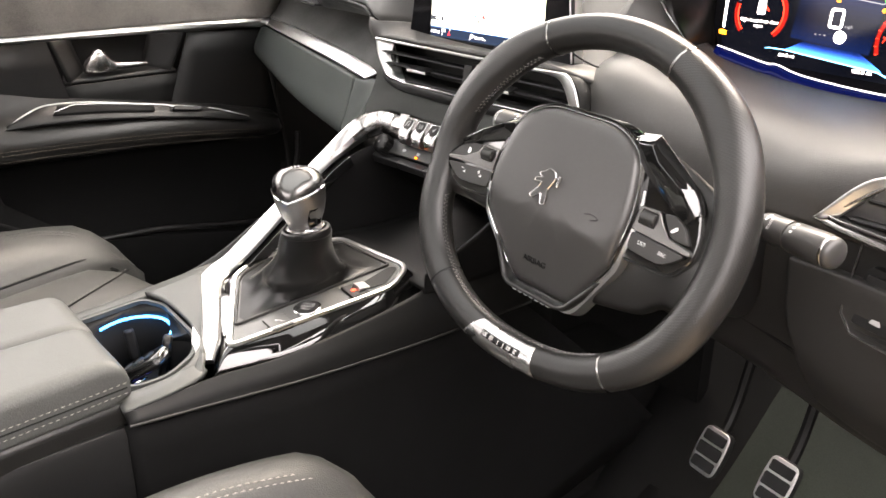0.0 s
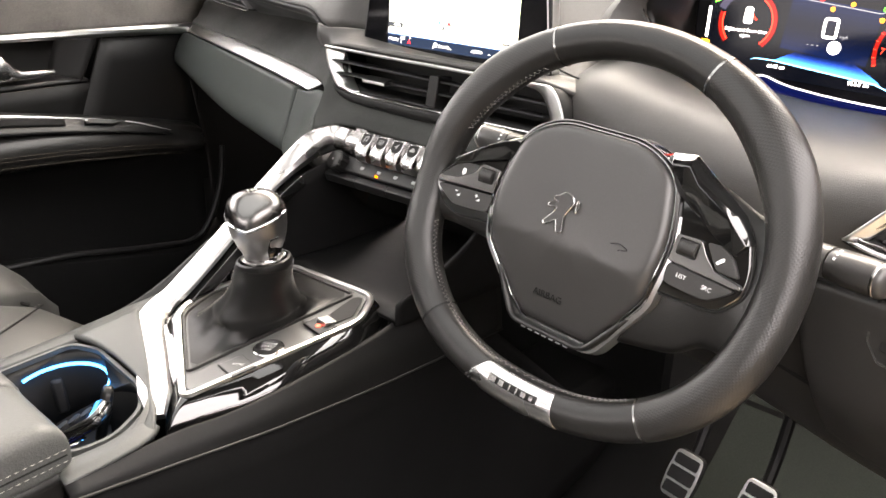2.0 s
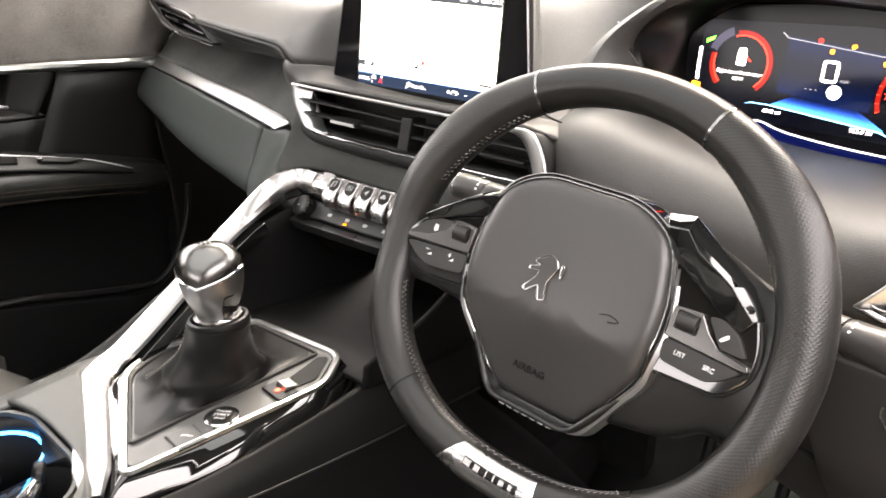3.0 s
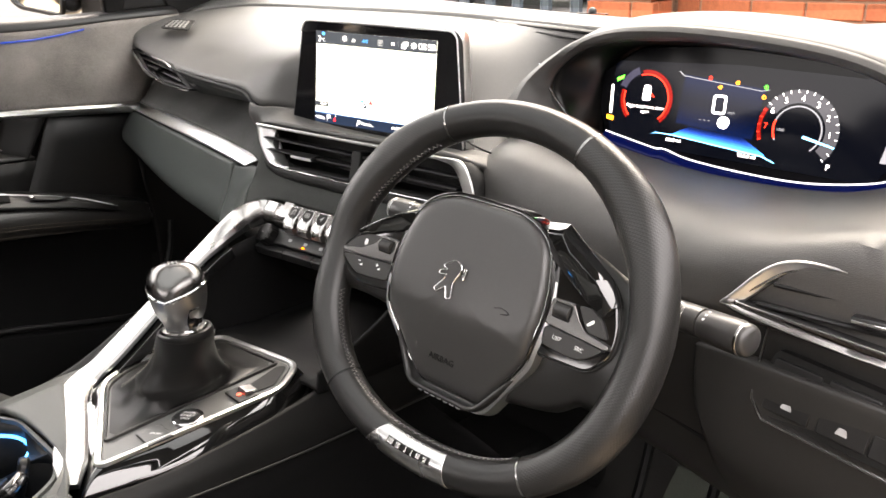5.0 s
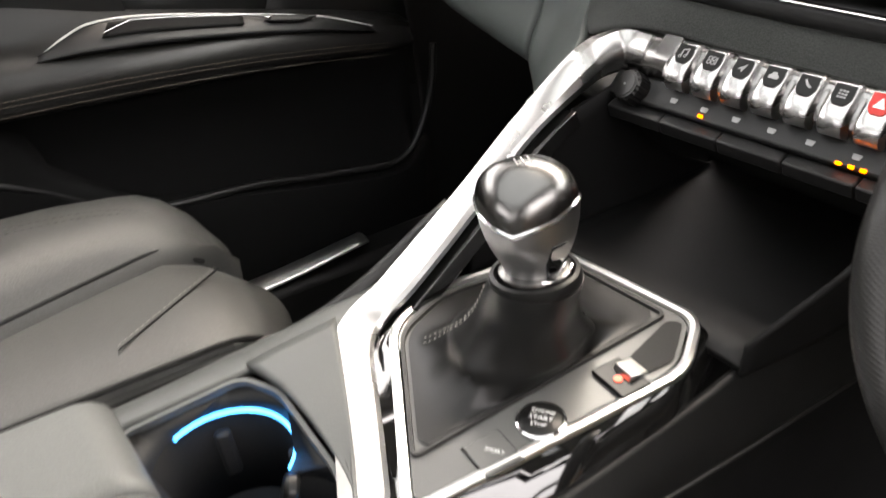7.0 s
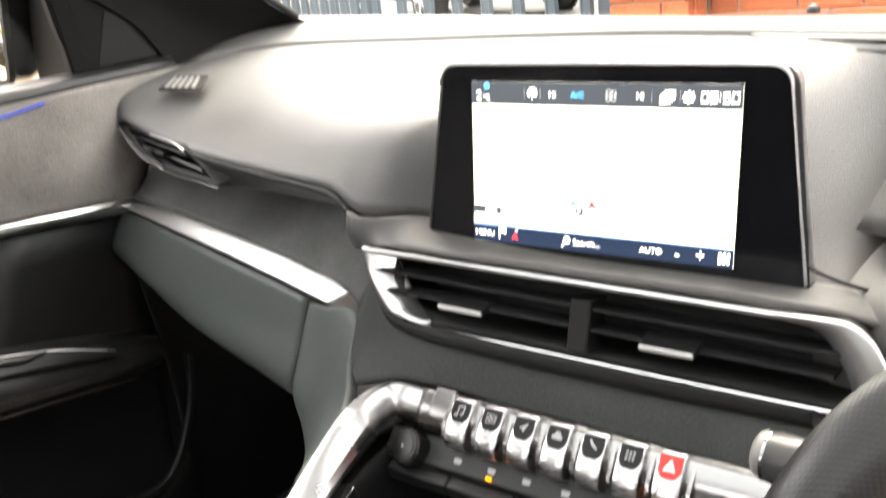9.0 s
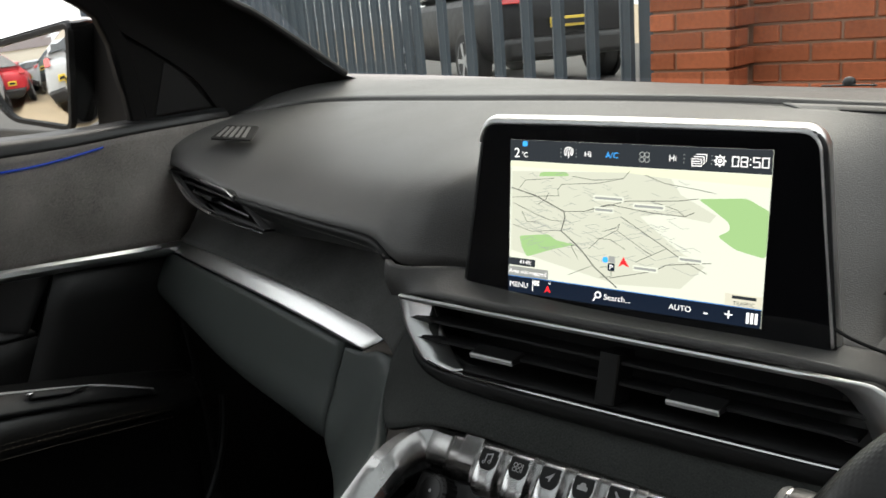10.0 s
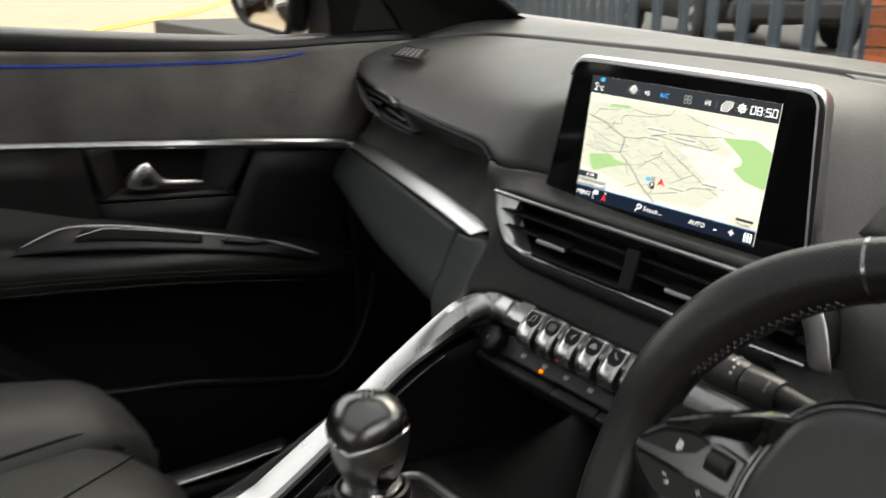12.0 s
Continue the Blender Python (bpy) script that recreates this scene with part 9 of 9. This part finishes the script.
def rear_bench():
    b = thing("rear_bench", "dark grey rear bench seat", "rear seat")
    part("cushion", box(1.25, 0.5, 0.22, pose(0, -1.32, 0.28)), M_SEAT, b, bevel=0.06, seg=4)
    part("backrest", box(1.25, 0.16, 0.62, pose(0, -1.66, 0.62, -12)), M_SEAT, b, bevel=0.05, seg=4)
    return b


rear_bench()


def floor_mat():
    m = thing("floor_mat", "black carpet floor mat in the driver's footwell", "floor mat")
    rows = [[(0.18, y, z), (0.40, y, z + 0.003), (0.62, y, z)] for y, z in ((-0.2, 0.012), (0.2, 0.012), (0.40, 0.035), (0.55, 0.085))]
    part("mat", patch(rows, 16, 16), M_CARPET, m, solid=0.006)
    return m


floor_mat()


# the whole car stands at its own pitch in the yard
for ob in list(scene.objects):
    if ob.parent is None and ob.type in {"EMPTY", "MESH", "FONT"}:
        ob.matrix_world = CAR @ ob.matrix_basis


# ---- yard outside ----
GZ = -0.36


def ground():
    bm = bmesh.new()
    n = 24
    xs = [-400, -120, -40] + [(-20 + i * 2) for i in range(21)] + [40, 120, 400]
    vs = [[bm.verts.new((x, y, GZ + 0.01 * noise.noise((x * 0.3, y * 0.3, 0)))) for x in xs] for y in xs]
    for a, b in zip(vs, vs[1:]):
        for i in range(len(xs) - 1):
            bm.faces.new((a[i], a[i + 1], b[i + 1], b[i]))
    tagged(part("ground", bm, M_ASPHALT), "pale worn asphalt yard and road", "ground", kind="structure")
    for k in (0.0, 0.30):
        line = [(-14.5 + k * 1.6, -6.0, GZ + 0.016), (-17.5 + k * 1.6, 1.6, GZ + 0.016), (-24.0 + k * 1.8, 6.5, GZ + 0.016), (-33.0 + k * 2, 11.5, GZ + 0.016), (-60 + k, 24, GZ + 0.016)]
        tagged(part("road_line", sweep(spline(line, 40), [(-0.075, -0.004), (0.075, -0.004), (0.075, 0.004), (-0.075, 0.004)]), M_YELLOW), "yellow painted no-parking line on the road", "road marking", group="double yellow lines", kind="structure")


ground()


def fence():
    f = thing("palisade_fence", "blue-grey steel palisade fence in front of the car", "fence", kind="structure")
    pale = [(-0.039, 0.0), (-0.024, -0.014), (-0.009, -0.003), (0.009, -0.003), (0.024, -0.014), (0.039, 0.0), (0.035, 0.004), (0.022, -0.008), (-0.022, -0.008), (-0.035, 0.004)]
    me = None
    for i in range(55):
        x = -6.9 + (i * 0.082 if i < 47 else 47 * 0.082 + (i - 47) * 0.19)
        if me is None:
            ob = part("pale", prism(pale, 2.1, Matrix()), M_FENCE, f)
            me = ob.data
        else:
            ob = new("pale", me)
            ob.parent = f
        ob.matrix_world = pose(x, 3.40, GZ + 0.06)
    for z in (GZ + 0.35, GZ + 1.85):
        part("rail", box(5.6, 0.05, 0.05, pose(-4.2, 3.45, z)), M_FENCE, f, bevel=0.005)
    for x in (-4.2, -1.62):
        part("post", box(0.10, 0.10, 2.2, pose(x, 3.47, GZ + 1.1)), M_FENCE, f, bevel=0.008)
    return f


fence()

GLASS_DARK = material("dark_car_window", (0.02, 0.025, 0.03), 0.06, vary=0.2, grain=40, bump=0.0, coat=0.6)
LAMP_RED = material("red_lamp_lens", (0.5, 0.02, 0.02), 0.15, vary=0.1, grain=100, bump=0.0, coat=0.6)
PLATE_Y = material("number_plate_yellow", (0.7, 0.5, 0.05), 0.4, vary=0.05, grain=100, bump=0.0)
TYRE = material("tyre_rubber", (0.02, 0.02, 0.02), 0.85, vary=0.2, grain=200, bump=0.3)
RIM = material("alloy_rim", (0.55, 0.55, 0.56), 0.35, 0.8, vary=0.1, grain=100, bump=0.0)


def parked_car(name, label, paint, m, tall=1.0, length=4.2):
    """A hatchback, nose along +y: rounded body, glazed cabin, arches, lamps, bumpers and wheels."""
    c = thing(name, label, "car", group="parked cars")
    h, ln = tall, length
    # stations along the length: place, half width, sill, waist height, and how far the body tapers at the waist
    lower = []
    for f, hw, z0, zw in ((-0.500, 0.70, 0.42, 0.80), (-0.485, 0.80, 0.34, 0.92), (-0.44, 0.87, 0.28, 0.99), (-0.30, 0.90, 0.24, 1.00), (0.0, 0.90, 0.22, 0.98), (0.22, 0.89, 0.24, 0.97), (0.36, 0.86, 0.26, 0.93), (0.46, 0.78, 0.32, 0.84), (0.495, 0.64, 0.42, 0.70)):
        zw *= h
        sec = [(-hw * 0.90, z0), (-hw, z0 + 0.14), (-hw * 1.01, (z0 + zw) / 2), (-hw * 0.97, zw - 0.06), (-hw * 0.86, zw), (0, zw + 0.05), (hw * 0.86, zw), (hw * 0.97, zw - 0.06), (hw * 1.01, (z0 + zw) / 2), (hw, z0 + 0.14), (hw * 0.90, z0)]
        lower.append([Vector((x, f * ln, z)) for x, z in sec])
    part("body", loft(lower), paint, c, angle=50, subsurf=1)
    cabin = [[Vector((x * w, f * ln, z * h)) for x, z in ((-1, zb), (-0.96, (zb + zt) / 2), (-0.86, zt - 0.05), (-0.70, zt), (0, zt + 0.02), (0.70, zt), (0.86, zt - 0.05), (0.96, (zb + zt) / 2), (1, zb))] for f, w, zb, zt in ((-0.475, 0.68, 0.94, 0.97), (-0.44, 0.76, 0.96, 1.22), (-0.39, 0.76, 0.97, 1.46), (-0.30, 0.77, 0.97, 1.53), (0.00, 0.78, 0.96, 1.52), (0.09, 0.77, 0.96, 1.42), (0.20, 0.77, 0.95, 1.14), (0.27, 0.74, 0.93, 0.98))]
    part("cabin", loft(cabin), paint, c, angle=50, subsurf=1)
    def pane(nm, pts, grow):
        a = [Vector((x, y * ln, z * h)) for x, y, z in pts]
        part(nm, loft([a, [p + Vector(grow) for p in a]]), GLASS_DARK, c, bevel=0.01)
    pane("rear_window", ((-0.58, -0.468, 1.04), (0.58, -0.468, 1.04), (0.52, -0.412, 1.42), (-0.52, -0.412, 1.42)), (0, -0.05, 0.01))
    pane("windscreen", ((-0.60, 0.235, 1.02), (0.60, 0.235, 1.02), (0.54, 0.095, 1.43), (-0.54, 0.095, 1.43)), (0, 0.05, 0.02))
    for s in (-1, 1):
        for y0, y1, y2, y3 in ((-0.16, 0.19, 0.085, -0.15), (-0.40, -0.18, -0.17, -0.35)):
            pane("side_window", ((s * 0.765, y0, 1.02), (s * 0.765, y1, 1.02), (s * 0.685, y2, 1.42), (s * 0.685, y3, 1.42)), (s * 0.035, 0, 0))
        part("tail_lamp", loft([[Vector((s * x, y * ln, z * h)) for x, y, z in ((0.50, -0.494, 0.86), (0.80, -0.468, 0.86), (0.80, -0.458, 1.00), (0.56, -0.480, 1.00))], [Vector((s * x, y * ln, z * h)) for x, y, z in ((0.50, -0.512, 0.87), (0.83, -0.482, 0.87), (0.82, -0.470, 0.99), (0.56, -0.498, 0.99))]]), LAMP_RED, c, bevel=0.01)
        part("head_lamp", box(0.34, 0.20, 0.12, pose(s * 0.58, 0.462 * ln, 0.74 * h, 0, 0, -s * 22)), RIM, c, bevel=0.03)
        part("wing_mirror", box(0.20, 0.10, 0.13, pose(s * 0.95, 0.17 * ln, 1.04 * h)), paint, c, bevel=0.04)
        for y in (-0.30, 0.31):
            part("wheel_arch", lathe([(0.37, -0.02), (0.37, 0.02), (0.10, 0.02)], pose(s * 0.895, y * ln, 0.33, 0, 90 * s), 28), M_PLASTIC, c)
            wh = part("wheel", lathe([(0.20, -0.11), (0.30, -0.11), (0.33, -0.06), (0.33, 0.06), (0.30, 0.11), (0.20, 0.11)], pose(s * 0.83, y * ln, 0.33, 0, 90), 28), TYRE, c)
            part("rim", lathe([(0.21, 0.02), (0.215, 0.112), (0.19, 0.10), (0.06, 0.085), (0.05, 0.11), (0.01, 0.115)], pose(s * 0.83, y * ln, 0.33, 0, 90 * s), 24), RIM, wh)
            for k in range(5):
                part("spoke", box(0.05, 0.17, 0.02, pose(s * 0.935, y * ln, 0.33, 0, 90 * s) @ pose(0, 0, 0, 0, 0, 72 * k) @ pose(0, 0.115, 0)), RIM, wh)
    part("number_plate", box(0.50, 0.03, 0.11, pose(0, -0.506 * ln, 0.66 * h)), PLATE_Y, c, bevel=0.004)
    part("plate_bars", box(0.36, 0.012, 0.05, pose(0, -0.511 * ln, 0.66 * h)), M_PLASTIC, c)
    part("bumper", box(1.56, 0.22, 0.24, pose(0, -0.485 * ln, 0.44)), M_PLASTIC, c, bevel=0.06, seg=3)
    part("front_bumper", box(1.42, 0.26, 0.22, pose(0, 0.465 * ln, 0.42)), M_PLASTIC, c, bevel=0.08, seg=3)
    c.matrix_world = m
    return c


def paint(name, colour):
    return material(name, colour, 0.42, 0.0, vary=0.06, grain=80, bump=0.0, coat=0.25, spec=0.3)


PAINTS = {"black": material("black_paint", (0.006, 0.006, 0.007), 0.45, vary=0.06, grain=80, bump=0.0, spec=0.2), "red": paint("red_paint", (0.42, 0.02, 0.03)), "silver": paint("silver_paint", (0.35, 0.37, 0.38)), "green": paint("grey_green_paint", (0.10, 0.13, 0.12)), "white": paint("white_paint", (0.42, 0.44, 0.46)), "grey": paint("dark_grey_paint", (0.06, 0.065, 0.07))}
# behind the fence
M_TARMAC = material("dark_tarmac", (0.055, 0.053, 0.050), 0.9, vary=0.3, grain=120, bump=0.7, blotch=2, spec=0.2)
tagged(part("raised_yard", box(14, 12, 0.60, pose(-7.5, 9.9, -0.16)), M_TARMAC, None, bevel=0.03), "raised asphalt yard behind the fence", "ground", kind="structure")
parked_car("parked_car", "black parked car behind the blue fence", PAINTS["black"], pose(-6.65, 8.83, 0.14, 0, 0, 60), 1.05)
# row along the yard, behind and to the passenger's side
for k, (colour, x, y, rz) in enumerate((("silver", -9.2, -5.4, 146), ("red", -8.6, -6.9, 143), ("grey", -12.6, -7.0, 143), ("silver", -9.2, -9.0, 143), ("green", -9.7, -11.6, 143), ("white", -5.3, -7.6, 150), ("red", -12.6, -16.5, 143))):
    parked_car("parked_car", {"silver": "silver parked hatchback in the yard", "grey": "dark grey parked hatchback in the yard", "red": "red parked hatchback in the yard", "green": "grey-green parked estate car in the yard", "white": "white parked hatchback in the yard"}[colour], PAINTS[colour], pose(x, y, GZ, 0, 0, rz), 1.0 + 0.05 * (k % 3))

RENDER = material("pale_house_render", (0.55, 0.52, 0.46), 0.9, vary=0.15, grain=20, bump=0.2)
TILE = material("grey_roof_tile", (0.12, 0.10, 0.10), 0.85, vary=0.25, grain=12, bump=0.4)


def house(x, y, rz, w):
    h = thing("house", "pale rendered two-storey house beyond the yard", "house", group="houses beyond the yard")
    part("wall", box(w, 7, 5.2, pose(0, 0, 2.6)), RENDER, h)
    part("roof", loft([[(sx, -3.9, 5.1), (sx, 0, 7.6), (sx, 3.9, 5.1)] for sx in (-w / 2 - 0.3, w / 2 + 0.3)]), TILE, h)
    for i in range(3):
        for z in (1.4, 3.9):
            wn_ = part("window", box(1.2, 0.10, 1.2, pose(-w / 3 + i * w / 3, -3.52, z)), PAINTS["white"], h)
            part("pane", box(1.04, 0.02, 1.04, pose(-w / 3 + i * w / 3, -3.58, z)), GLASS_DARK, wn_)
    part("chimney", box(0.6, 0.6, 1.6, pose(w * 0.35, 0, 7.9)), M_BRICK, h)
    h.matrix_world = pose(x, y, GZ, 0, 0, rz)


for x, y, rz, w in ((-34, -34, -45, 10), (-25, -43, -32, 9), (-42, -22, -62, 10), (-15, -48, -18, 9), (-47, -8, -80, 9)):
    house(x, y, rz, w)


def brick_wall():
    """Red brick boundary wall with a pier at its free end; stretcher courses."""
    w = thing("brick_wall", "red brick wall with a pier, in front of the car", "brick wall", kind="structure")
    part("mortar_core", box(5.5, 0.20, 2.6, pose(1.55, 3.234, GZ + 1.3)), M_MORTAR, w)
    part("pier_core", box(0.300, 0.47, 2.7, pose(-1.180, 3.150, GZ + 1.35)), M_MORTAR, w)
    rnd = random.Random(3)
    def brick_mesh(l, d):
        bm = box(l, d, 0.065)
        bmesh.ops.bevel(bm, geom=bm.edges[:], offset=0.004, segments=1, affect="EDGES")
        me = bpy.data.meshes.new("brick")
        bm.to_mesh(me)
        bm.free()
        me.materials.append(M_BRICK_R)
        return me
    full, half = brick_mesh(0.215, 0.05), brick_mesh(0.1025, 0.05)
    near = []
    for row in range(34):
        z = GZ + 0.04 + row * 0.075
        off = 0.1125 if row % 2 else 0.0
        for k in range(23):
            x = -0.905 + off + k * 0.225
            if x < 4.1:
                near.append((full, x, 3.150 + rnd.uniform(-0.003, 0.003), z, rnd.uniform(-0.6, 0.6)))
        if row % 2:
            near.append((half, -0.9610, 3.150, z, 0.2))
        a, b = ((full, -1.2325), (half, -1.0640)) if row % 2 else ((half, -1.2890), (full, -1.1205))
        for me, x in (a, b):
            near.append((me, x, 2.930 + rnd.uniform(-0.002, 0.002), z, rnd.uniform(-0.6, 0.6)))
        near.append((half if row % 2 else full, -1.030, 3.010 if row % 2 else 3.066, z, 90))
    close = sorted(near, key=lambda b: abs(b[3] - 1.0) + 0.12 * abs(b[1] + 0.2))
    for me, x, y, z, r in close[:300]:
        ob = new("brick", me)
        ob.parent = w
        ob.matrix_world = pose(x, y, z, 0, 0, r)
    verts, faces = [], []
    for me, x, y, z, r in close[300:]:
        k = len(verts)
        m = pose(x, y, z, 0, 0, r)
        verts += [m @ v.co for v in me.vertices]
        faces += [[k + i for i in p.vertices] for p in me.polygons]
    tagged(part("brickwork", (verts, faces), M_BRICK_R, w), kind="stuff")
    return w


M_BRICK_R = material("weathered_red_brick", (0.275, 0.082, 0.038), 0.88, vary=0.30, grain=70, bump=0.7, blotch=7, spec=0.2)


def vary_bricks():
    n, l = M_BRICK_R.node_tree.nodes, M_BRICK_R.node_tree.links
    b = n["Principled BSDF"]
    src = b.inputs["Base Color"].links[0].from_socket
    info, geo = n.new("ShaderNodeObjectInfo"), n.new("ShaderNodeNewGeometry")
    mix = n.new("ShaderNodeMath")
    mix.operation = "ADD"
    l.new(info.outputs["Random"], mix.inputs[0])
    l.new(geo.outputs["Random Per Island"], mix.inputs[1])
    hsv = n.new("ShaderNodeHueSaturation")
    rng = n.new("ShaderNodeMapRange")
    rng.inputs["From Max"].default_value = 2.0
    rng.inputs["To Min"].default_value, rng.inputs["To Max"].default_value = 0.55, 1.45
    l.new(mix.outputs[0], rng.inputs["Value"])
    l.new(rng.outputs[0], hsv.inputs["Value"])
    l.new(src, hsv.inputs["Color"])
    l.new(hsv.outputs[0], b.inputs["Base Color"])


vary_bricks()
brick_wall()


def side_wall():
    """Unseen plain wall, added and kept dark to cut light from the driver's side."""
    w = thing("light_block_wall", "unseen dark wall added beside the car to hold back light", "wall", kind="structure")
    part("wall_body", box(0.25, 16, 2.1, pose(3.0, -4.6, GZ + 1.05)), M_LIGHTBLOCK, w)
    part("coping", box(0.33, 16, 0.10, pose(3.0, -4.6, GZ + 2.15)), M_MORTAR, w, bevel=0.01)
    return w


side_wall()
